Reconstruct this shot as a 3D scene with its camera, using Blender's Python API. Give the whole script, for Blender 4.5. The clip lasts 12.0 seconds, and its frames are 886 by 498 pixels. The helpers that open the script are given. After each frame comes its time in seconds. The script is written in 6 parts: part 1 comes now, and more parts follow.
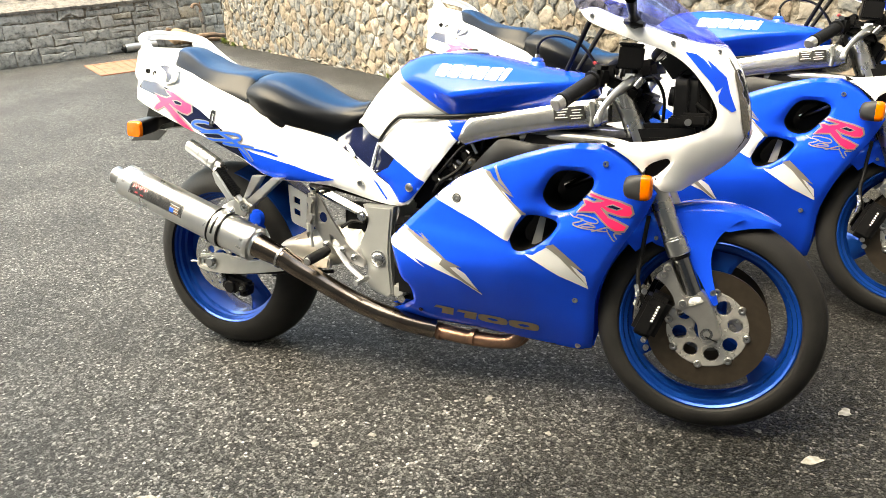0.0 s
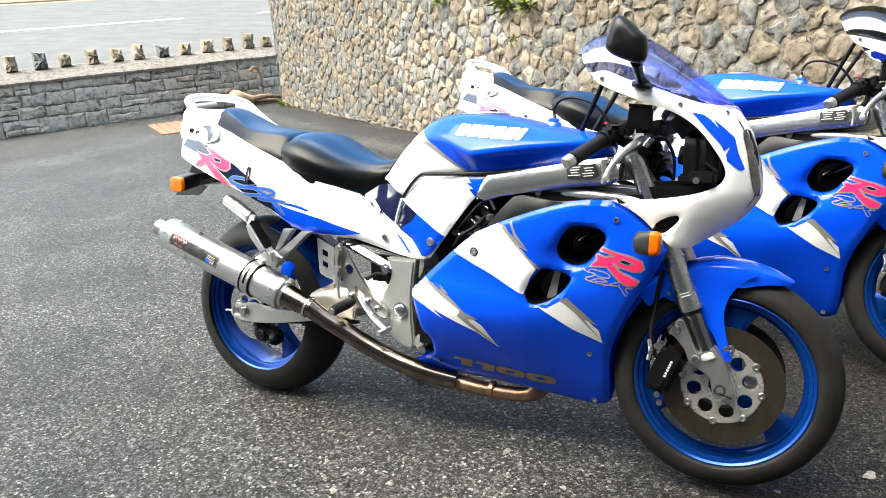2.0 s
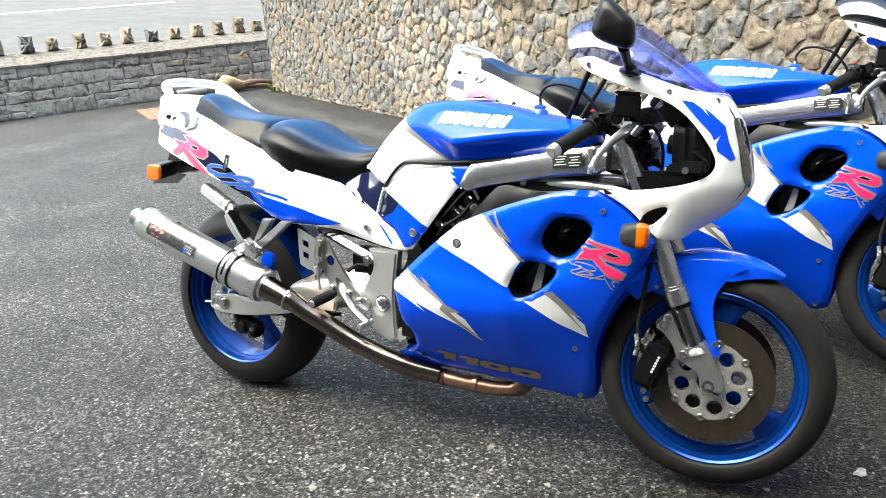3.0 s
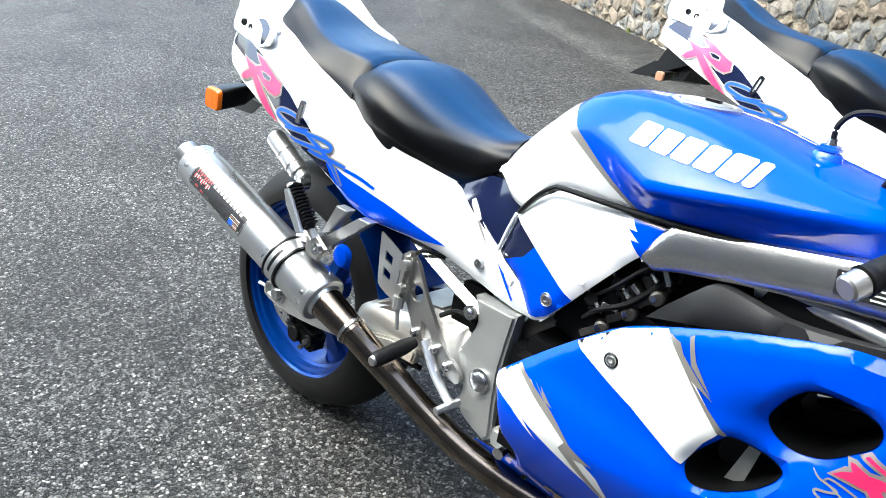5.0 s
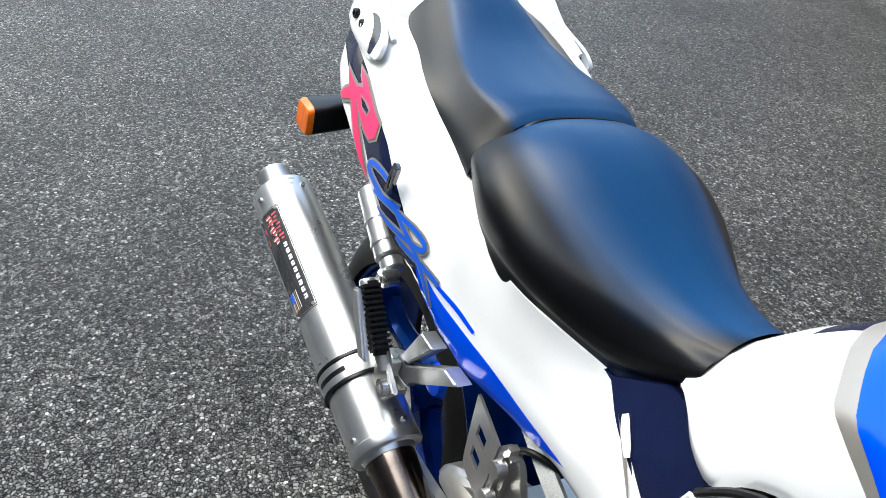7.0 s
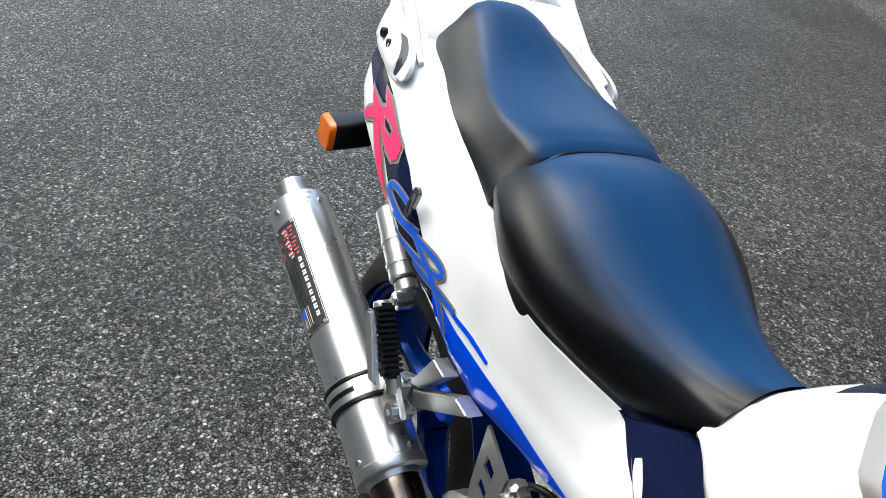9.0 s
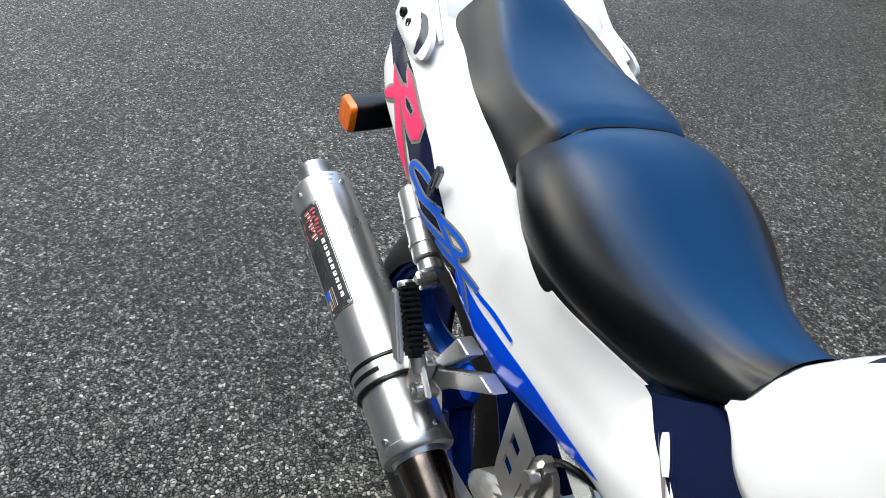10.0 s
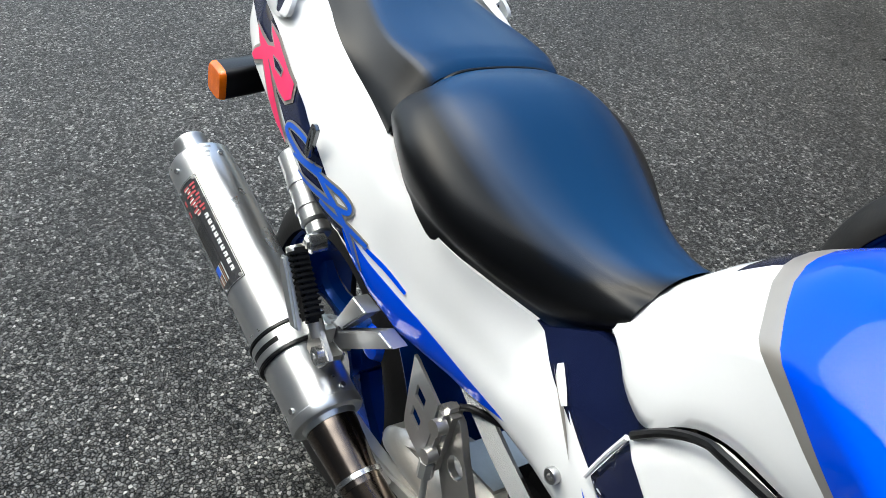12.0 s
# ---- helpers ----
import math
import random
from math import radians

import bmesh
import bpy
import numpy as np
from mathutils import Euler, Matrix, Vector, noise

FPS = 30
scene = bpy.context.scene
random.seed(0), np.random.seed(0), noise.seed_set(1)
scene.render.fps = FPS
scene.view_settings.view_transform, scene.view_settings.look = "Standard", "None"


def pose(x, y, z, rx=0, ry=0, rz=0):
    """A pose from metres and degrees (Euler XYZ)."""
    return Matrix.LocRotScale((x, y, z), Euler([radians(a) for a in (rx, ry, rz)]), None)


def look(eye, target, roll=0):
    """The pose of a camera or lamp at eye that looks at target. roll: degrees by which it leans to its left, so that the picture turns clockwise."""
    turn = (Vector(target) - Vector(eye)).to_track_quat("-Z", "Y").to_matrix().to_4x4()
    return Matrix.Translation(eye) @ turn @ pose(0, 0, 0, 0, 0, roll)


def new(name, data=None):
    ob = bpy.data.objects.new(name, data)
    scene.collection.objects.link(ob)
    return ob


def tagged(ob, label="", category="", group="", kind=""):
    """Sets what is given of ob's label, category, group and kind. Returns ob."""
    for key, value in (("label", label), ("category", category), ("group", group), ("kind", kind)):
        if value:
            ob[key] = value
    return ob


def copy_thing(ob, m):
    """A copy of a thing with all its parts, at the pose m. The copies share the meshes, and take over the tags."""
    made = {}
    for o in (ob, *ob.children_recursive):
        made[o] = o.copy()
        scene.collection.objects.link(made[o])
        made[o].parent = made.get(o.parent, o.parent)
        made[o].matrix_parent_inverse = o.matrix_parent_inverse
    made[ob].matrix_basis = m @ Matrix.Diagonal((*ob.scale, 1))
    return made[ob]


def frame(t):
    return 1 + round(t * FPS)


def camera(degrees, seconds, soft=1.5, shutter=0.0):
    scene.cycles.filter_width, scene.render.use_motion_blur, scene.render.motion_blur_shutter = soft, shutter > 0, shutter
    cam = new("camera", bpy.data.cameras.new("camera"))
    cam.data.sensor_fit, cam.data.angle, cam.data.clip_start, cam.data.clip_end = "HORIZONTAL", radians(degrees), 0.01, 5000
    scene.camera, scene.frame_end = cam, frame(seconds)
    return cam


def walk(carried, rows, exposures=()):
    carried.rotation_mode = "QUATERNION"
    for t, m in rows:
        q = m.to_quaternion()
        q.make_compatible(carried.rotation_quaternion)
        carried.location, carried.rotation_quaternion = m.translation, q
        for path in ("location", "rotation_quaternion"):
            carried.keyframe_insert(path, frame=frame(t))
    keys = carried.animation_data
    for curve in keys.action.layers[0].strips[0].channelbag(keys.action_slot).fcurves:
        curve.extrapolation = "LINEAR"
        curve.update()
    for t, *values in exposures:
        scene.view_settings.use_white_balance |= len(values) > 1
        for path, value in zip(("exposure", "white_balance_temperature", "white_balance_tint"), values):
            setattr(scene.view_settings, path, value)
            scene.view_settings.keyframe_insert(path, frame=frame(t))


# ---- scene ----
from mathutils.bvhtree import BVHTree
from mathutils.geometry import delaunay_2d_cdt

cam = camera(60.1, 12.0, 0.6)
PATH = [
    (0, (1.659, -1.765, 1.226), (0.826, -0.112, 0.47), -4.0),
    (0.5, (1.722, -1.824, 1.236), (0.839, -0.141, 0.613), -3.1),
    (1, (1.755, -1.828, 1.235), (0.833, -0.16, 0.631), -3.8),
    (1.5, (1.759, -1.805, 1.232), (0.796, -0.162, 0.623), -4.4),
    (2, (1.767, -1.781, 1.231), (0.799, -0.139, 0.624), -4.5),
    (2.5, (1.781, -1.755, 1.226), (0.819, -0.111, 0.614), -4.3),
    (2.7, (1.786, -1.743, 1.224), (0.814, -0.109, 0.605), -4.4),
    (4.3, (1.446, -1.276, 1.222), (0.699, 0.368, 0.362), -2.9),
    (4.5, (1.408, -1.158, 1.238), (0.566, 0.418, 0.339), -4.1),
    (5, (1.314, -0.934, 1.253), (0.094, 0.354, 0.33), 2.9),
    (5.5, (1.117, -0.734, 1.252), (-0.185, 0.526, 0.405), 5.5),
    (6, (0.977, -0.59, 1.293), (-0.432, 0.41, 0.285), 5.3),
    (6.5, (0.907, -0.451, 1.257), (-0.587, 0.284, 0.149), 5.9),
    (7, (0.871, -0.399, 1.261), (-0.589, 0.363, 0.127), 3.8),
    (9, (0.846, -0.405, 1.277), (-0.63, 0.346, 0.155), 6.5),
    (9.5, (0.846, -0.41, 1.272), (-0.635, 0.302, 0.132), 5.4),
    (10, (0.85, -0.409, 1.269), (-0.627, 0.286, 0.113), 4.7),
    (10.5, (0.847, -0.402, 1.264), (-0.597, 0.307, 0.077), 4.2),
    (11, (0.852, -0.388, 1.258), (-0.571, 0.343, 0.058), 3.2),
    (11.5, (0.857, -0.387, 1.248), (-0.52, 0.397, 0.027), 3.1),
    (12, (0.863, -0.38, 1.252), (-0.462, 0.497, 0.037), 3.5),
]
EXPO = [(0, 2.72, 8200, 1), (0.5, 2.64, 7700, 1), (2.5, 2.56, 6900, 1), (4.5, 2.46, 6400, 1), (5.5, 2.34, 6150, 1), (7, 1.8, 6300, 2), (9, 1.53, 6400, 2), (12, 1.48, 6350, 1)]
walk(cam, [(t, look(eye, target, roll)) for t, eye, target, roll in PATH], exposures=EXPO)
SKY, SUN = 0.14, 1.5



# ---- world and light ----
world = bpy.data.worlds.new("sky")
scene.world = world
world.use_nodes = True
wn = world.node_tree.nodes
sky = wn.new("ShaderNodeTexSky")
sky.sky_type, sky.sun_disc = "NISHITA", False
sky.sun_elevation, sky.sun_rotation = radians(62), radians(225)
sky.air_density, sky.dust_density, sky.ozone_density = 1.0, 4.0, 1.0
wn["Background"].inputs[1].default_value = SKY
world.node_tree.links.new(sky.outputs[0], wn["Background"].inputs[0])
sun = new("sun", bpy.data.lights.new("sun", "SUN"))
sun.data.energy, sun.data.angle, sun.data.color = SUN, radians(70), (1.0, 0.985, 0.96)
sun.matrix_world = look((-3.0, -3.0, 8.0), (0, 0, 0))


# ---- materials ----
def material(name, color, rough=0.5, metal=0.0, coat=0.0, vary=0.12, scale=8.0, bump=0.0, bump_scale=60.0,
             spec=0.5, color2=None, random_tint=0.0, island=False):
    """A surface with blotches at two scales, fine relief and uneven gloss."""
    m = bpy.data.materials.new(name)
    m.use_nodes = True
    nt = m.node_tree
    n, l = nt.nodes, nt.links
    b = n["Principled BSDF"]
    b.inputs["Metallic"].default_value = metal
    b.inputs["Specular IOR Level"].default_value = spec
    b.inputs["Coat Weight"].default_value = coat
    b.inputs["Coat Roughness"].default_value = 0.04
    tc = n.new("ShaderNodeTexCoord")
    big, fine = n.new("ShaderNodeTexNoise"), n.new("ShaderNodeTexNoise")
    big.inputs["Scale"].default_value, fine.inputs["Scale"].default_value = scale, bump_scale
    big.inputs["Detail"].default_value, fine.inputs["Detail"].default_value = 5, 3
    for t in (big, fine):
        l.new(tc.outputs["Object"], t.inputs["Vector"])
    mix = n.new("ShaderNodeMix")
    mix.data_type = "RGBA"
    c2 = color2 or [c * (1 - vary) for c in color]
    mix.inputs[6].default_value, mix.inputs[7].default_value = (*color, 1), (*c2, 1)
    add = n.new("ShaderNodeMath")
    add.operation = "MULTIPLY_ADD"
    l.new(fine.outputs[0], add.inputs[0])
    add.inputs[1].default_value = 0.35
    sub = n.new("ShaderNodeMapRange")
    sub.inputs[1].default_value, sub.inputs[2].default_value = 0.3, 0.7
    l.new(big.outputs[0], sub.inputs[0])
    l.new(sub.outputs[0], add.inputs[2])
    l.new(add.outputs[0], mix.inputs[0])
    out = mix.outputs[2]
    if random_tint:
        info = n.new("ShaderNodeNewGeometry") if island else n.new("ShaderNodeObjectInfo")
        hsv = n.new("ShaderNodeHueSaturation")
        mr = n.new("ShaderNodeMapRange")
        mr.inputs[3].default_value, mr.inputs[4].default_value = 1 - random_tint, 1 + random_tint
        l.new(info.outputs["Random Per Island" if island else "Random"], mr.inputs[0])
        l.new(mr.outputs[0], hsv.inputs["Value"])
        l.new(out, hsv.inputs["Color"])
        out = hsv.outputs[0]
    l.new(out, b.inputs["Base Color"])
    ro = n.new("ShaderNodeMapRange")
    ro.inputs[3].default_value, ro.inputs[4].default_value = rough * 0.85, min(1, rough * 1.2)
    l.new(big.outputs[0], ro.inputs[0])
    l.new(ro.outputs[0], b.inputs["Roughness"])
    if bump:
        bp = n.new("ShaderNodeBump")
        bp.inputs["Strength"].default_value, bp.inputs["Distance"].default_value = 1.0, bump
        l.new(fine.outputs[0], bp.inputs["Height"])
        l.new(bp.outputs[0], b.inputs["Normal"])
    return m


BLUE = material("blue_paint", (0.0003, 0.066, 0.74), 0.06, spec=0.24, vary=0.06, bump=0.00003, bump_scale=300)
WHITE = material("white_paint", (0.8, 0.81, 0.82), 0.1, spec=0.35, vary=0.04, bump=0.00003, bump_scale=300)
DEEPBLUE = material("deep_blue_plastic", (0.002, 0.02, 0.24), 0.3, spec=0.3, vary=0.1)
NAVY = material("navy_paint", (0.006, 0.01, 0.042), 0.08, spec=0.9, vary=0.2)
SILVER = material("silver_decal", (0.3, 0.28, 0.26), 0.3, metal=0.3, vary=0.1)
PINK = material("pink_decal", (0.85, 0.02, 0.13), 0.35, coat=0.4, vary=0.05)
DECALBLUE = material("blue_decal", (0.01, 0.1, 0.62), 0.3, coat=0.4, vary=0.05)
GOLD = material("gold_grey_decal", (0.3, 0.24, 0.15), 0.4, metal=0.3, vary=0.15, scale=30)
BLACK = material("black_plastic", (0.004, 0.004, 0.0045), 0.32, spec=0.25, vary=0.2, bump=0.0001, bump_scale=300)
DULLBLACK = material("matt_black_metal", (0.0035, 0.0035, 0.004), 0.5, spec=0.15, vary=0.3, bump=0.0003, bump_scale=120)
GREYPLASTIC = material("grey_plastic", (0.022, 0.023, 0.025), 0.5, spec=0.3, vary=0.15, bump=0.0002, bump_scale=350)
RUBBER = material("tyre_rubber", (0.009, 0.009, 0.0095), 0.5, spec=0.16, vary=0.3, scale=14, bump=0.0004, bump_scale=150, color2=(0.017, 0.0165, 0.016))
GRIP = material("grip_rubber", (0.0045, 0.0045, 0.005), 0.5, spec=0.22, vary=0.2, bump=0.0004, bump_scale=200)
CANALU = material("bright_can_alloy", (0.78, 0.785, 0.79), 0.28, metal=0.95, vary=0.1, scale=20, bump=0.00002, bump_scale=500)
ALU = material("brushed_aluminium", (0.6, 0.61, 0.62), 0.37, metal=0.95, vary=0.14, scale=20, bump=0.00003, bump_scale=500)
CASTALU = material("cast_aluminium", (0.6, 0.585, 0.56), 0.33, metal=0.95, vary=0.2, scale=18, bump=0.0002, bump_scale=260)
GREYMETAL = material("grey_painted_alloy", (0.43, 0.44, 0.43), 0.32, metal=0.6, vary=0.14, scale=12, bump=0.0002, bump_scale=300)
STEEL = material("stainless_steel", (0.6, 0.6, 0.6), 0.25, metal=1.0, vary=0.1, scale=20)
HEATED = material("heat_tinted_steel", (0.26, 0.215, 0.175), 0.2, metal=1.0, vary=0.4, scale=14, color2=(0.15, 0.12, 0.1))
COPPER = material("heat_browned_pipe", (0.42, 0.24, 0.16), 0.38, metal=0.9, vary=0.4, scale=16, color2=(0.2, 0.13, 0.1))
DISCFACE = material("worn_brake_disc", (0.075, 0.06, 0.046), 0.4, metal=0.8, vary=0.25, scale=30)
ARMALU = material("satin_swingarm_alloy", (0.68, 0.665, 0.63), 0.36, metal=0.75, vary=0.14, scale=14, bump=0.0002, bump_scale=260)
GRIME = material("grimy_cast_metal", (0.09, 0.085, 0.078), 0.42, metal=0.6, vary=0.5, scale=40, bump=0.0006, bump_scale=160)
BOLT = material("bolt_steel", (0.5, 0.5, 0.5), 0.3, metal=1.0, vary=0.15)
DISCALU = material("polished_disc_alloy", (0.58, 0.57, 0.545), 0.26, metal=0.7, vary=0.2, scale=30)
FORKALU = material("polished_fork_tube", (0.6, 0.6, 0.585), 0.27, metal=1.0, vary=0.16, scale=22, bump=0.00003, bump_scale=400)
CHROMEDARK = material("dark_chrome", (0.25, 0.25, 0.26), 0.12, metal=1.0, vary=0.1)
WHEELBLUE = material("blue_wheel_enamel", (0.002, 0.048, 0.29), 0.2, metal=0.45, spec=0.4, vary=0.15, scale=20)
AMBER = material("amber_lens", (0.75, 0.15, 0.004), 0.12, spec=0.4, vary=0.3, scale=60, bump=0.0005, bump_scale=220)
PALELENS = material("faded_lens", (0.42, 0.22, 0.13), 0.3, spec=0.3, vary=0.2, scale=60)
REDLENS = material("red_lens", (0.4, 0.01, 0.01), 0.15, coat=0.5)
LABELBLACK = material("label_black", (0.02, 0.02, 0.02), 0.35, vary=0.1)
BADGEPLATE = material("glossy_badge_plate", (0.045, 0.045, 0.048), 0.24, spec=0.9, coat=0.6, vary=0.3, scale=50)
LABELWHITE = material("label_white", (0.7, 0.7, 0.68), 0.4, vary=0.05)
LABELRED = material("label_red", (0.42, 0.05, 0.06), 0.4, vary=0.05)


def tinted_sheet(name, color, gloss_share=0.06):
    """Thin tinted acrylic: clear straight through, with a glossy surface."""
    m = bpy.data.materials.new(name)
    m.use_nodes = True
    n, l = m.node_tree.nodes, m.node_tree.links
    n.remove(n["Principled BSDF"])
    through_it, gloss, mix = n.new("ShaderNodeBsdfTransparent"), n.new("ShaderNodeBsdfGlossy"), n.new("ShaderNodeMixShader")
    through_it.inputs[0].default_value = (*color, 1)
    gloss.inputs["Roughness"].default_value = 0.03
    mix.inputs[0].default_value = gloss_share
    l.new(through_it.outputs[0], mix.inputs[1])
    l.new(gloss.outputs[0], mix.inputs[2])
    l.new(mix.outputs[0], n["Material Output"].inputs[0])
    return m


SCREENBLUE = tinted_sheet("blue_tinted_screen", (0.74, 0.78, 1.0), 0.12)
SCREENGREY = tinted_sheet("smoked_screen", (0.3, 0.3, 0.31), 0.14)


LENSDARK = material("dark_glass", (0.03, 0.04, 0.055), 0.05, spec=0.7, coat=0.8, vary=0.5, scale=14)
SPAR = material("brushed_spar", (0.64, 0.64, 0.63), 0.25, metal=0.95, vary=0.16, scale=25, bump=0.00005, bump_scale=500)


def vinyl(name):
    """Seat vinyl, blue along the top and black down the sides."""
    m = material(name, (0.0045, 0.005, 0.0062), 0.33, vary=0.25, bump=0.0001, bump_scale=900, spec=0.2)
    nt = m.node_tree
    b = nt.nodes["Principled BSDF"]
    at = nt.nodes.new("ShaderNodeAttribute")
    at.attribute_name = "top_blue"
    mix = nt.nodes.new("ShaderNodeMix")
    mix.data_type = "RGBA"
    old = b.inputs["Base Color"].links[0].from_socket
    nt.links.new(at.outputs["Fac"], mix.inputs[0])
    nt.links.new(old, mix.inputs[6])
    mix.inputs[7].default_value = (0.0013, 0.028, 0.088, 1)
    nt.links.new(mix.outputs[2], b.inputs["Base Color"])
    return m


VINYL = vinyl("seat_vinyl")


# ---- mesh helpers ----
def part(name, bm, mat, parent=None, label="", sharp=35):
    me = bpy.data.meshes.new(name)
    bm.to_mesh(me)
    bm.free()
    for k in mat if isinstance(mat, (list, tuple)) else [mat]:
        me.materials.append(k)
    me.polygons.foreach_set("use_smooth", [True] * len(me.polygons))
    me.set_sharp_from_angle(angle=radians(sharp))
    ob = new(name, me)
    ob.parent = parent
    if label:
        ob["label"] = label
    return ob


def lerp(x, xs, ys):
    return float(np.interp(x, xs, ys))


def curve(pts, closed=True, n=5):
    """A smooth line through the points; a third value marks a sharp corner."""
    P = [Vector(p[:2]) for p in pts]
    S = [len(p) > 2 for p in pts]
    out, N = [], len(P)
    for i in range(N if closed else N - 1):
        a, b = P[i], P[(i + 1) % N]
        z = P[i - 1] if (closed or i > 0) and not S[i] else a * 2 - b
        c = P[(i + 2) % N] if (closed or i + 2 < N) and not S[(i + 1) % N] else b * 2 - a
        for k in range(n):
            t = k / n
            out.append(0.5 * (2 * a + (b - z) * t + (2 * z - 5 * a + 4 * b - c) * t * t + (3 * a - z - 3 * b + c) * t ** 3))
    if not closed:
        out.append(P[-1])
    return [(p.x, p.y) for p in out]


def inside(p, loop):
    x, y, hit = p[0], p[1], False
    for (x0, y0), (x1, y1) in zip(loop, loop[1:] + loop[:1]):
        if (y0 > y) != (y1 > y) and x < (x1 - x0) * (y - y0) / (y1 - y0) + x0:
            hit = not hit
    return hit


def edge_distance(p, loops):
    best = 9.0
    for loop in loops:
        a = np.array(loop)
        d = np.roll(a, -1, 0) - a
        t = np.clip(((np.array(p) - a) * d).sum(1) / np.maximum((d * d).sum(1), 1e-12), 0, 1)
        best = min(best, float(np.sqrt((((a + d * t[:, None]) - np.array(p)) ** 2).sum(1)).min()))
    return best


def triangles(loop, holes=(), res=0.02):
    """Fills an outline with even triangles, leaving the holes open."""
    loops = [list(loop)] + [list(h) for h in holes]
    pts, edges = [], []
    for lp in loops:
        k = len(pts)
        pts += lp
        edges += [(k + i, k + (i + 1) % len(lp)) for i in range(len(lp))]
    xs, ys = [p[0] for p in loop], [p[1] for p in loop]
    if res:
        for j, y in enumerate(np.arange(min(ys), max(ys), res * 0.87)):
            for x in np.arange(min(xs) + (j % 2) * res / 2, max(xs), res):
                if inside((x, y), loops[0]) and not any(inside((x, y), h) for h in loops[1:]) and edge_distance((x, y), loops) > res * 0.45:
                    pts.append((float(x), float(y)))
    v, e, f, *_ = delaunay_2d_cdt([Vector(p) for p in pts], edges, [], 0, 1e-6)
    keep = []
    for t in f:
        c = sum((v[i] for i in t), Vector((0, 0))) / len(t)
        if inside(c, loops[0]) and not any(inside(c, h) for h in loops[1:]):
            keep.append(t)
    return [tuple(p) for p in v], keep


def shell(loop, f, thick, holes=(), res=0.02, curl=0.0, curl_width=0.02, side=1):
    """A curved panel: an outline in the side view laid on the surface y = f(x, z), with thickness and rolled edges."""
    v, tris = triangles(loop, holes, res)
    loops = [list(loop)] + [list(h) for h in holes]
    bm = bmesh.new()
    front, back = [], []
    for u, w in v:
        y = f(u, w)
        d = edge_distance((u, w), loops) if curl else 1
        if d < curl_width:
            y += curl * (1 - d / curl_width) ** 2
        front.append(bm.verts.new((u, y * side, w)))
        back.append(bm.verts.new((u, (y + thick) * side, w)))
    count = {}
    for t in tris:
        for a, b in zip(t, t[1:] + t[:1]):
            count[(min(a, b), max(a, b))] = count.get((min(a, b), max(a, b)), 0) + 1
        bm.faces.new([front[i] for i in t])
        bm.faces.new([back[i] for i in reversed(t)])
    for (a, b), k in count.items():
        if k == 1:
            bm.faces.new((front[a], front[b], back[b], back[a]))
    bm.verts.ensure_lookup_table()
    bmesh.ops.delete(bm, geom=[q for q in bm.verts if not q.link_faces], context="VERTS")
    bmesh.ops.recalc_face_normals(bm, faces=bm.faces)
    return bm


def plate(loop, y0, y1, holes=(), bevel=0.0):
    """A flat plate cut to an outline in the side view, from y0 to y1."""
    bm = shell(loop, lambda u, w: min(y0, y1), abs(y1 - y0), holes, 0)
    bmesh.ops.dissolve_limit(bm, angle_limit=0.01, verts=bm.verts, edges=bm.edges)
    if bevel:
        es = [e for e in bm.edges if len(e.link_faces) == 2 and e.calc_face_angle() > 1.2 and abs(e.verts[0].co.y - e.verts[1].co.y) < 1e-6]
        bmesh.ops.bevel(bm, geom=es, offset=bevel, segments=2, affect="EDGES", clamp_overlap=True)
    return bm


def sweep(path, r, seg=10, n=6, flat=1.0, cap=True, up=(0, 0, 1)):
    """A round bar along a smooth line; r is one radius or one for each point; flat squashes it across."""
    P = [Vector(p) for p in path]
    R = [r] * len(P) if isinstance(r, (int, float)) else list(r)
    pts, rad = [], []
    for i in range(len(P) - 1):
        a, b = P[i], P[i + 1]
        z = P[i - 1] if i else a * 2 - b
        c = P[i + 2] if i + 2 < len(P) else b * 2 - a
        for k in range(n):
            t = k / n
            pts.append(0.5 * (2 * a + (b - z) * t + (2 * z - 5 * a + 4 * b - c) * t * t + (3 * a - z - 3 * b + c) * t ** 3))
            rad.append(R[i] + (R[i + 1] - R[i]) * t)
    pts.append(P[-1]), rad.append(R[-1])
    bm = bmesh.new()
    rings = []
    for i, p in enumerate(pts):
        d = (pts[min(i + 1, len(pts) - 1)] - pts[max(i - 1, 0)]).normalized()
        s = d.cross(Vector(up))
        s = s.normalized() if s.length > 1e-4 else Vector((1, 0, 0))
        q = s.cross(d).normalized()
        rings.append([bm.verts.new(p + rad[i] * (math.cos(6.28318 * k / seg) * s + flat * math.sin(6.28318 * k / seg) * q)) for k in range(seg)])
    for a, b in zip(rings, rings[1:]):
        for k in range(seg):
            bm.faces.new((a[k], a[(k + 1) % seg], b[(k + 1) % seg], b[k]))
    if cap:
        bm.faces.new(rings[0]), bm.faces.new(rings[-1])
    bmesh.ops.recalc_face_normals(bm, faces=bm.faces)
    return bm


def rod(a, b, r0, r1=None, seg=16, bevel=0.0):
    """A round bar or cone from a to b, with softened rims."""
    a, b = Vector(a), Vector(b)
    r1 = r0 if r1 is None else r1
    L = (b - a).length
    prof = [(0, 0), (r0 - bevel, 0), (r0, bevel), (r1, L - bevel), (r1 - bevel, L), (0, L)] if bevel else [(0, 0), (r0, 0), (r1, L), (0, L)]
    bm = lathe(prof, seg)
    bm.transform(Matrix.Translation(a) @ (b - a).to_track_quat("Y", "Z").to_matrix().to_4x4())
    return bm


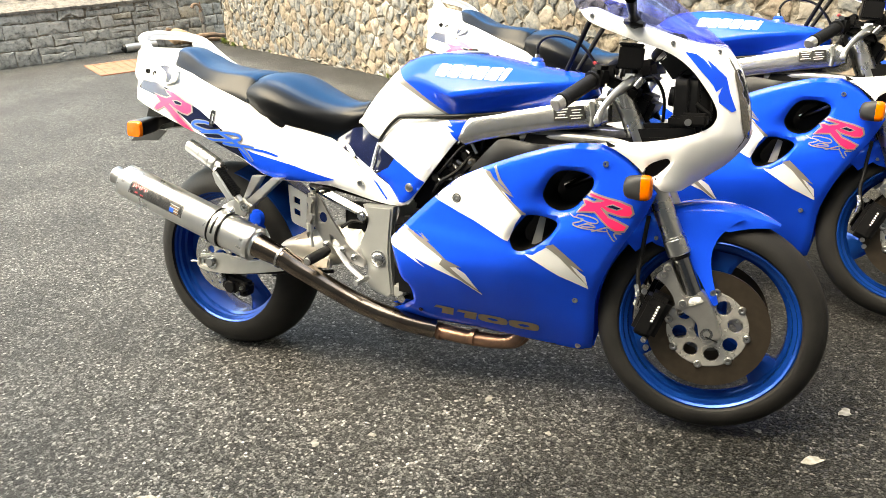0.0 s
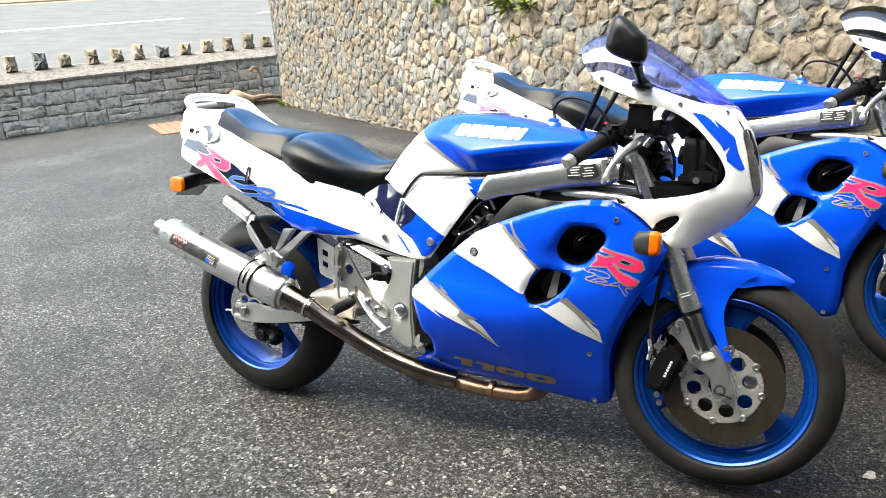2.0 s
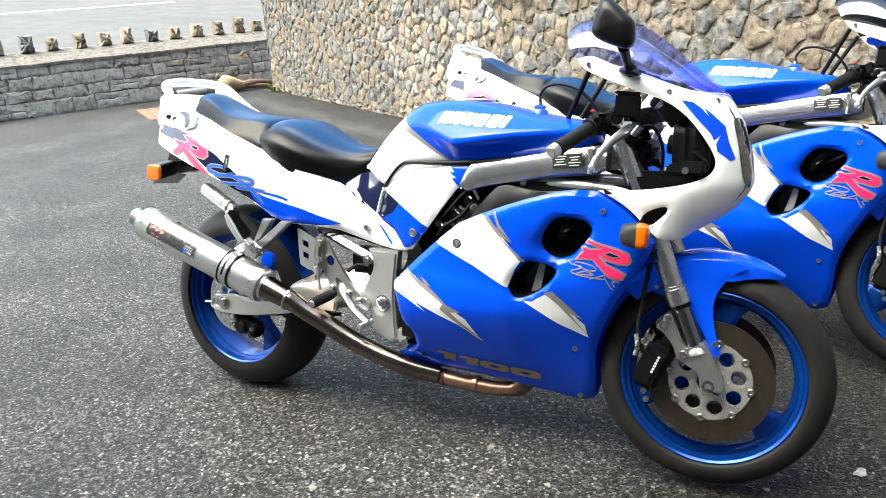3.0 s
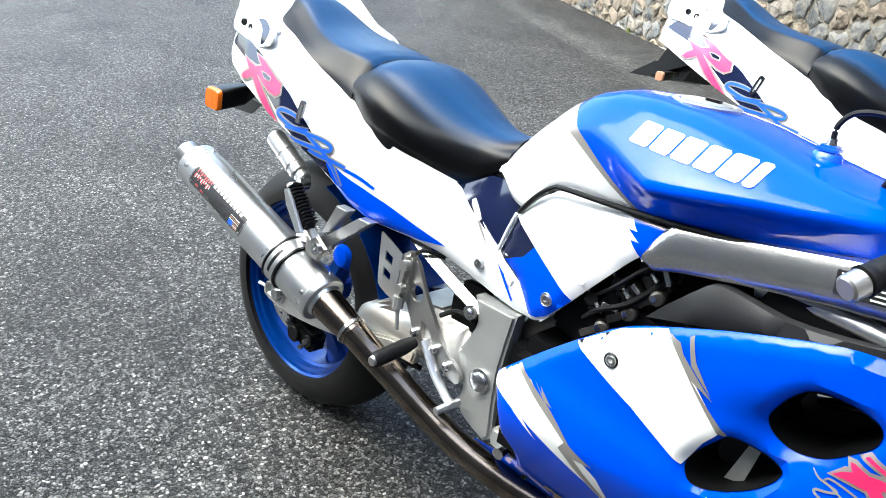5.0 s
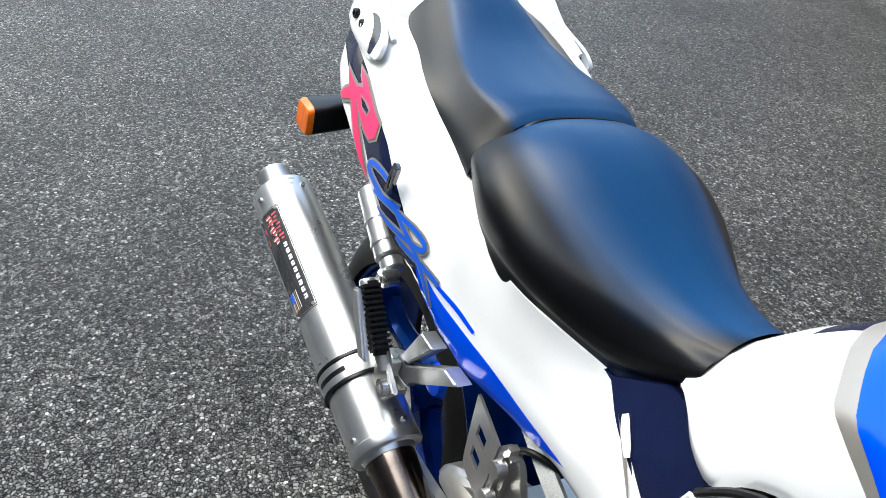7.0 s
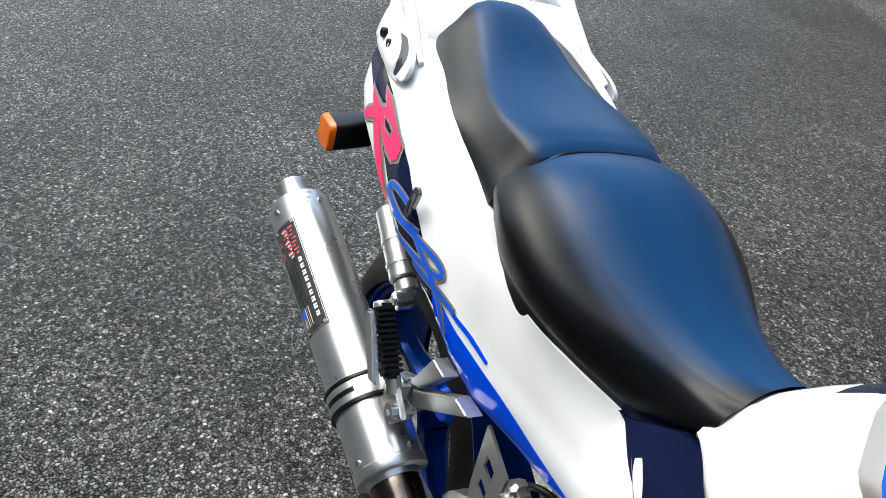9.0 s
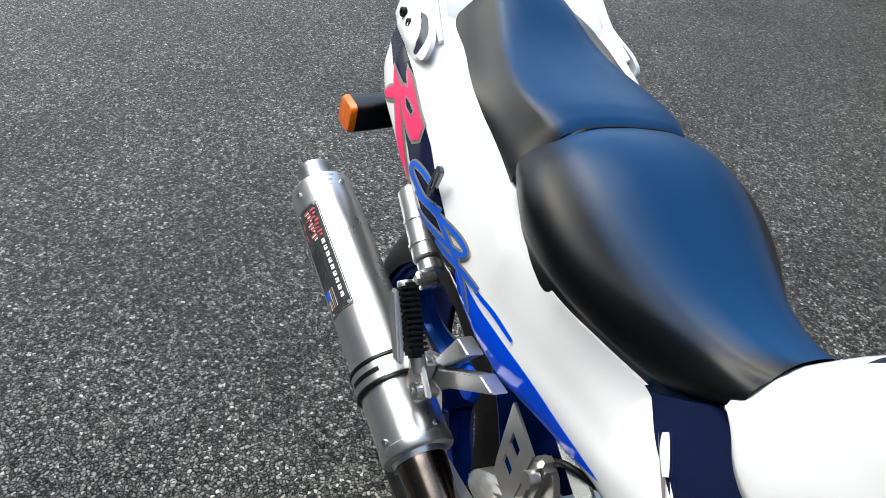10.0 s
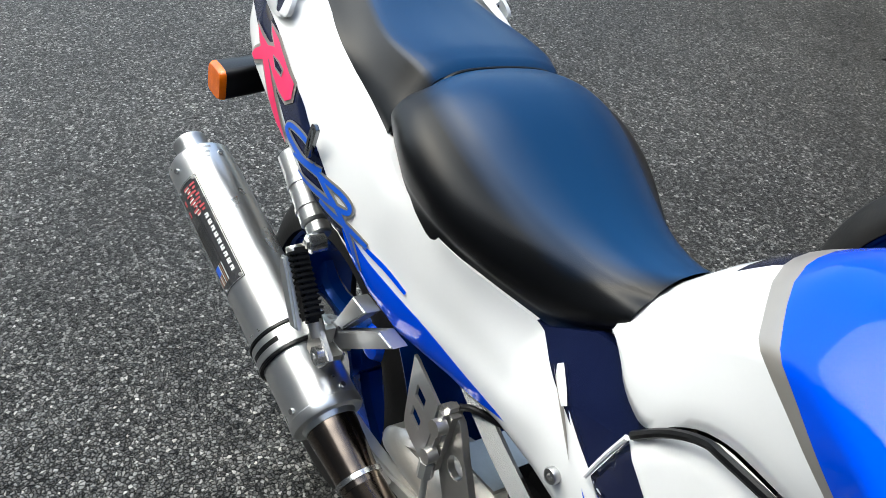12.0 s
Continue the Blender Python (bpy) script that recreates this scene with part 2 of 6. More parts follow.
def lathe(profile, seg=32, center=(0, 0, 0)):
    """Turns a profile of (radius, y) round the y axis."""
    bm = bmesh.new()
    cx, cy, cz = center
    rings = []
    for r, y in profile:
        if r < 1e-6:
            rings.append([bm.verts.new((cx, cy + y, cz))])
        else:
            rings.append([bm.verts.new((cx + r * math.cos(6.28318531 * k / seg), cy + y, cz + r * math.sin(6.28318531 * k / seg))) for k in range(seg)])
    for a, b in zip(rings, rings[1:]):
        if len(a) == 1 and len(b) == 1:
            continue
        for k in range(seg):
            j = (k + 1) % seg
            if len(a) == 1:
                bm.faces.new((a[0], b[k], b[j]))
            elif len(b) == 1:
                bm.faces.new((a[k], a[j], b[0]))
            else:
                bm.faces.new((a[k], a[j], b[j], b[k]))
    bmesh.ops.recalc_face_normals(bm, faces=bm.faces)
    return bm


def block(center, size, bevel=0.004, turn=(0, 0, 0), segs=2):
    bm = bmesh.new()
    bmesh.ops.create_cube(bm, size=1)
    bm.transform(Matrix.Diagonal((*size, 1)))
    if bevel:
        bmesh.ops.bevel(bm, geom=bm.edges[:], offset=min(bevel, min(size) * 0.45), segments=segs, affect="EDGES")
    bm.transform(pose(*center, *turn))
    return bm


def merge(*bms):
    """Joins pieces of one part into one mesh."""
    out = bmesh.new()
    for b in bms:
        me = bpy.data.meshes.new("piece")
        b.to_mesh(me)
        b.free()
        out.from_mesh(me)
        bpy.data.meshes.remove(me)
    return out


def loft(rings, closed=False, cap=False):
    bm = bmesh.new()
    R = [[bm.verts.new(p) for p in ring] for ring in rings]
    for a, b in zip(R, R[1:]):
        m = len(a)
        for k in range(m if closed else m - 1):
            bm.faces.new((a[k], a[(k + 1) % m], b[(k + 1) % m], b[k]))
    if cap:
        bm.faces.new(R[0]), bm.faces.new(R[-1])
    bmesh.ops.recalc_face_normals(bm, faces=bm.faces)
    return bm


def decal(name, loop, tree, mat, parent, label="", off=0.0012, res=0.008, side=1, tilt=0.0, holes=()):
    """A thin film of paint laid on a body panel."""
    loop = [(a + (c - a) * k / m, b + (d - b) * k / m) for (a, b), (c, d) in zip(loop, list(loop[1:]) + [loop[0]]) for m in (1 + int(math.hypot(c - a, d - b) / 0.009),) for k in range(m)]
    v, tris = triangles(loop, holes, res)
    bm = bmesh.new()
    vs = []
    hits = [tree.ray_cast(Vector((u, -0.6 * side, w + tilt)), Vector((0, side, -tilt / 0.6 if tilt else 0)).normalized(), 0.75) for u, w in v]
    mid = [h[0].y for h in hits if h[0] is not None]
    for (u, w), hit in zip(v, hits):
        if hit[0] is None:
            hit = tree.find_nearest(Vector((u, sum(mid) / max(1, len(mid)), w)), 0.012)
        if hit[0] is None:
            vs.append(None)
            continue
        nrm = hit[1] if hit[1].y * side < 0 else -hit[1]
        vs.append(bm.verts.new(hit[0] + nrm * off))
    for t in tris:
        q = [vs[i] for i in t]
        if None not in q:
            f = bm.faces.new(q)
            f.normal_update()
            if f.normal.y * side > 0:
                f.normal_flip()
    bmesh.ops.delete(bm, geom=[q for q in bm.verts if not q.link_faces], context="VERTS")
    return part(name, bm, mat, parent, label)


def ribbon(pts, width):
    """The outline of a brush stroke along a line, pointed a little at both ends."""
    P = [Vector(p) for p in curve(pts, False, 6)]
    left, right = [], []
    for i, p in enumerate(P):
        d = (P[min(i + 1, len(P) - 1)] - P[max(i - 1, 0)]).normalized()
        k = width / 2 * (0.55 + 0.45 * math.sin(3.1416 * (i + 0.5) / len(P)) ** 0.5)
        left.append((p.x - d.y * k, p.y + d.x * k))
        right.append((p.x + d.y * k, p.y - d.x * k))
    return left + right[::-1]


def widened(loop, by):
    """An outline moved outwards by an even margin."""
    area = sum(x0 * y1 - x1 * y0 for (x0, y0), (x1, y1) in zip(loop, loop[1:] + loop[:1]))
    s = 1 if area > 0 else -1
    out = []
    for i, p in enumerate(loop):
        p, a, b = Vector(p), Vector(loop[i - 1]), Vector(loop[(i + 1) % len(loop)])
        d0, d1 = (p - a).normalized(), (b - p).normalized()
        n = Vector((d0.y + d1.y, -d0.x - d1.x))
        n = n.normalized() / max(0.6, abs(n.length) / 2) if n.length > 1e-4 else Vector((0, 0))
        out.append(tuple(p + n * by * s))
    return out


# ---- the motorcycle: x ahead, y to its left, z up, upright, the rear axle over the origin ----
bike = new("motorcycle")
tagged(bike, "blue and white sports motorcycle leaning on its side stand", "motorcycle", "parked motorcycles")
RA, FA = Vector((-0.01, 0, 0.299)), Vector((1.488, 0, 0.283))


def circle(x, z, r, n=14):
    return [(x + r * math.cos(6.28318 * k / n), z + r * math.sin(6.28318 * k / n)) for k in range(n)]


def bolt(at, r, parent, mat=None, name="bolt", deep=0.006):
    """A socket-headed bolt facing the bike's right, with a recessed middle."""
    x, y, z = at
    b = lathe([(0, 0.001), (r * 0.45, 0.001), (r * 0.5, -deep), (r * 0.9, -deep), (r, -deep * 0.6), (r, 0.004)], 12, (x, y, z))
    return part(name, b, mat or BOLT, parent)


def wheel(name, at, R, width, rim_r, rim_w, disc_r, disc_y, label):
    w = new(name)
    w.parent, w.location = bike, at
    w["label"] = label
    ry = width / 2
    rc = R - ry * 0.92
    prof = []
    for k in range(-11, 12):
        a = radians(k * 10.4)
        prof.append((rc + (R - rc) * math.cos(a) if abs(k) < 9 else rim_r + (rc + (R - rc) * math.cos(radians(93.6)) - rim_r) * (11.5 - abs(k)) / 2.8, ry * math.sin(a) * (1 if abs(k) < 9 else 0.98)))
    prof = [(rim_r - 0.004, prof[0][1] * 0.8)] + prof + [(rim_r - 0.004, prof[-1][1] * 0.8)]
    part("tyre", lathe(prof, 72), RUBBER, w, "worn black road tyre")
    h = rim_w / 2
    rim = [(rim_r + 0.004, -h), (rim_r - 0.004, -h - 0.004), (rim_r - 0.009, -h), (rim_r - 0.011, -h + 0.008), (rim_r - 0.019, -h + 0.011), (rim_r - 0.021, -h + 0.026), (rim_r - 0.028, -h + 0.03), (rim_r - 0.03, -0.012),
           (rim_r - 0.03, 0.012), (rim_r - 0.026, h - 0.03), (rim_r - 0.018, h - 0.012), (rim_r - 0.012, h), (rim_r - 0.004, h + 0.004), (rim_r + 0.004, h),
           (rim_r - 0.008, h - 0.02), (rim_r - 0.016, 0), (rim_r - 0.008, -h + 0.02), (rim_r + 0.004, -h)]
    part("rim", lathe(rim, 72), WHEELBLUE, w, "blue enamelled alloy rim")
    part("hub", lathe([(0.012, -0.06), (0.034, -0.06), (0.05, -0.04), (0.046, 0), (0.05, 0.04), (0.034, 0.06), (0.012, 0.06)], 28), WHEELBLUE, w)
    for k in range(3):
        a0 = radians((-50 if R < 0.29 else -74) + 120 * k)
        rings = []
        for i in range(9):
            t = i / 8
            r = 0.04 + (rim_r - 0.03 - 0.04) * t
            a = a0 + 0.22 * math.sin(t * 2.2)
            wd = 0.03 - 0.012 * math.sin(t * 3.14) + 0.018 * t * t
            th = 0.026 - 0.008 * t
            c, d = Vector((math.cos(a), 0, math.sin(a))), Vector((-math.sin(a), 0, math.cos(a)))
            rings.append([c * r + d * wd * x + Vector((0, th * y, 0)) for x, y in ((-1, -0.5), (-0.6, -1), (0.6, -1), (1, -0.5), (1, 0.5), (0.6, 1), (-0.6, 1), (-1, 0.5))])
        part("spoke", loft(rings, True, True), WHEELBLUE, w)
    inset = 0.049 if disc_r > 0.13 else 0.036
    for s in ((-1, 1) if disc_r > 0.13 else (-1,)):
        d = new("brake_disc")
        d.parent = w
        y = s * disc_y
        holes = [circle(rr * math.cos(a), rr * math.sin(a), 0.0035, 6) for j in range(18)
                 for rr, a in ((disc_r - 0.014 - 0.011 * (j % 2), 6.28318 * j / 18),)] if disc_r < 0.13 else []
        part("friction_ring", plate(circle(0, 0, disc_r, 56), y - 0.0025, y + 0.0025, [circle(0, 0, disc_r - inset, 48)] + holes), DISCFACE if disc_r > 0.13 else STEEL, d)
        rr = disc_r - inset
        hs = [circle(0.68 * rr * math.cos(a), 0.68 * rr * math.sin(a), 0.182 * rr, 18) for a in (6.28318 * (j + 0.3) / 8 for j in range(8))]
        part("carrier", plate(circle(0, 0, rr, 48), y - 0.005, y + 0.004, hs + [circle(0, 0, 0.03, 24)], 0.0015), DISCALU, d, "drilled alloy disc carrier")
        for j in range(8):
            a = 6.28318 * (j + 0.8) / 8
            part("button", lathe([(0.003, 0.0), (0.003, -0.0085), (0.0045, -0.0095), (0.0075, -0.0095), (0.0085, -0.0075), (0.0095, -0.0055), (0.0105, 0.004)], 16, (rr * 0.97 * math.cos(a), y, rr * 0.97 * math.sin(a))), BOLT, d)
    return w


front_wheel = wheel("front_wheel", FA, 0.275, 0.112, 0.214, 0.092, 0.145, 0.066, "blue front wheel with twin brake discs")
rear_wheel = wheel("rear_wheel", RA, 0.304, 0.182, 0.22, 0.145, 0.108, 0.088, "blue rear wheel with a wide tyre")
part("valve", rod((0.18, -0.01, -0.06), (0.15, -0.03, -0.05), 0.004, seg=8), BLACK, rear_wheel)
part("axle_nut", rod((0, -0.12, 0), (0, -0.152, 0), 0.014, seg=6), BOLT, rear_wheel)
part("spindle", lathe([(0.0, -0.1), (0.008, -0.108), (0.008, -0.122), (0.0145, -0.122), (0.016, -0.114), (0.016, -0.08), (0.0, -0.08)], 20), STEEL, front_wheel)

# ---- front fork, mudguard and brakes ----
fork = new("front_fork")
fork.parent = bike
for s in (-1, 1):
    y = 0.1 * s
    top, mid, low = Vector((1.243, y, 0.86)), Vector((1.406, y, 0.478)), Vector((1.463, y, 0.345))
    part("outer_tube", rod(top, mid, 0.0252, seg=28, bevel=0.003), FORKALU, fork, "silver fork outer tube")
    d = (mid - top).normalized()
    part("collar", rod(mid - d * 0.028, mid + d * 0.012, 0.0278, seg=28, bevel=0.002), FORKALU, fork)
    part("collar_ring", rod(mid - d * 0.034, mid - d * 0.029, 0.0268, seg=28, bevel=0.001), FORKALU, fork)
    part("seal", rod(mid + d * 0.01, mid + d * 0.022, 0.026, 0.022, 24), BLACK, fork)
    part("stanchion", rod(mid, low, 0.0205, seg=24), CHROMEDARK, fork, "dark chrome fork stanchion")
    shoe = [(1.362, .409), (1.374, .421), (1.378, .439), (1.39, .444), (1.398, .436), (1.424, .382), (1.433, .371, 1), (1.468, .385, 1), (1.476, .379), (1.496, .345), (1.52, .287), (1.517, .272, 1), (1.482, .26, 1), (1.47, .278), (1.461, .31), (1.424, .334), (1.412, .345), (1.402, .37), (1.379, .397)]
    part("axle_clamp", plate(curve(shoe, n=3), y - 0.022, y + 0.02, (), 0.005), CASTALU, fork, "cast alloy fork foot with its caliper arm")
    part("foot_socket", rod(mid + d * 0.118, low - d * 0.008, 0.026, 0.029, 24, 0.003), CASTALU, fork)
    if s < 0:
        for p in ((1.379, .417, .011), (1.388, .433, .008), (1.428, .352, .01)):
            bolt((p[0], y - 0.0225, p[1]), p[2], fork, deep=0.007)
        part("pinch_slot", block((1.5, y - 0.0225, .272), (0.03, 0.002, 0.003), 0, (0, 20, 0)), DULLBLACK, fork)
    cal = new("brake_caliper")
    cal.parent = fork
    part("caliper_body", merge(block((1.357, y * 0.92, 0.31), (0.062, 0.062, 0.115), 0.012, (0, 22, 0)), block((1.348, y * 1.12, 0.305), (0.05, 0.03, 0.09), 0.01, (0, 22, 0))), DULLBLACK, cal, "black brake caliper")
    for k in range(6):
        part("text_bar", block((1.374 - 0.0028 * k, y * 1.12 + 0.0157 * s, 0.338 - 0.0072 * k), (0.0055, 0.002, 0.0045), 0, (0, 22, 0)), LABELWHITE, cal)
    if s < 0:
        for p in ((1.345, 0.255), (1.338, 0.375), (1.352, 0.236)):
            bolt((p[0], y - 0.034, p[1]), 0.007, cal)
    part("brake_hose", sweep([(1.335, y * 1.1, 0.34), (1.318, y * 1.05, 0.4), (1.322, y * 0.9, 0.46), (1.33, y * 0.7, 0.55)], 0.0055, 8), GRIP, fork)
    part("hose_union", sweep([(1.318, y * 1.18, 0.335), (1.322, y * 1.18, 0.36), (1.316, y * 1.12, 0.385)], 0.007, 8), STEEL, fork)
part("lower_yoke", block((1.33, 0, 0.67), (0.07, 0.25, 0.035), 0.01, (0, 23, 0)), DULLBLACK, fork)
part("top_yoke", block((1.252, 0, 0.855), (0.09, 0.26, 0.025), 0.008, (0, 23, 0)), DULLBLACK, fork)

guard = new("front_mudguard")
guard.parent = bike
rings = []
for i in range(25):
    a = radians(61 + 75 * i / 24)
    t = i / 24
    R = 0.298 + 0.012 * math.sin(min(1, t * 1.6) * 1.57)
    hw = 0.022 + 0.053 * min(1, (t * 3) ** 0.6)
    drop = 0.012 + 0.05 * min(1, t * 3.5) - 0.015 * max(0, t - 0.6)
    c, up = FA + Vector((math.cos(a), 0, math.sin(a))) * R, Vector((math.cos(a), 0, math.sin(a)))
    rings.append([c + Vector((0, hw * y, 0)) - up * drop * d for y, d in ((-1, 1), (-1, 0.6), (-0.95, 0.3), (-0.8, 0.12), (-0.5, 0.03), (0, 0), (0.5, 0.03), (0.8, 0.12), (0.95, 0.3), (1, 0.6), (1, 1))])
gb = loft(rings)
bmesh.ops.solidify(gb, geom=gb.faces[:], thickness=0.003)
part("blade", gb, BLUE, guard, "glossy blue mudguard blade")
for s in (-1, 1):
    flank = [(1.333, 0.505), (1.36, 0.545), (1.42, 0.568), (1.5, 0.572), (1.55, 0.562), (1.528, 0.545), (1.497, 0.512), (1.483, 0.47), (1.488, 0.42), (1.508, 0.352, 1), (1.494, 0.35), (1.462, 0.405), (1.43, 0.452), (1.39, 0.472), (1.35, 0.483)]
    part("flank", shell(curve(flank, n=4), lambda u, w: -0.076 - 0.016 * max(0, 0.5 - w) / 0.15, 0.004, (), 0.02, 0.004, 0.012, -s), BLUE, guard)
    if s < 0:
        bolt((1.494, -0.1, 0.38), 0.007, guard)
        bolt((1.352, -0.079, 0.498), 0.005, guard)


# ---- lower fairing ----
def fair(u, w):
    lo = lerp(u, [.5, .70, .86, 1.0, 1.16, 1.25], [.17, .20, .195, .175, .127, .108])
    up = lerp(u, [.6, .7, .87, 1.05, 1.24, 1.4, 1.6], [.18, .19, .20, .2, .185, .16, .1])
    k = min(1, max(0, (w - 0.3) / 0.3))
    k = k * k * (3 - 2 * k)
    y = lo * (1 - k) + up * k
    y *= max(0.1, 1 - 0.45 * (max(0, 0.42 - w) / 0.17) ** 1.6)
    d = (w - (0.50 - 0.12 * (u - 0.74))) / 0.008
    y += 0.008 / (1 + math.exp(max(-20, min(20, d)))) * max(0, min(1, (1.08 - u) / 0.1)) * max(0, min(1, (u - 0.66) / 0.1)) * max(0, min(1, (w - 0.3) / 0.12))
    y -= 0.028 * math.exp(-((u - 1.125) / 0.085) ** 2 - ((w - 0.575) / 0.045) ** 2)
    return -y


fairing = new("lower_fairing")
fairing.parent = bike
FAIR = curve([(.665, .45), (.677, .468), (.735, .524), (.798, .58), (.864, .632), (.935, .665), (1.034, .702), (1.125, .728), (1.175, .735), (1.226, .735, 1), (1.272, .712), (1.315, .67), (1.355, .625, 1),
              (1.33, .568), (1.29, .506), (1.25, .434), (1.222, .37), (1.207, .318), (1.2, .245), (1.188, .172, 1), (1.15, .158), (1.09, .162), (.99, .173), (.885, .185), (.77, .19), (.64, .188), (.548, .197, 1),
              (.63, .228), (.7, .268, 1), (.706, .30), (.703, .318), (.685, .345), (.679, .395)], n=4)
DUCT_UP = curve([(1.086, .599), (1.092, .622), (1.109, .651), (1.131, .667), (1.166, .669), (1.197, .662), (1.21, .65), (1.207, .63), (1.187, .606), (1.16, .578), (1.127, .567), (1.099, .577)], n=3)
DUCT_LO = curve([(1.007, .488), (1.018, .513), (1.039, .541), (1.053, .552), (1.088, .549), (1.117, .54), (1.122, .528), (1.103, .501), (1.07, .474), (1.036, .459), (1.015, .464)], n=3)
fb = shell(FAIR, fair, 0.005, (DUCT_UP, DUCT_LO), 0.012, 0.011, 0.016)
fair_tree = BVHTree.FromBMesh(fb)
part("side_panel", fb, BLUE, fairing, "glossy blue fairing side with two air ducts")
part("side_panel", shell(FAIR, fair, 0.005, (DUCT_UP, DUCT_LO), 0.025, 0.009, 0.016, -1), BLUE, fairing)
for loop in (DUCT_UP, DUCT_LO):
    cu, cw = sum(p[0] for p in loop) / len(loop), sum(p[1] for p in loop) / len(loop)
    rings = [[Vector((cu + (u - cu) * k, fair(u, w) + dy, cw + (w - cw) * k)) for u, w in loop] for k, dy in ((1.0, 0.008), (0.97, 0.02), (0.9, 0.07), (0.8, 0.09))]
    part("duct", loft(rings, True), DULLBLACK, fairing, "black air duct lining")
part("duct_fin", plate([(1.05, .47), (1.075, .475), (1.085, .54), (1.07, .545)], -0.14, -0.137), GREYMETAL, fairing)
part("duct_strut", rod((1.205, -0.13, 0.66), (1.12, -0.08, 0.62), 0.012), CHROMEDARK, fairing)
# black slab added behind the ducts to make the inside of the fairing dark
part("inner_panel", shell([(.72, .36), (.8, .56), (.95, .64), (1.2, .69), (1.29, .61), (1.2, .4), (1.17, .33)], lambda u, w: -0.085, 0.17, (), 0), DULLBLACK, fairing, "black backing slab added to keep the engine bay dark")
W1 = [(.80, .58), (.866, .632), (.932, .662), (.966, .64), (.994, .607), (1.04, .556), (1.022, .53), (1.002, .482), (.916, .529)]
W2 = [(.670, .458), (.684, .476), (.705, .5), (.745, .485), (.805, .443), (.89, .385), (.924, .322), (.87, .364), (.81, .388), (.745, .416), (.775, .39), (.72, .421), (.667, .442)]
W3 = [(1.046, .452), (1.066, .452), (1.1, .474), (1.14, .451), (1.16, .433), (1.192, .402), (1.197, .366), (1.128, .398)]
for loop in (W1, W2, W3):
    decal("white_flash", loop, fair_tree, WHITE, fairing, "white painted flash")
S1 = [(.705, .5), (.722, .497), (.79, .46), (.81, .445), (.84, .42), (.882, .403), (.85, .4), (.931, .322), (.90, .345), (.82, .405), (.83, .42), (.758, .464)]
S2 = [(.938, .66), (.957, .657), (.966, .642), (1.02, .595), (.985, .612), (1.052, .55), (1.036, .553), (.977, .618)]
S2B = [(.967, .668), (.972, .672), (.985, .64), (1.017, .6), (.98, .632)]
S3 = [(1.098, .478), (1.118, .485), (1.153, .453), (1.19, .416), (1.158, .43), (1.2, .37), (1.175, .4), (1.13, .452)]
S4 = [(.752, .49), (.772, .475), (.766, .486), (.795, .462), (.78, .465)]
for loop in (S1, S2, S2B, S3, S4):
    decal("silver_flash", loop, fair_tree, SILVER, fairing, "silver-grey painted flash", 0.002)

# the capacity figures
ex, ez = (0.0745, -0.0068), (0.0055, 0.0285)
ONE = [(0.0, 0.66), (0.1, 1.0), (0.8, 1.0), (0.7, 0.0), (0.24, 0.0), (0.32, 0.66)]
at_x, at_z = 0.762, 0.239
for k in range(2):
    o = (at_x + ex[0] * 0.88 * k, at_z + ex[1] * 0.88 * k)
    decal("figure_one", [(o[0] + ex[0] * a + ez[0] * b, o[1] + ex[1] * a + ez[1] * b) for a, b in ONE], fair_tree, GOLD, fairing, "gold-grey figure 1", 0.002)
for k in range(2):
    o = (at_x + ex[0] * (1.72 + 1.14 * k), at_z + ex[1] * (1.72 + 1.14 * k))
    big = [(0.52 + 0.55 * math.copysign(abs(math.cos(a)) ** 0.55, math.cos(a)), 0.5 + 0.5 * math.copysign(abs(math.sin(a)) ** 0.55, math.sin(a))) for a in (6.28318 * j / 24 for j in range(24))]
    hole = [(0.52 + 0.2 * math.cos(a), 0.5 + 0.16 * math.sin(a)) for a in (6.28318 * j / 12 for j in range(12))]
    T = lambda q: [(o[0] + ex[0] * a + ez[0] * b, o[1] + ex[1] * a + ez[1] * b) for a, b in q]
    decal("figure_nought", T(big), fair_tree, GOLD, fairing, "gold-grey figure 0", 0.002, holes=(T(hole),))
# the pink and grey marks in front of the ducts
def slashed_mark(shapes, tree, parent):
    """A mark of three painted shapes: pink over an even silver border."""
    for k, (q, holes) in enumerate(shapes):
        decal("silver_border", widened(q, 0.0048), tree, SILVER, parent, "silver border of the mark", 0.002 + 0.0002 * k, 0.008)
    for k, (q, holes) in enumerate(shapes):
        decal("pink_mark", q, tree, PINK, parent, "bright pink brush stroke", 0.003 + 0.0003 * k, 0.008)
    for q, holes in shapes:
        for h in holes:
            decal("silver_border", widened(h, 0.003), tree, SILVER, parent, "", 0.0042, 0.0)
            decal("mark_counter", h, tree, NAVY, parent, "dark opening of the mark", 0.0046, 0.0)


slashed_mark((([(1.204, .614), (1.209, .619), (1.241, .61), (1.276, .602), (1.3, .593), (1.305, .578), (1.298, .571), (1.282, .57), (1.248, .579), (1.234, .589), (1.231, .599), (1.241, .604), (1.219, .611)], ([(1.248, .591), (1.259, .595), (1.279, .588), (1.269, .585)],)),
              ([(1.177, .571), (1.19, .585), (1.197, .59), (1.192, .599), (1.198, .601), (1.214, .597), (1.229, .6), (1.235, .598), (1.234, .588), (1.227, .579), (1.215, .576), (1.191, .574)], ()),
              ([(1.218, .577), (1.232, .585), (1.25, .564), (1.272, .555), (1.292, .545), (1.286, .535), (1.268, .533), (1.252, .542), (1.233, .561)], ())), fair_tree, fairing)
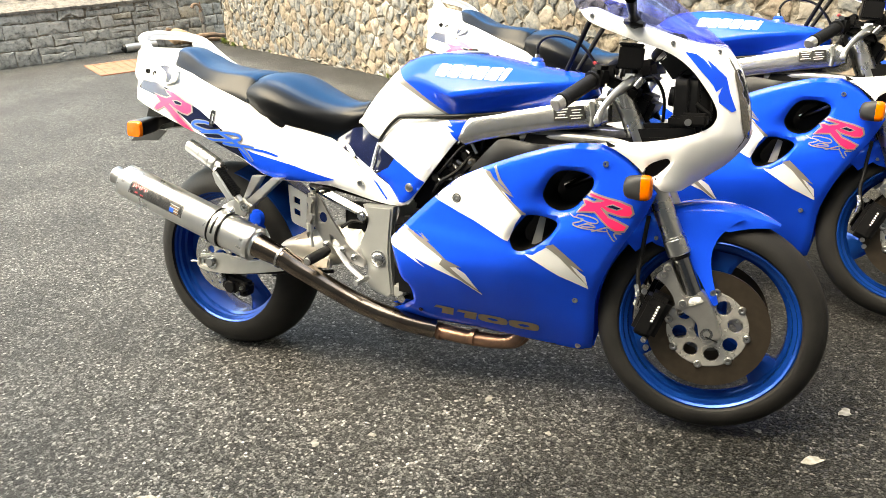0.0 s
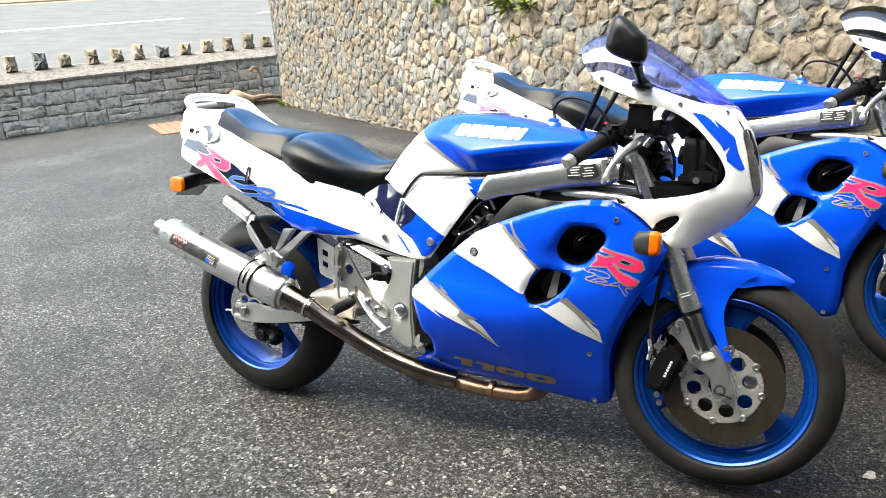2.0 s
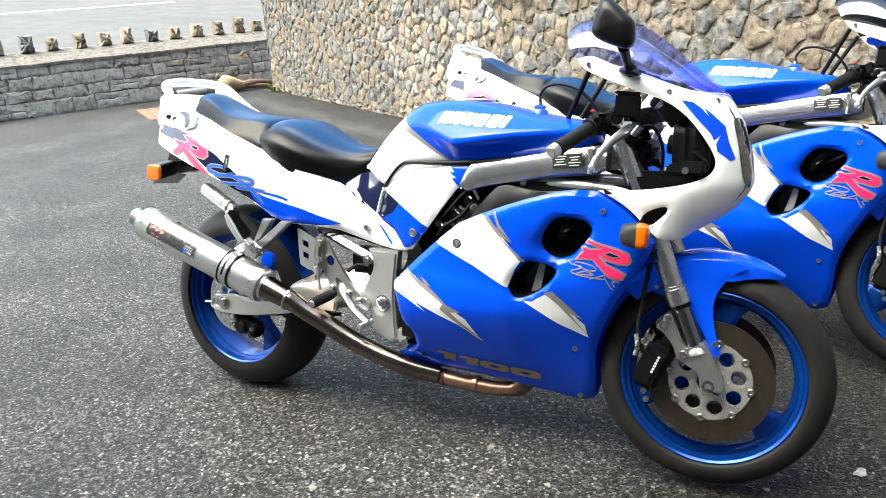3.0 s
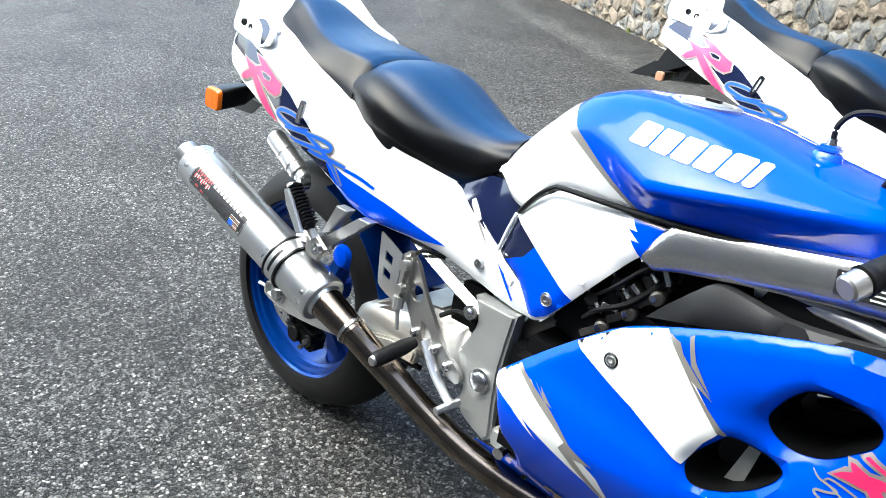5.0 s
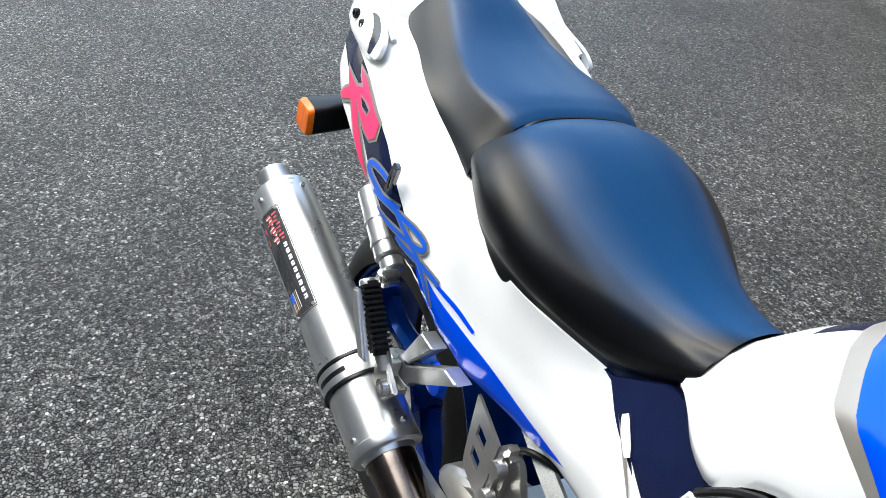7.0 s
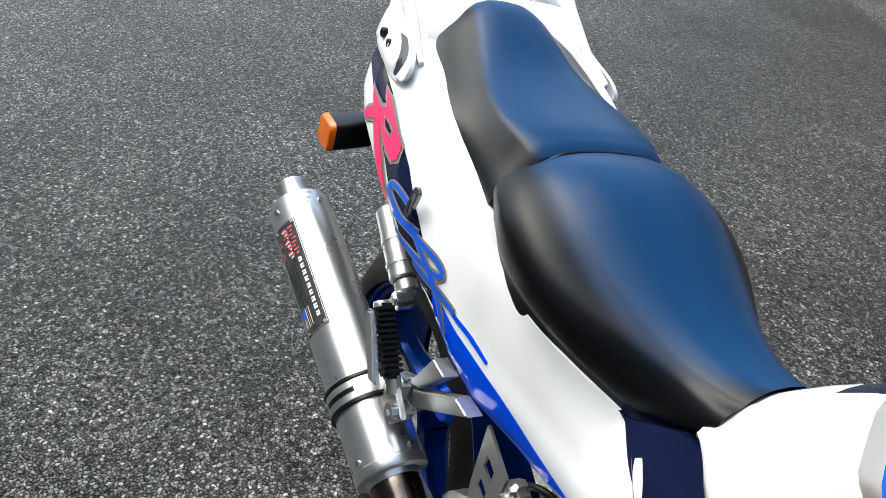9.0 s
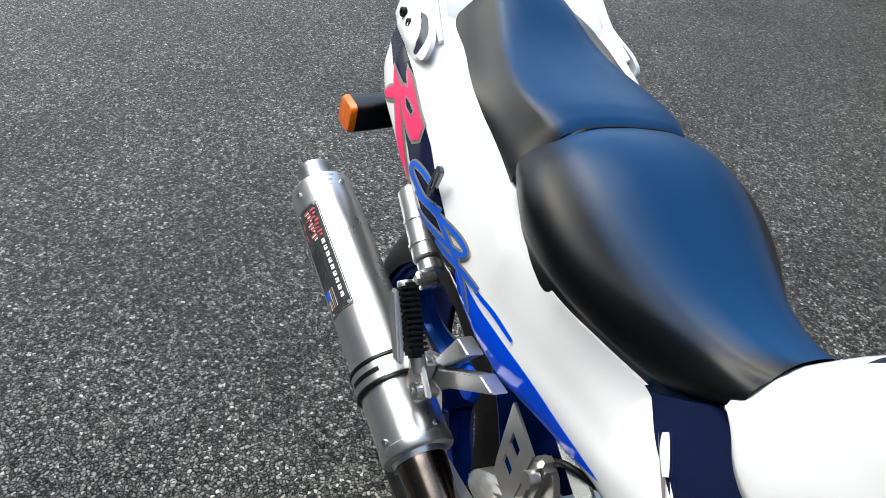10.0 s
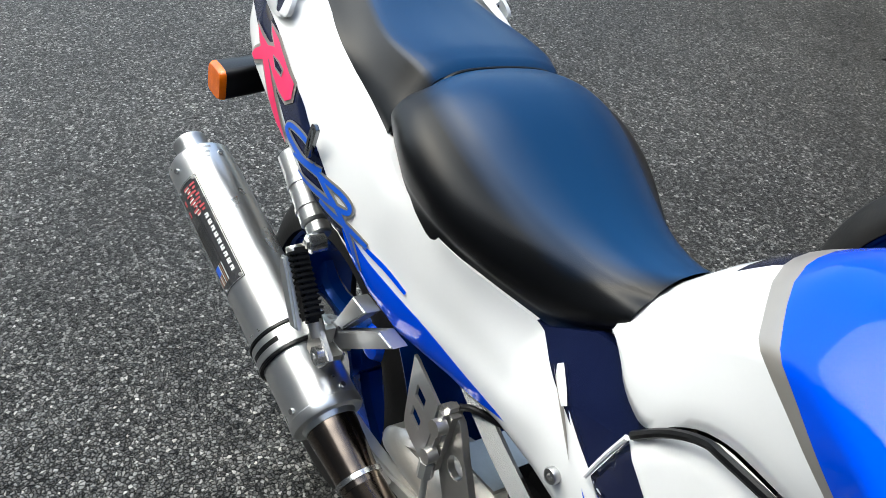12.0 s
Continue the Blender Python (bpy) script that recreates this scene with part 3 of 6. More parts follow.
for q in ([(1.154, .563), (1.166, .556), (1.189, .553), (1.18, .546), (1.165, .541), (1.17, .535), (1.196, .531), (1.245, .529), (1.247, .535)], [(1.17, .557), (1.179, .563), (1.211, .56), (1.225, .554), (1.223, .547), (1.203, .547), (1.173, .556)],
          [(1.177, .535), (1.199, .543), (1.22, .537), (1.186, .535)], [(1.249, .528), (1.254, .52), (1.262, .507), (1.266, .506)], [(1.21, .525), (1.248, .539), (1.259, .532)], [(1.27, .511), (1.264, .524), (1.281, .526)]):
    decal("grey_script", ribbon(q, 0.0034), fair_tree, SILVER, fairing, "silver outline script", 0.0024, 0.0)
for p in ((.867, .583), (1.239, .69), (1.161, .328), (.716, .238), (1.154, .178)):
    y = fair(*p)
    r = 0.0075 if p[0] > 0.8 else 0.006
    if p[0] == .867:
        part("bolt_cup", lathe([(0.009, -0.001), (0.0105, -0.0018), (0.012, 0.0)], 20, (p[0], y - 0.0016, p[1])), BLACK, fairing)
    bolt((p[0], y - 0.001, p[1]), r, fairing, BOLT if p[0] != .716 else BLACK, deep=0.003)

# ---- upper fairing, headlamp, screen and mirrors ----
NOSE_W, NOSE_U = [.60, .70, .73, .757, .816, .90, .958, 1.0, 1.06], [1.42, 1.505, 1.525, 1.536, 1.53, 1.503, 1.468, 1.43, 1.35]


def nose(u, w):
    uf = lerp(w, NOSE_W, NOSE_U) + 0.002
    u0 = 1.22
    t = min(1, max(0, (u - u0) / (uf - u0)))
    half = lerp(w, [.6, .7, .8, .9, 1.0, 1.05], [.165, .186, .195, .19, .178, .168])
    if u < 1.3 and w < 0.75:
        half = min(half, -fair(u, w) + 0.002)
    y = -half * (1 - t ** 2.6) ** 0.62
    k = min(1, max(0, (0.752 - w) / 0.03)) * min(1, max(0, (1.42 - u) / 0.06))
    return y + k * (min(y, fair(u, w) - 0.008) - y)


upper = new("upper_fairing")
upper.parent = bike
NOSE = curve([(1.152, 1.036, 1), (1.19, 1.041), (1.244, 1.02), (1.31, 1.0), (1.4, .967), (1.462, .962, 1), (1.49, .925), (1.507, .89), (1.522, .84), (1.534, .78), (1.535, .757), (1.522, .728), (1.49, .69), (1.455, .665), (1.401, .63, 1),
              (1.37, .632), (1.35, .647), (1.3, .695), (1.26, .722), (1.224, .738, 1), (1.311, .743), (1.4, .757), (1.45, .776), (1.466, .80), (1.461, .826), (1.437, .866), (1.402, .909), (1.355, .942), (1.286, .967), (1.231, .987), (1.178, 1.01)], n=5)
SLOT = curve([(1.322, .668), (1.333, .692), (1.37, .708), (1.379, .698), (1.36, .676), (1.345, .665)], n=3)
nb = shell(NOSE, nose, 0.004, (SLOT,), 0.014, 0.006, 0.012)
nose_tree = BVHTree.FromBMesh(nb)
part("cowl", nb, WHITE, upper, "white fairing nose cowl")
part("cowl", shell(NOSE, nose, 0.004, (SLOT,), 0.018, 0.006, 0.012, -1), WHITE, upper)
part("slot_lining", plate(SLOT, -0.15, -0.145), DULLBLACK, upper)
nb1 = [(1.39, .943), (1.412, .939), (1.428, .927), (1.445, .908), (1.433, .928), (1.453, .911), (1.476, .888), (1.486, .854), (1.502, .816), (1.494, .812), (1.468, .833), (1.464, .848), (1.47, .867), (1.459, .857), (1.453, .87), (1.44, .886), (1.409, .921)]
decal("blue_flash", nb1, nose_tree, BLUE, upper, "blue painted flash")
lamp = curve([(1.49, .9), (1.5, .905), (1.515, .868), (1.527, .82), (1.533, .77), (1.529, .75), (1.52, .772), (1.512, .81), (1.502, .855)], n=3)
for s in (1, -1):
    part("headlamp_lens", shell(lamp, lambda u, w: nose(u, w) - 0.004, 0.003, (), 0.012, 0, 0.02, s), LENSDARK, upper, "dark headlamp glass")
rings = []
CROWN_U, CROWN_W = [1.472, 1.458, 1.403, 1.361, 1.319, 1.275, 1.232, 1.19, 1.15, 1.122, 1.106], [.95, .961, 1.008, 1.044, 1.079, 1.11, 1.132, 1.143, 1.142, 1.133, 1.118]
for i in range(21):
    t = i / 20
    k = 10 * t
    cu, cw = lerp(k, range(11), CROWN_U), lerp(k, range(11), CROWN_W)
    bu, bw = 1.468 - 0.318 * t ** 0.9, lerp(t, [0, .25, .55, .8, 1], [.958, .972, .998, 1.02, 1.035])
    hw = max(0.02, -nose(bu, bw) + 0.001)
    rings.append([Vector((bu + (cu - bu) * math.cos(a) ** 0.75, hw * math.sin(a), bw + (cw - bw) * math.cos(a) ** 0.75)) for a in (radians(-89 + 178 * j / 24) for j in range(25))])
sb = loft(rings)
bmesh.ops.solidify(sb, geom=sb.faces[:], thickness=0.0025)
screen = part("windscreen", sb, SCREENBLUE, upper, "blue tinted clear windscreen")
screen.visible_shadow = False
LIP = curve([(1.158, 1.03), (1.19, 1.037), (1.244, 1.016), (1.31, .996), (1.4, .963), (1.395, .948), (1.31, .962), (1.231, .99), (1.18, 1.013)], n=3)
for s in (1, -1):
    part("inner_lip", shell(LIP, lambda u, w: nose(u, w) + 0.0065, 0.0015, (), 0.016, 0, 0.02, s), DEEPBLUE, upper, "deep blue inner face of the cowl's lip")
    part("inner_lining", shell(widened(NOSE, -0.009), lambda u, w: nose(u, w) + 0.0052, 0.001, (widened(SLOT, 0.004),), 0.018, 0, 0.02, s), BLACK, upper, "black inner face of the nose cowl")
for p in ((1.185, 1.022), (1.365, 0.962), (1.455, 0.945)):
    bolt((p[0], nose(*p) - 0.001, p[1]), 0.0055, upper, deep=0.003)


def mirror(s):
    m = new("mirror")
    m.parent = bike
    stub = (1.283, 0.172 * s, 1.006)
    part("base", sweep([(1.262, 0.176 * s, 1.008), (1.28, 0.18 * s, 1.006), (1.305, 0.182 * s, 1.0)], [0.012, 0.02, 0.01], 12, flat=0.6), BLACK, m)
    part("stalk", sweep([stub, (1.284, 0.21 * s, 1.022), (1.289, 0.262 * s, 1.05)], [0.015, 0.009, 0.013], 12), BLACK, m)
    out = curve([(1.244, 1.141), (1.267, 1.144), (1.305, 1.109), (1.316, 1.094), (1.318, 1.06), (1.306, 1.044), (1.27, 1.053), (1.236, 1.069), (1.229, 1.09)], n=2)
    rings = []
    for k, y in ((0.0, 0.318), (0.5, 0.317), (0.8, 0.312), (0.95, 0.303), (1.0, 0.29), (0.98, 0.278), (0.8, 0.262), (0.5, 0.252), (0.0, 0.25)):
        rings.append([Vector((1.275 + (u - 1.275) * max(k, 0.01), y * s, 1.09 + (w - 1.09) * max(k, 0.01))) for u, w in out])
    part("housing", loft(rings, True, True), BLACK, m, "glossy black mirror housing")
    return m


mirror(-1)
for s in (-1, 1):
    ind = new("front_indicator")
    ind.parent = bike
    ring = lambda x, a, b, e: [Vector((x, 0.212 * s + a * math.copysign(abs(math.cos(t)) ** e, math.cos(t)), 0.645 + b * math.copysign(abs(math.sin(t)) ** e, math.sin(t)))) for t in (6.28318 * k / 28 for k in range(28))]
    part("housing", loft([ring(1.29, .011, .013, 1), ring(1.293, .017, .021, 1), ring(1.301, .021, .026, .9), ring(1.318, .022, .028, .7), ring(1.33, .022, .029, .5)], True, True), GREYPLASTIC, ind, "rounded grey indicator housing")
    part("lens", loft([ring(1.3302, .0222, .0292, .5), ring(1.343, .0215, .0285, .5), ring(1.35, .018, .025, .55), ring(1.353, .012, .017, .7), ring(1.354, .004, .006, 1)], True, True), AMBER, ind, "amber indicator lens")
    part("stalk", sweep([(1.3, 0.17 * s, 0.645), (1.302, 0.2 * s, 0.645)], 0.016, 14), GREYPLASTIC, ind)

# ---- cockpit ----
cock = new("handlebar")
cock.parent = bike
for s in (-1, 1):
    inner, outer = Vector((1.228, 0.09 * s, 0.916)), Vector((1.134, 0.27 * s, 0.822))
    d = (outer - inner).normalized()
    part("clip_on", rod(inner, inner + d * 0.09, 0.013), DULLBLACK, cock)
    g = inner + d * 0.085
    prof = [(0, 0), (0.023, 0), (0.023, 0.005)] + [(0.0165 + 0.0012 * (k % 2), 0.006 + 0.0042 * k) for k in range(24)] + [(0.019, 0.109), (0.019, 0.112), (0, 0.112)]
    gb = lathe(prof, 20)
    gb.transform(Matrix.Translation(g) @ d.to_track_quat("Y", "Z").to_matrix().to_4x4())
    part("grip", gb, GRIP, cock, "ribbed black rubber grip")
    e = g + d * 0.112
    part("bar_end", rod(e, e + d * 0.024, 0.0165, 0.0155, 20, 0.003), CASTALU, cock, "silver bar-end weight")
    part("switch_box", merge(block(inner + d * 0.062, (0.04, 0.045, 0.05), 0.01, (0, 12, 30 * s)), block(inner + d * 0.05 + Vector((0.02, 0, 0.004)), (0.03, 0.03, 0.03), 0.008)), BLACK, cock)
    part("kill_switch", block(inner + d * 0.062 + Vector((-0.012, 0, 0.028)), (0.012, 0.018, 0.008), 0.003), LABELRED, cock)
    lv = sweep([(1.282, 0.128 * s, 0.882), (1.268, 0.165 * s, 0.868), (1.25, 0.205 * s, 0.846), (1.235, 0.235 * s, 0.818), (1.228, 0.246 * s, 0.795)], [0.011, 0.0095, 0.007, 0.006, 0.007], 12, flat=1.3)
    part("lever", lv, ALU, cock, "polished alloy brake lever")
    part("lever_tip", lathe([(0, -0.01), (0.007, -0.008), (0.0095, 0), (0.007, 0.008), (0, 0.01)], 12, (1.228, 0.246 * s, 0.792)), ALU, cock)
    part("lever_mount", block((1.277, 0.125 * s, 0.884), (0.04, 0.05, 0.022), 0.008, (0, 0, 20 * s)), CASTALU, cock)
part("brake_reservoir", block((1.274, -0.15, 0.93), (0.056, 0.055, 0.052), 0.004, (0, 4, 12)), BLACK, cock, "square black brake fluid reservoir")
part("reservoir_cap", block((1.274, -0.15, 0.958), (0.058, 0.057, 0.008), 0.003, (0, 4, 12)), BLACK, cock)
part("reservoir_stay", rod((1.278, -0.14, 0.915), (1.28, -0.12, 0.885), 0.008), DULLBLACK, cock)
part("cable", sweep([(1.29, -0.13, 0.88), (1.325, -0.13, 0.885), (1.345, -0.1, 0.84), (1.34, -0.07, 0.76)], 0.004, 8), GRIP, cock)
part("hose_guide", rod((1.29, -0.155, 0.865), (1.305, -0.155, 0.885), 0.009), STEEL, cock)
dash = new("instrument_panel")
dash.parent = bike
part("pod", block((1.375, 0, 0.925), (0.075, 0.24, 0.09), 0.02, (0, -38, 0)), BLACK, dash, "black instrument pod")
for y, r in ((-0.065, 0.04), (0.02, 0.042), (0.09, 0.028)):
    dl = lathe([(0, 0), (r, 0), (r, 0.012), (r - 0.004, 0.018), (r - 0.006, 0.01), (0, 0.01)], 24)
    dl.transform(Matrix.Translation((1.34, y, 0.95)) @ Vector((-0.72, 0, 0.69)).to_track_quat("Y", "Z").to_matrix().to_4x4())
    part("dial", dl, BLACK, dash)
for s in (-1, 1):
    dome = lathe([(0, 0), (0.022, 0.002), (0.025, 0.02), (0.034, 0.028), (0.041, 0.04), (0.043, 0.055), (0.041, 0.07)], 28)
    dome.transform(Matrix.Translation((1.352, 0.075 * s, 0.845)) @ Vector((1, 0, -0.1)).to_track_quat("Y", "Z").to_matrix().to_4x4())
    part("headlamp_back", dome, DULLBLACK, dash, "domed black headlamp back")
rings = []
for u, hw, z0, z1 in ((1.366, .098, .775, .895), (1.37, .112, .762, .905), (1.42, .12, .758, .905), (1.46, .1, .765, .89), (1.49, .07, .78, .868)):
    rings.append([Vector((u, hw * math.copysign(abs(math.cos(a)) ** 0.45, math.cos(a)), (z0 + z1) / 2 + (z1 - z0) / 2 * math.copysign(abs(math.sin(a)) ** 0.45, math.sin(a)))) for a in (6.28318 * k / 36 for k in range(36))])
part("headlamp_bucket", loft(rings, True, True), BLACK, dash, "black moulded headlamp bucket")
for k in range(3):
    part("bucket_rib", block((1.4 + 0.026 * k, -.1195 + 0.004 * k, .84), (0.006, 0.008, 0.1), 0.003), BLACK, dash)
part("lower_bracket", merge(block((1.35, -.02, .762), (0.17, 0.2, 0.045), 0.012, (0, -4, 0)), block((1.385, -.105, .79), (0.05, 0.03, 0.024), 0.005)), BLACK, dash, "black fairing bracket")
part("steering_head", merge(rod((1.33, 0, .69), (1.25, 0, .88), .034, .03, 20, .004), block((1.285, -.02, .8), (0.05, 0.13, 0.1), 0.014, (0, 23, 0)), block((1.285, -.03, .9), (0.075, 0.14, 0.05), 0.014, (0, -10, 0))), DULLBLACK, cock, "black steering head")
part("fairing_bracket", sweep([(1.27, .14, .76), (1.36, .14, .78), (1.44, .13, .78)], .007, 8), DULLBLACK, dash)
part("fuse_box", block((1.42, -.13, .795), (0.06, 0.04, 0.03), 0.006), DULLBLACK, dash)
part("bracket_bolt", rod((1.41, -0.15, 0.79), (1.41, -0.155, 0.79), 0.008, seg=10), BOLT, dash)
part("wiring", merge(sweep([(1.38, -0.1, 0.89), (1.41, -0.11, 0.86), (1.39, -0.1, 0.8), (1.36, -0.09, 0.75)], 0.006, 8), sweep([(1.42, -0.12, 0.83), (1.45, -0.11, 0.8), (1.42, -0.1, 0.77), (1.35, -0.1, 0.765)], 0.005, 8)), GRIP, dash)
part("connector", block((1.33, -0.1, 0.785), (0.03, 0.012, 0.014), 0.004, (0, 20, 0)), DECALBLUE, dash, "blue wiring connector")
for s in (-1, 1):
    part("screen_stay", rod((1.086, -0.02 + 0.05 * (s + 1), 0.90), (1.152, -0.05 + 0.08 * (s + 1), 1.03), 0.0065, seg=10), DULLBLACK, dash, "black strut behind the screen")

# ---- fuel tank ----
tank = new("fuel_tank")
tank.parent = bike
TU = [.492, .52, .55, .60, .65, .70, .76, .84, .90, .98, 1.06, 1.12, 1.15, 1.162]
T_TOP = [.778, .812, .846, .893, .927, .942, .947, .944, .936, .919, .905, .897, .89, .878]
T_TH = [.03, .034, .04, .048, .06, .075, .092, .105, .105, .1, .09, .075, .055, .03]
T_SH = [.068, .078, .089, .103, .117, .132, .156, .188, .186, .172, .15, .12, .09, .05]
T_SW = [.742, .762, .785, .825, .862, .878, .866, .838, .846, .858, .866, .868, .868, .862]
T_BH = [.07, .08, .091, .103, .112, .118, .125, .13, .13, .125, .115, .1, .075, .045]
T_BW = ([.492, .52, .53, .543, .562, .585, .6, .617, .643, .67, .70, .76, .84, .90, .98, 1.06, 1.12, 1.15, 1.162], [.762, .743, .735, .722, .713, .706, .718, .742, .764, .774, .776, .778, .782, .788, .798, .808, .818, .83, .845])
rings = []
for u in np.linspace(.503, TU[-1], 70):
    q = [lerp(u, TU, a) for a in (T_TOP, T_TH, T_SH, T_SW, T_BH)] + [lerp(u, *T_BW)]
    top, th, sh, sw, bh, bw = q
    side = [(0, top), (th * 0.5, top - 0.002), (th * 0.85, top - 0.006), (th, top - 0.012), (th + (sh - th) * 0.2, sw + (top - sw) * 0.78), (th + (sh - th) * 0.5, sw + (top - sw) * 0.52), (th + (sh - th) * 0.8, sw + (top - sw) * 0.24), (sh * 0.98, sw + 0.008), (sh, sw), (sh * 0.985, sw - 0.008),
            (bh + (sh - bh) * 0.62, bw + (sw - bw) * 0.66), (bh + (sh - bh) * 0.3, bw + (sw - bw) * 0.36), (bh + (sh - bh) * 0.1, bw + (sw - bw) * 0.15), (bh, bw), (bh - 0.02, bw - 0.004)]
    ring = [Vector((u, -y, z)) for y, z in reversed(side)] + [Vector((u, y, z)) for y, z in side[1:]]
    rings.append(ring)
tb = loft(rings, False, True)
for _ in range(2):
    bmesh.ops.smooth_vert(tb, verts=tb.verts, factor=0.4, use_axis_x=False, use_axis_y=True, use_axis_z=True)
tank_tree = BVHTree.FromBMesh(tb)
cuts = (((.60, .895), (.797, .789)), ((.637, .896), (.809, .789)))
for (x0, z0), (x1, z1) in cuts:
    no = Vector((z1 - z0, 0, x0 - x1)).normalized()
    bmesh.ops.bisect_plane(tb, geom=tb.verts[:] + tb.edges[:] + tb.faces[:], plane_co=(x0, 0, z0), plane_no=no)
for f in tb.faces:
    c = f.calc_center_median()
    side_of = [(x1 - x0) * (c.z - z0) - (z1 - z0) * (c.x - x0) for (x0, z0), (x1, z1) in cuts]
    f.material_index = 1 if side_of[0] < 0 else (2 if side_of[1] < 0 else 0)
    if f.material_index == 1 and abs(c.y) < 0.035 and c.z > 0.86:
        f.material_index = 3
part("tank_shell", tb, [BLUE, WHITE, SILVER, NAVY], tank, "glossy blue tank with a white rear flank", 60)
lx, lz = (0.197, -0.011), (0.004, 0.031)
for k, (a0, a1) in enumerate(((0, .17), (.185, .35), (.365, .53), (.545, .7), (.715, .885), (.9, .985))):
    q = [(a0, 0.08), (a0 + 0.02, 0.0), (a1 - 0.02, 0.0), (a1 - 0.003, 0.12), (a1 + 0.012, 0.92), (a1 - 0.005, 1.0), (a0 + 0.03, 1.0), (a0 + 0.015, 0.9)]
    decal("white_block", [(0.777 + lx[0] * a + lz[0] * b, 0.883 + lx[1] * a + lz[1] * b) for a, b in q], tank_tree, WHITE, tank, "white block of the tank emblem", 0.0016)
def upright(bm, x, z):
    bm.transform(pose(x, 0, z, 90, 0, 0))
    return bm


part("cap_ring", upright(lathe([(0.054, -0.012), (0.054, 0.001), (0.051, 0.003), (0.043, 0.003), (0.041, -0.001), (0.0, -0.001)], 40), .81, .9435), ALU, tank, "flush metal filler ring")
part("filler_cap", upright(lathe([(0.039, -0.004), (0.039, 0.002), (0.035, 0.0045), (0.0, 0.005)], 36), .81, .9445), GREYMETAL, tank)
part("key_flap", block((.822, -0.004, .951), (0.026, 0.014, 0.005), 0.002), BLACK, tank)
part("breather_boss", merge(rod((1.0, 0, .905), (1.0, 0, .922), 0.022, 0.02, 20, 0.003), block((1.0, 0, .926), (0.03, 0.03, 0.012), 0.004)), DECALBLUE, tank, "blue anodised breather boss")
part("breather_nut", rod((1.0, 0, .93), (1.0, 0, .941), 0.0075, 0.006, 12), STEEL, tank)
part("breather_hose", sweep([(1.0, 0, .938), (1.001, 0, .962), (1.02, 0.002, .982), (1.06, 0.006, .985), (1.11, 0.01, .965), (1.15, 0.02, .915), (1.16, 0.03, .87)], 0.004, 8), GRIP, tank, "black breather hose")
part("lower_trim", sweep([(.588, -.107, .705), (.622, -.116, .745), (.655, -.124, .771), (.681, -.128, .777), (.78, -.131, .781), (.9, -.134, .789), (1.0, -.13, .80), (1.1, -.11, .818)], 0.0045, 8), BLACK, tank, "black rubber edge strip")

# ---- side covers under the tank ----
for s in (1, -1):
    cov = new("side_cover")
    cov.parent = bike
    COV = curve([(.586, .703, 1), (.6, .715), (.625, .742), (.648, .758), (.674, .769), (.794, .773), (.877, .776, 1), (.876, .758), (.837, .714, 1), (.822, .71), (.69, .55), (.672, .536), (.652, .53), (.643, .54), (.631, .564), (.611, .59), (.561, .622, 1)], n=4)
    fc = lambda u, w: -(lerp(u, [.56, .6, .7, .8, .9], [.109, .111, .122, .133, .138]) - 0.01 * max(0, .62 - w) / .1)
    cb = shell(COV, fc, 0.004, (), 0.018, 0.007, 0.012, s)
    if s > 0:
        cov_tree = BVHTree.FromBMesh(cb)
    part("cover_panel", cb, WHITE, cov, "white plastic side cover")
    if s > 0:
        # the change from navy to blue across this corner is a reflection put into colour
        decal("navy_patch", [(.586, .696), (.594, .692), (.64, .661), (.62, .635), (.577, .615), (.564, .624)], cov_tree, NAVY, cov, "darker tone of the painted corner, a reflection set in navy")
        decal("blue_patch", [(.64, .661), (.733, .603), (.725, .594), (.687, .553), (.667, .541), (.65, .54), (.634, .564), (.613, .592), (.577, .615), (.62, .635)], cov_tree, BLUE, cov, "blue painted corner", 0.0016)
        part("front_edge", sweep([(.586, fc(.586, .7) - .001, .702), (.573, fc(.573, .66) - .001, .664), (.562, fc(.562, .63) - .001, .625)], .003, 8), WHITE, cov, "white edge of the side cover")
        decal("blue_patch", [(.808, .7715), (.874, .7735), (.871, .757), (.834, .718), (.814, .742), (.829, .742), (.806, .757), (.822, .757)], cov_tree, BLUE, cov, "blue painted corner")
        part("bolt_washer", lathe([(0.0, -0.001), (0.0105, -0.001), (0.0115, -0.002), (0.0125, 0.0)], 20, (.687, fc(.687, .585) - 0.002, .585)), ALU, cov)
        bolt((.687, fc(.687, .585) - 0.002, .585), 0.0085, cov, deep=0.004)

# ---- tail, seats and grab rail ----
tail = new("tail_unit")
tail.parent = bike
TLU = [-.262, -.22, -.15, -.06, .0, .065, .12, .173, .216, .267, .356, .43, .488, .56, .612]
TLW = ([.22, .27, .31, .35, .39, .43, .47, .51, .56, .612], [.155, .15, .145, .131, .107, .081, .075, .071, .078, .09])
TLB = [.80, .79, .767, .735, .715, .692, .667, .63, .598, .58, .576, .568, .552, .535, .527]
TLT = [.905, .92, .915, .885, .862, .835, .815, .795, .768, .75, .727, .7, .736, .742, .70]
TLS = [.15, .172, .19, .196, .197, .196, .19, .18, .172, .16, .135, .117, .106, .103, .104]


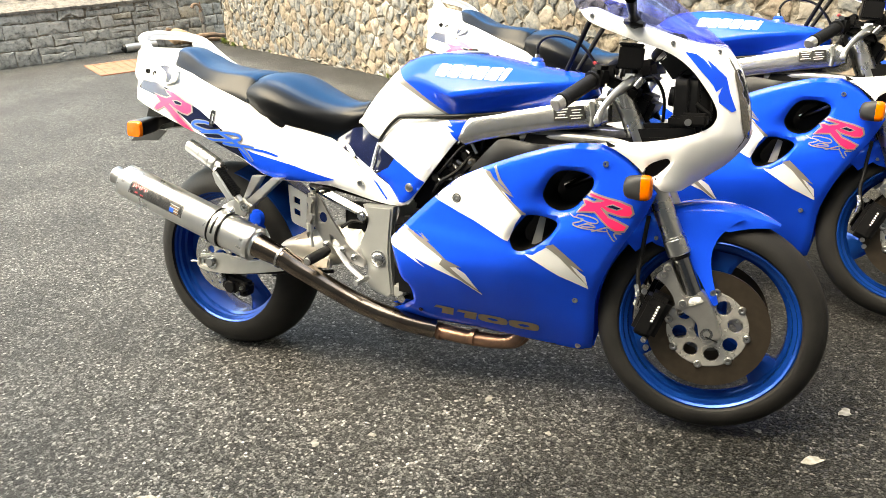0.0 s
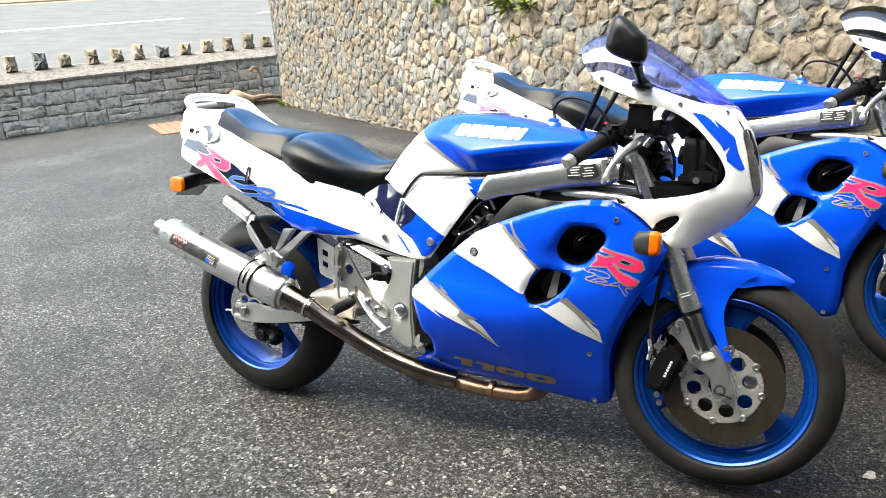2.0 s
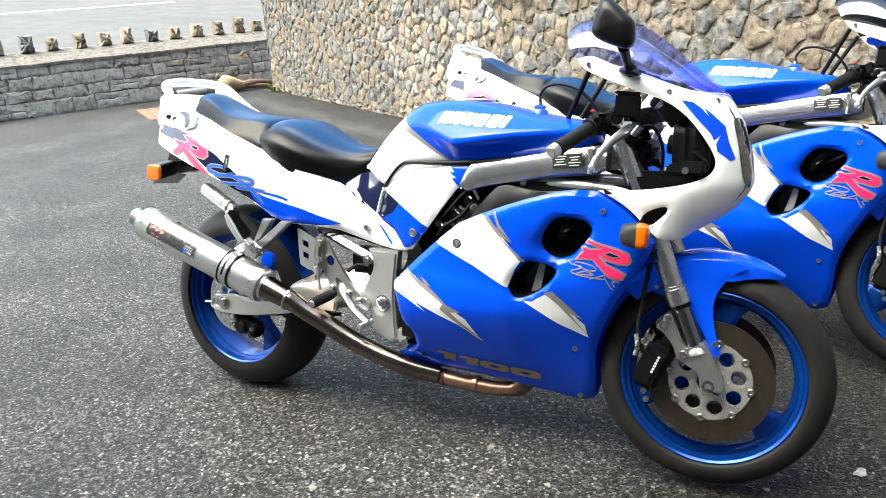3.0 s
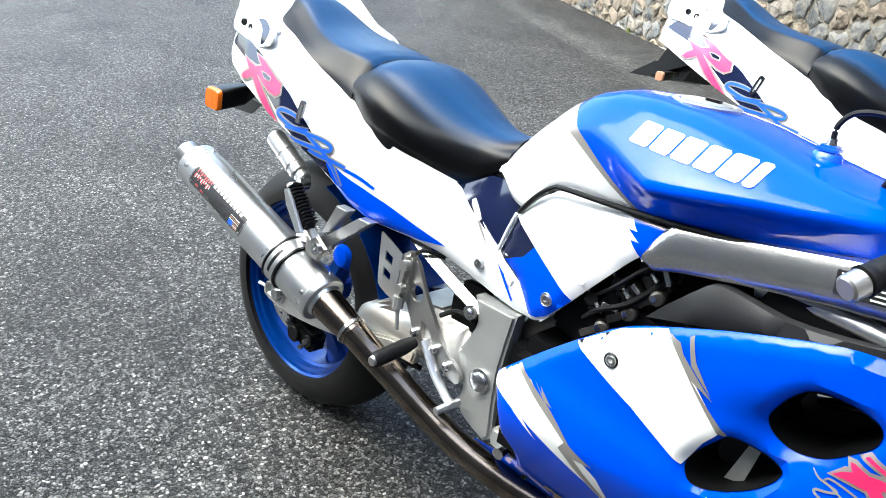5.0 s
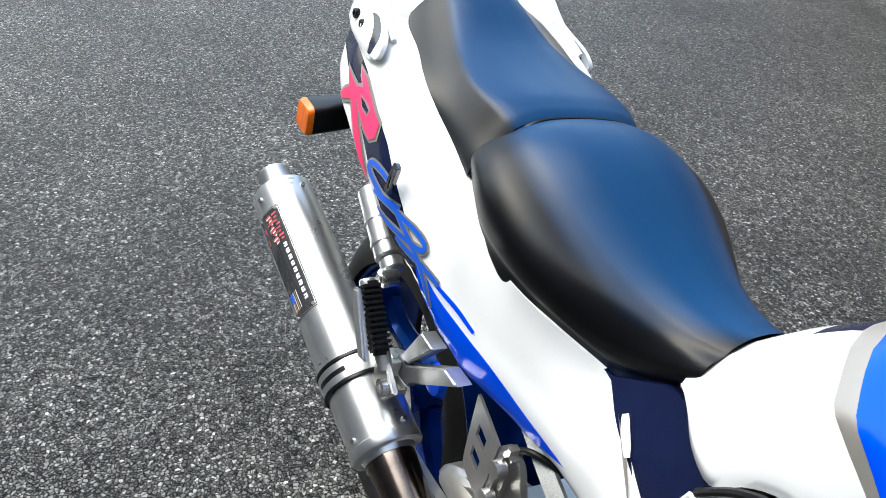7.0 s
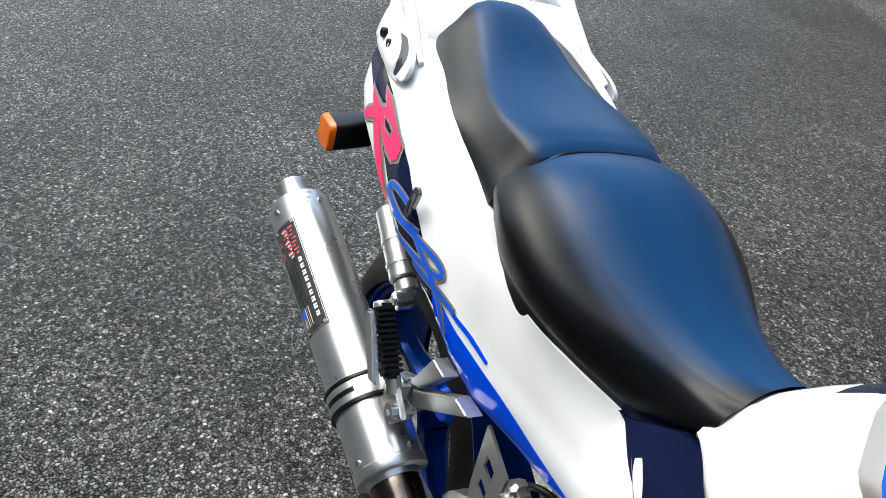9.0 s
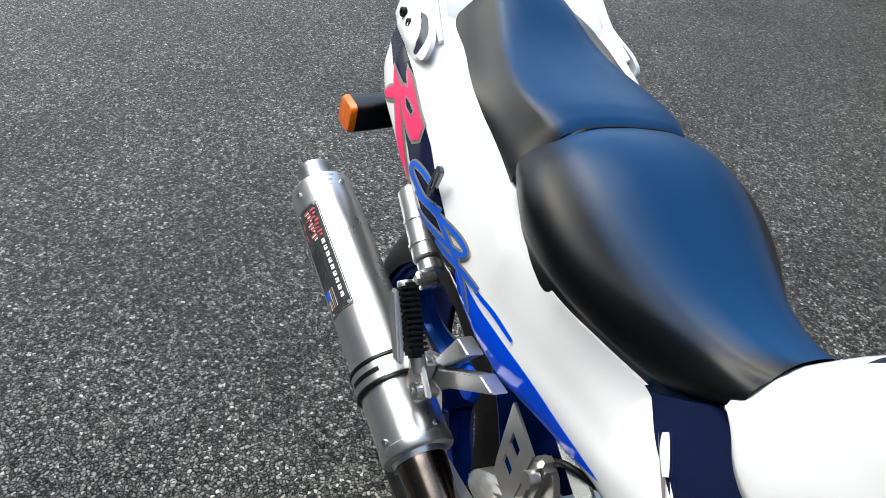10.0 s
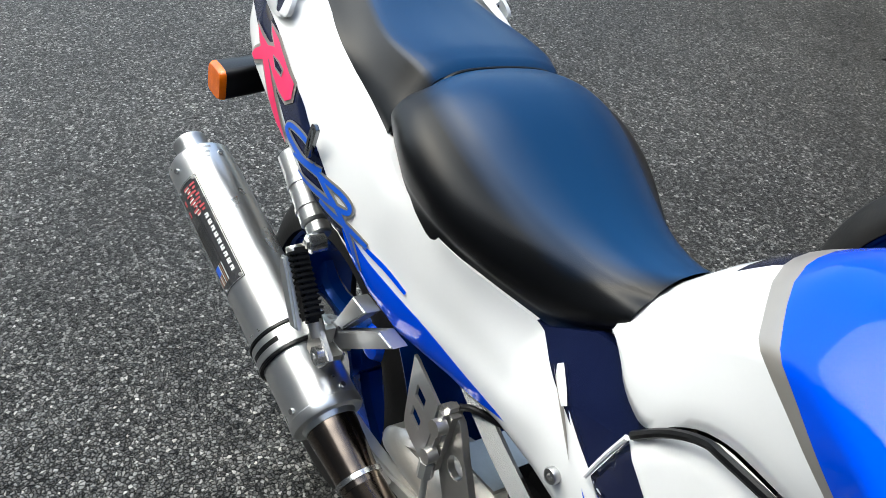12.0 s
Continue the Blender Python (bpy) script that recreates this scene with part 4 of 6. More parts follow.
def tail_ring(u):
    b, t, s = (lerp(u, TLU, a) for a in (TLB, TLT, TLS))
    h = t - b
    k = min(1, max(0, (u - 0.1) / 0.12))
    tw = s * (0.76 + 0.15 * k) if u < 0.22 else lerp(u, *TLW)
    rows = [(1.0 - 0.1 * k, 0, 0), (1.0 - 0.03 * k, 0.1, 0), (0.98 + 0.02 * k, 0.3, 0), (0.95 + 0.035 * k, 0.48, 0.1), (0.91 + 0.07 * k, 0.66, 0.3), (0.86 + 0.1 * k, 0.86, 0.72), (0.76 + 0.15 * k, 1.0, 1.0)]
    lean = min(1, max(0, (u - 0.22) / 0.08))
    half = curve([(s * f + (tw - s * f) * g * lean, b + h * v) for f, v, g in rows], False, 4)
    half += [(half[-1][0] * 0.9, b + h), (half[-1][0] * 0.6, b + h - 0.006), (0, b + h - 0.01)]
    half = [Vector((u, y, z)) for y, z in half]
    return [Vector((p.x, -p.y, p.z)) for p in half] + [p for p in reversed(half[:-1])]


tlb = loft([tail_ring(u) for u in np.linspace(-.262, .65, 114)])
bmesh.ops.holes_fill(tlb, edges=[e for e in tlb.edges if e.is_boundary and all(abs(v.co.x + .262) < 1e-4 for v in e.verts)], sides=0)
tail_tree = BVHTree.FromBMesh(tlb)
NAVY_CUT = (Vector((.428, 0, .699)), Vector((.556, 0, .622)))
cut_no = Vector((NAVY_CUT[0].z - NAVY_CUT[1].z, 0, NAVY_CUT[1].x - NAVY_CUT[0].x)).normalized()
bmesh.ops.bisect_plane(tlb, geom=tlb.verts[:] + tlb.edges[:] + tlb.faces[:], plane_co=NAVY_CUT[0], plane_no=cut_no)
for f in tlb.faces:
    c = f.calc_center_median()
    f.material_index = 1 if c.x > 0.4 and (c - NAVY_CUT[0]).dot(cut_no) > 0 else 0
bmesh.ops.solidify(tlb, geom=tlb.faces[:], thickness=0.003)
part("tail_cowl", tlb, [WHITE, NAVY], tail, "white tail cowl with a navy front end", 50)


def tdecal(name, loop, mat, label="", off=0.0012):
    return decal(name, loop, tail_tree, mat, tail, label, off)


tdecal("navy_stripe", [(-.243, .838), (-.205, .866), (-.15, .852), (-.092, .832), (.025, .775), (.085, .735), (.131, .702), (.19, .655), (.24, .628), (.205, .622), (.12, .665), (.025, .715), (-.117, .808)], NAVY, "navy painted stripe")
tdecal("blue_sweep", curve([(.15, .682, 1), (.2, .66), (.26, .643), (.318, .627), (.371, .609), (.445, .588, 1), (.377, .581), (.298, .583), (.251, .59), (.211, .606), (.176, .638)], n=4), BLUE, "blue painted sweep", 0.002)
slashed_mark((([(-.147, .819), (-.122, .796), (-.1, .778), (-.068, .75), (-.031, .724), (.007, .712), (-.005, .722), (-.038, .748), (-.068, .773), (-.089, .789), (-.102, .806), (-.126, .811)], ()),
              ([(-.148, .777), (-.14, .787), (-.117, .8), (-.094, .808), (-.086, .793), (-.117, .78), (-.136, .773)], ()),
              ([(-.107, .831), (-.078, .823), (-.056, .812), (-.026, .796), (-.007, .789), (-.003, .77), (-.016, .762), (-.039, .767), (-.066, .78), (-.085, .79), (-.108, .8), (-.094, .808), (-.081, .811), (-.099, .824)], ([(-.074, .8), (-.058, .798), (-.043, .793), (-.043, .788), (-.061, .791)],))), tail_tree, tail)
for q, k in (([(.073, .735), (.048, .741), (.015, .742), (.004, .734), (.019, .725), (.055, .716), (.082, .717), (.1, .72)], .0125), ([(.034, .712), (.083, .713), (.135, .711), (.162, .704), (.162, .694), (.133, .691), (.08, .692), (.052, .696)], .0115),
             ([(.081, .72), (.141, .691), (.173, .668), (.2, .633)], .013), ([(.207, .672), (.17, .677), (.136, .679), (.109, .684)], .0125)):
    tdecal("silver_border", ribbon(q, k * 0.58 + 0.0062), SILVER, "silver border of the script", 0.0026)
    tdecal("blue_script", ribbon(q, k * 0.58), DECALBLUE, "blue brush script", 0.0036)
tdecal("blue_sliver", ribbon([(.2, .669), (.24, .662), (.278, .65)], 0.007), BLUE, "", 0.002)
tdecal("silver_streak", [(.466, .683), (.482, .67), (.536, .614), (.519, .637), (.499, .66)], SILVER, "silver-grey streak", 0.0024)
tdecal("white_streak", ribbon([(.473, .688), (.481, .68), (.492, .669), (.502, .658)], 0.011), WHITE, "", 0.0026)
tdecal("white_streak", [(.508, .659), (.536, .64), (.562, .624), (.605, .585), (.6, .57), (.561, .602), (.536, .628)], WHITE, "", 0.0026)
tdecal("navy_streak", [(.561, .603), (.582, .587), (.61, .548), (.608, .543), (.571, .591)], BLUE, "", 0.003)
bolt((.525, -0.108, .584), 0.0095, tail, deep=0.004)
for p in ((-.185, .886), (-.156, .879)):
    bolt((p[0], -0.1735, p[1]), 0.0075, tail, BLACK, deep=0.003)
hk = shell(curve([(.07, .735), (.076, .729), (.083, .733), (.095, .768), (.094, .775), (.087, .778), (.08, .772)], n=3), lambda u, w: -0.203, 0.005, (curve([(.076, .74), (.079, .738), (.082, .741), (.089, .766), (.087, .769), (.084, .767)], n=2),), 0)
part("strap_hook", hk, CHROMEDARK, tail, "small oval metal strap hook")
half_rail = [(-.07, .16, .884), (-.13, .152, .91), (-.19, .148, .946), (-.236, .134, .982), (-.252, .07, .996)]
rail = sweep([(x, -y, z) for x, y, z in half_rail] + [(-.257, 0, .998)] + half_rail[::-1], [.004, .008, .011, .014, .014, .014, .014, .014, .011, .008, .004], 14, flat=1.0)
part("grab_rail", rail, WHITE, tail, "white moulded grab rail")
for s in (1, -1):
    GUS = curve([(-.25, .86, 1), (-.268, .885), (-.27, .92), (-.26, .98), (-.246, .993), (-.228, .978), (-.2, .956), (-.16, .931), (-.12, .908), (-.075, .89), (-.06, .87), (-.08, .852), (-.13, .846), (-.2, .858)], n=4)
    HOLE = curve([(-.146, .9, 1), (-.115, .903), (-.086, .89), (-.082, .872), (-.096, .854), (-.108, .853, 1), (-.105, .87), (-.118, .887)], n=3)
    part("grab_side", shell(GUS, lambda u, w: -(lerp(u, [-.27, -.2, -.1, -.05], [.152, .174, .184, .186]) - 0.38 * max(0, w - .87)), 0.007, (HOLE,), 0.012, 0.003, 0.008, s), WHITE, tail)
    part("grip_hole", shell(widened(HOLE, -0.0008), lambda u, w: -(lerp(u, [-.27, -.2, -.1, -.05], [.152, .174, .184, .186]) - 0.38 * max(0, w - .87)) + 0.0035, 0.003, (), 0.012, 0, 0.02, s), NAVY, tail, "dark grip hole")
part("rear_deck", plate(curve([(-.255, .86, 1), (-.264, .9), (-.263, .935), (-.25, .952), (-.2, .957), (-.16, .94), (-.12, .905), (-.1, .86, 1)], n=4), -0.142, 0.142, (), 0.008), WHITE, tail)
part("tail_light", block((-.268, 0, .855), (0.03, 0.2, 0.05), 0.012), REDLENS, tail)
part("under_tray", merge(plate([(-.3, .70), (-.17, .76), (.0, .71), (.12, .66), (.2, .61), (.3, .59), (.3, .62), (.1, .72), (-.2, .80), (-.26, .79)], -0.1, 0.1), plate([(-.385, .69), (-.31, .742), (-.18, .76), (-.2, .71), (-.25, .70)], -0.07, 0.07)), BLACK, tail, "black plastic under-tray")
part("plate_bracket", plate([(-.36, .66), (-.24, .668), (-.2, .70), (-.3, .705)], -0.1, -0.096), GREYPLASTIC, tail)
for s in (-1, 1):
    ind = new("rear_indicator")
    ind.parent = bike
    rings = []
    for y, cx, cz, a, b in ((.09, -.2, .737, .012, .012), (.125, -.201, .732, .013, .013), (.145, -.203, .727, .022, .019), (.158, -.204, .724, .027, .023), (.217, -.208, .713, .029, .024)):
        rings.append([Vector((cx + a * math.copysign(abs(math.cos(t)) ** 0.4, math.cos(t)), y * s, cz + b * math.copysign(abs(math.sin(t)) ** 0.4, math.sin(t)))) for t in (6.28318 * k / 24 for k in range(24))])
    part("housing", loft(rings, True, True), BLACK, ind, "black indicator housing")
    rings = []
    for y, cx, cz, a, b in ((.2172, -.208, .713, .0292, .0242), (.2225, -.2085, .712, .0286, .0236), (.2262, -.209, .711, .026, .021), (.227, -.209, .711, .01, .008)):
        rings.append([Vector((cx + a * math.copysign(abs(math.cos(t)) ** 0.4, math.cos(t)), y * s, cz + b * math.copysign(abs(math.sin(t)) ** 0.4, math.sin(t)))) for t in (6.28318 * k / 24 for k in range(24))])
    part("lens", loft(rings, True, True), AMBER, ind, "amber indicator lens")


def seat(name, us, tops, edges, widths, crease, blue_half, label, crisp, drop):
    """A padded seat: a crowned top, a shoulder line and a side wall down to the tail."""
    rings, top_blue = [], []
    for u in np.linspace(us[0], us[-1], 44):
        t, e, w, h, d, c = (sum(lerp(min(us[-1], max(us[0], u + k * min(0.012, u - us[0], us[-1] - u))), us, a) for k in (-2, -1, 0, 1, 2)) / 5 for a in (tops, edges, widths, crease, blue_half, drop))
        s = t - c
        pts = [(0, t), (h * 0.5, t - 0.15 * c), (h * 0.85, t - 0.6 * c), (h, s, 1) if crisp else (h, s), (h + (w - h) * 0.45, s - 0.3 * (s - e) - (0.004 if crisp else 0.0)), (h + (w - h) * 0.85, e + 0.33 * (s - e)), (w, e + 0.006), (w * 0.985, e - 0.012), (w * 0.93, e - 0.03)]
        if not crisp:
            pts[4:] = [(h + (w - h) * 0.62, s - 0.16 * (s - e)), (h + (w - h) * 0.97, e + 0.62 * (s - e)), (w, e + 0.42 * (s - e)), (w - 0.006, e + 0.16 * (s - e)), (w - 0.012, e), (w - 0.016, e - 0.03)]
        half = curve(pts, False, 4)
        rings.append([Vector((u, -y, z)) for y, z in reversed(half)] + [Vector((u, y, z)) for y, z in half[1:]])
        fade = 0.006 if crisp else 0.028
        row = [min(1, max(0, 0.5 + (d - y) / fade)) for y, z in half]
        top_blue.append(row[::-1] + row[1:])
    bm = loft(rings, False, False)
    ends = [[v for v in bm.verts if abs(v.co.x - r[0].x) < 1e-6] for r in (rings[0], rings[-1])]
    bmesh.ops.holes_fill(bm, edges=[e for e in bm.edges if e.is_boundary and any(all(v in g for v in e.verts) for g in ends)], sides=0)
    if not crisp:
        bmesh.ops.smooth_vert(bm, verts=bm.verts, factor=0.4, use_axis_x=False, use_axis_y=True, use_axis_z=True)
    bmesh.ops.recalc_face_normals(bm, faces=bm.faces)
    s = new(name)
    s.parent = bike
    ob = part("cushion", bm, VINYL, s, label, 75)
    at = ob.data.attributes.new("top_blue", "FLOAT", "POINT")
    at.data.foreach_set("value", [d for row in top_blue for d in row])
    return s


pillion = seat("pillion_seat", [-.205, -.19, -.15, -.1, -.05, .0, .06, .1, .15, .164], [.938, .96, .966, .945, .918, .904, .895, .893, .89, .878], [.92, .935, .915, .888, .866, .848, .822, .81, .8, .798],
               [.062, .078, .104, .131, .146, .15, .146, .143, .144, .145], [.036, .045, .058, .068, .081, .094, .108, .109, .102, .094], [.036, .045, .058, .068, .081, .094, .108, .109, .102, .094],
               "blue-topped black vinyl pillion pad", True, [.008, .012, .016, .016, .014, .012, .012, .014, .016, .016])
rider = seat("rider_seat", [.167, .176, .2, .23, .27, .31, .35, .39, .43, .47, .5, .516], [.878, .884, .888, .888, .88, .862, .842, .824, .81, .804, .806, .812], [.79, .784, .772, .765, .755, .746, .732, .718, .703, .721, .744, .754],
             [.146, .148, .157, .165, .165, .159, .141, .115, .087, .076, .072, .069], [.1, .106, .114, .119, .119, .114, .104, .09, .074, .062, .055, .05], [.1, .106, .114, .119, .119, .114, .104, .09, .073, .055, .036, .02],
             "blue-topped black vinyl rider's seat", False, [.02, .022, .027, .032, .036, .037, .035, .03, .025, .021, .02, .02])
half_line = [(.06, .874), (.09, .86), (.115, .838), (.141, .798)]
part("piping", sweep([(.167, -y, z) for y, z in reversed(half_line)] + [(.167, 0, .878)] + [(.167, y, z) for y, z in half_line], 0.003, 8), BLACK, rider, "black piping along the seat joint")

# ---- frame, swingarm, footrests ----
frame_ob = new("frame")
frame_ob.parent = bike
for s in (-1, 1):
    rings = []
    for u in np.linspace(.842, 1.226, 40):
        hi = lerp(u, [.842, .856, .872, .95, 1.05, 1.13, 1.2, 1.226], [.735, .77, .783, .797, .814, .828, .838, .822])
        lo = lerp(u, [.842, .86, .9, .98, 1.1, 1.2, 1.226], [.72, .709, .722, .738, .758, .768, .782])
        m, h = (hi + lo) / 2, (hi - lo) / 2
        rings.append([Vector((u, y * s, m + h * z)) for y, z in ((.098, .96), (.128, 1.0), (.135, .95), (.1385, .8), (.142, .3), (.1425, -.2), (.14, -.75), (.136, -.94), (.129, -1.0), (.098, -.96))])
    part("main_spar", loft(rings, True, True), SPAR, frame_ob, "brushed aluminium frame spar")
    part("weld_bead", sweep([(1.185, .142 * s, .83), (1.19, .144 * s, .80), (1.188, .142 * s, .772)], 0.006, 8), CASTALU, frame_ob)
    PV = curve([(.532, .524, 1), (.631, .524, 1), (.624, .46), (.62, .4), (.624, .33), (.63, .27, 1), (.614, .256, 1), (.58, .268), (.55, .284), (.541, .31), (.543, .344), (.52, .362), (.508, .38), (.514, .4), (.53, .427), (.548, .476)], n=3)
    part("pivot_plate", plate(PV, 0.075 * s, 0.112 * s, (), 0.006), GREYMETAL, frame_ob, "grey alloy frame pivot plate")
    part("rear_rail", sweep([(.35, .095 * s, .565), (.44, .1 * s, .53), (.52, .1 * s, .5), (.545, .1 * s, .488)], [.014, .014, .014, .017], 4, flat=1.0), SPAR, frame_ob)
part("pivot_nut", lathe([(0, -0.014), (0.012, -0.014), (0.018, -0.01), (0.018, -0.004), (0.024, -0.003), (0.024, 0.004)], 24, (.585, -0.113, .372)), STEEL, frame_ob)
part("rail_bolt", lathe([(0, -0.008), (0.006, -0.008), (0.008, -0.003), (0.014, -0.003), (0.014, 0.004)], 20, (.535, -0.118, .492)), STEEL, frame_ob)
part("data_plate", block((1.135, -0.15, .80), (0.075, 0.003, 0.032), 0.001, (0, -6, 0)), LABELBLACK, frame_ob, "black data plate with small lines of text")
for k in range(4):
    for j in range(2):
        part("text_bar", block((1.117 + 0.036 * j, -0.152, .81 - 0.0065 * k), (0.03 - 0.006 * ((k + j) % 3), 0.0015, 0.0022), 0, (0, -6, 0)), LABELWHITE, frame_ob)

arm = new("swingarm")
arm.parent = bike
for s in (-1, 1):
    SA = curve([(-.072, .278, 1), (-.072, .314, 1), (.04, .318), (.15, .316), (.25, .325), (.34, .35), (.42, .36), (.42, .325, 1), (.34, .318), (.25, .302), (.12, .29), (.02, .28)], n=3)
    part("arm_beam", plate(SA, 0.1 * s, 0.125 * s, (), 0.005), ARMALU, arm, "silver alloy swingarm beam")
    UC = curve([(.2, .318, 1), (.235, .372), (.275, .4), (.34, .425), (.42, .445), (.52, .45, 1), (.54, .37, 1), (.46, .34), (.35, .315)], n=3)
    part("arm_casting", shell(UC, lambda u, w: -0.105 - 0.02 * math.exp(-((w - 0.38) / 0.04) ** 2), 0.05, (), 0.012, 0.02, 0.03, -s), ARMALU, arm, "cast alloy swingarm brace")
    part("adjuster", plate([(-.062, .282), (-.062, .308), (.02, .312), (.02, .28)], 0.125 * s, 0.131 * s, [[(-.05, .288), (-.05, .302), (-.025, .302), (-.025, .288)]]), ALU, arm)
part("axle_plate", plate(curve([(-.071, .301), (-.068, .274), (.003, .264), (.101, .272), (.25, .298), (.29, .31, 1), (.3, .333, 1), (.25, .33), (.103, .317), (.03, .331), (-.05, .315)], n=3), -0.137, -0.126, [[(-.062, .284), (-.062, .304), (-.036, .306), (-.036, .282)]], 0.003), ARMALU, arm, "bright swingarm end with a slotted adjuster")
part("axle_washer", lathe([(0.0, -0.006), (0.013, -0.006), (0.014, -0.004), (0.0215, -0.004), (0.0225, 0.002)], 24, (-.01, -.137, .297)), STEEL, arm)
part("adjuster_bolt", rod((-.1, -.13, .29), (-.068, -.13, .292), 0.005, seg=8), STEEL, arm)
part("cross_brace", merge(block((.4, 0, .42), (0.12, 0.2, 0.05), 0.015, (0, -10, 0)), block((.3, -.105, .385), (0.12, 0.02, 0.04), 0.008, (0, -30, 0))), CASTALU, arm)
part("hugger", (lambda b: (bmesh.ops.solidify(b, geom=b.faces[:], thickness=0.003), b)[1])(loft([[RA + Vector((math.cos(a) * 0.318, y, math.sin(a) * 0.318 - 0.0 - abs(y) * 0.25)) for y in (-.1, -.08, -.04, 0, .04, .08, .1)] for a in (radians(12 + 4 * k) for k in range(17))])), WHEELBLUE, arm, "blue enamelled rear hugger")
part("blue_guard", lathe([(0.0, -0.05), (0.022, -0.045), (0.037, -0.02), (0.039, 0.01), (0.03, 0.03), (0, 0.04)], 28, (.14, -.055, .445)), BLUE, arm)
cal = new("rear_caliper")
cal.parent = bike
part("caliper_body", merge(block((.06, -.1, .222), (0.1, 0.05, 0.05), 0.01, (0, 12, 0)), rod((.05, -.1, .222), (.05, -.135, .222), 0.02, seg=16, bevel=0.003), block((.02, -.105, .25), (0.03, 0.03, 0.05), 0.008, (0, -20, 0)), rod((.1, -.11, .225), (.1, -.13, .225), 0.014, seg=16, bevel=0.002)), DULLBLACK, cal, "black rear brake caliper")
for p in ((.03, .245), (.085, .205), (.1, .225)):
    bolt((p[0], -.134, p[1]), 0.006, cal)
part("torque_rod", sweep([(.09, -.11, .27), (.25, -.1, .288), (.42, -.095, .31)], 0.006, 8), DULLBLACK, cal)

rest = new("rider_footrest")
rest.parent = bike
part("bracket", plate(curve([(.365, .545, 1), (.395, .54), (.42, .5), (.46, .445), (.5, .40), (.545, .37), (.54, .345), (.49, .36), (.45, .37), (.425, .38), (.4, .42), (.372, .47)], n=3), -0.128, -0.118,
     [circle(.408, .478, .016), curve([(.43, .43), (.45, .42), (.465, .40), (.44, .395)], n=2)], 0.002), CASTALU, rest, "cast alloy footrest hanger")
part("heel_guard", plate(curve([(.296, .565, 1), (.303, .565), (.361, .541, 1), (.357, .45), (.35, .443), (.312, .455), (.303, .475)], n=2), -0.137, -0.133,
     [[(.315, .535), (.337, .527), (.337, .509), (.315, .516)], [(.315, .5), (.337, .492), (.337, .475), (.315, .482)]]), ALU, rest, "slotted alloy heel guard")
part("master_cylinder", merge(block((.375, -.13, .5), (0.025, 0.03, 0.11), 0.008, (0, 4, 0)), rod((.383, -.14, .53), (.383, -.155, .53), 0.011, seg=12), rod((.38, -.14, .48), (.38, -.155, .48), 0.01, seg=12)), CASTALU, rest)
part("push_rod", merge(rod((.372, -.14, .45), (.38, -.14, .39), 0.0045), rod((.372, -.14, .46), (.373, -.14, .435), 0.011, seg=8)), GREYMETAL, rest)
part("hose", sweep([(.38, -.12, .55), (.4, -.115, .562), (.43, -.09, .555)], 0.0045, 10), GRIP, rest)
pg = sweep([(.43, -.14, .385), (.432, -.17, .383), (.435, -.236, .378), (.435, -.244, .377)], [.012, .0155, .015, .012], 14)
part("peg_rubber", pg, GRIP, rest, "ribbed rubber footrest")
part("peg_tip", rod((.435, -.242, .377), (.436, -.252, .376), 0.012, 0.009, 12), CASTALU, rest)
part("brake_pedal", merge(sweep([(.455, -.135, .4), (.5, -.145, .355), (.545, -.15, .325), (.56, -.15, .32)], 0.011, 10, flat=0.5), rod((.558, -.13, .318), (.552, -.185, .312), 0.008, seg=12)), ALU, rest, "alloy brake pedal")
for p in ((.478, .39), (.515, .372), (.42, .40)):
    part("hanger_bolt", lathe([(0, -0.009), (0.005, -0.01), (0.0095, -0.006), (0.0095, 0.002)], 14, (p[0], -.129, p[1])), STEEL, rest)
# black filler block put in for the shade round the linkage
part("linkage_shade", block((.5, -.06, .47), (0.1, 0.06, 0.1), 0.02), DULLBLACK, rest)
part("brake_switch", sweep([(.46, -.11, .45), (.49, -.1, .47), (.53, -.1, .47)], 0.005, 8), GRIP, rest)

hang = new("pillion_footrest")
hang.parent = bike
part("hanger", merge(plate([(.198, .592), (.234, .592), (.186, .53), (.16, .52)], -0.178, -0.154, (), 0.002), plate([(.267, .589), (.302, .59), (.192, .5), (.172, .516)], -0.177, -0.153, (), 0.002),
                     plate([(.118, .5), (.158, .523), (.196, .513), (.186, .488), (.138, .48)], -0.172, -0.156, (), 0.003)), ALU, hang, "silver alloy pillion hanger")
part("silencer_strap_arm", plate([(.135, .495), (.155, .515), (.118, .512), (.085, .492), (.095, .47)], -0.185, -0.172, (), 0.003), ALU, hang)
part("clevis", merge(plate([(.152, .521), (.178, .529), (.216, .507), (.19, .473), (.152, .479)], -0.208, -0.199, (), 0.002), plate([(.15, .512), (.166, .516), (.162, .486), (.152, .486)], -0.199, -0.173, (), 0.002), plate([(.16, .488), (.19, .488), (.188, .478), (.158, .48)], -0.1985, -0.1725, (), 0.001)), CASTALU, hang)
part("peg_back", plate([(.098, .6), (.112, .606), (.128, .588), (.172, .53), (.152, .522), (.11, .57)], -0.236, -0.227, (), 0.003), ALU, hang)
pg = Vector((-.085, -.01, .095)).normalized()
base = Vector((.178, -.205, .517))
part("peg_bar", sweep([base, base + pg * 0.06, base + pg * 0.118, base + pg * 0.125], [.011, .013, .013, .009], 12, flat=0.8), CASTALU, hang)
pads = part("peg_rubber", block(base + pg * 0.07 + Vector((.004, -.002, .004)), (0.022, 0.022, 0.1), 0.004, (0, -42, 0)), GRIP, hang, "ribbed rubber pillion footrest")
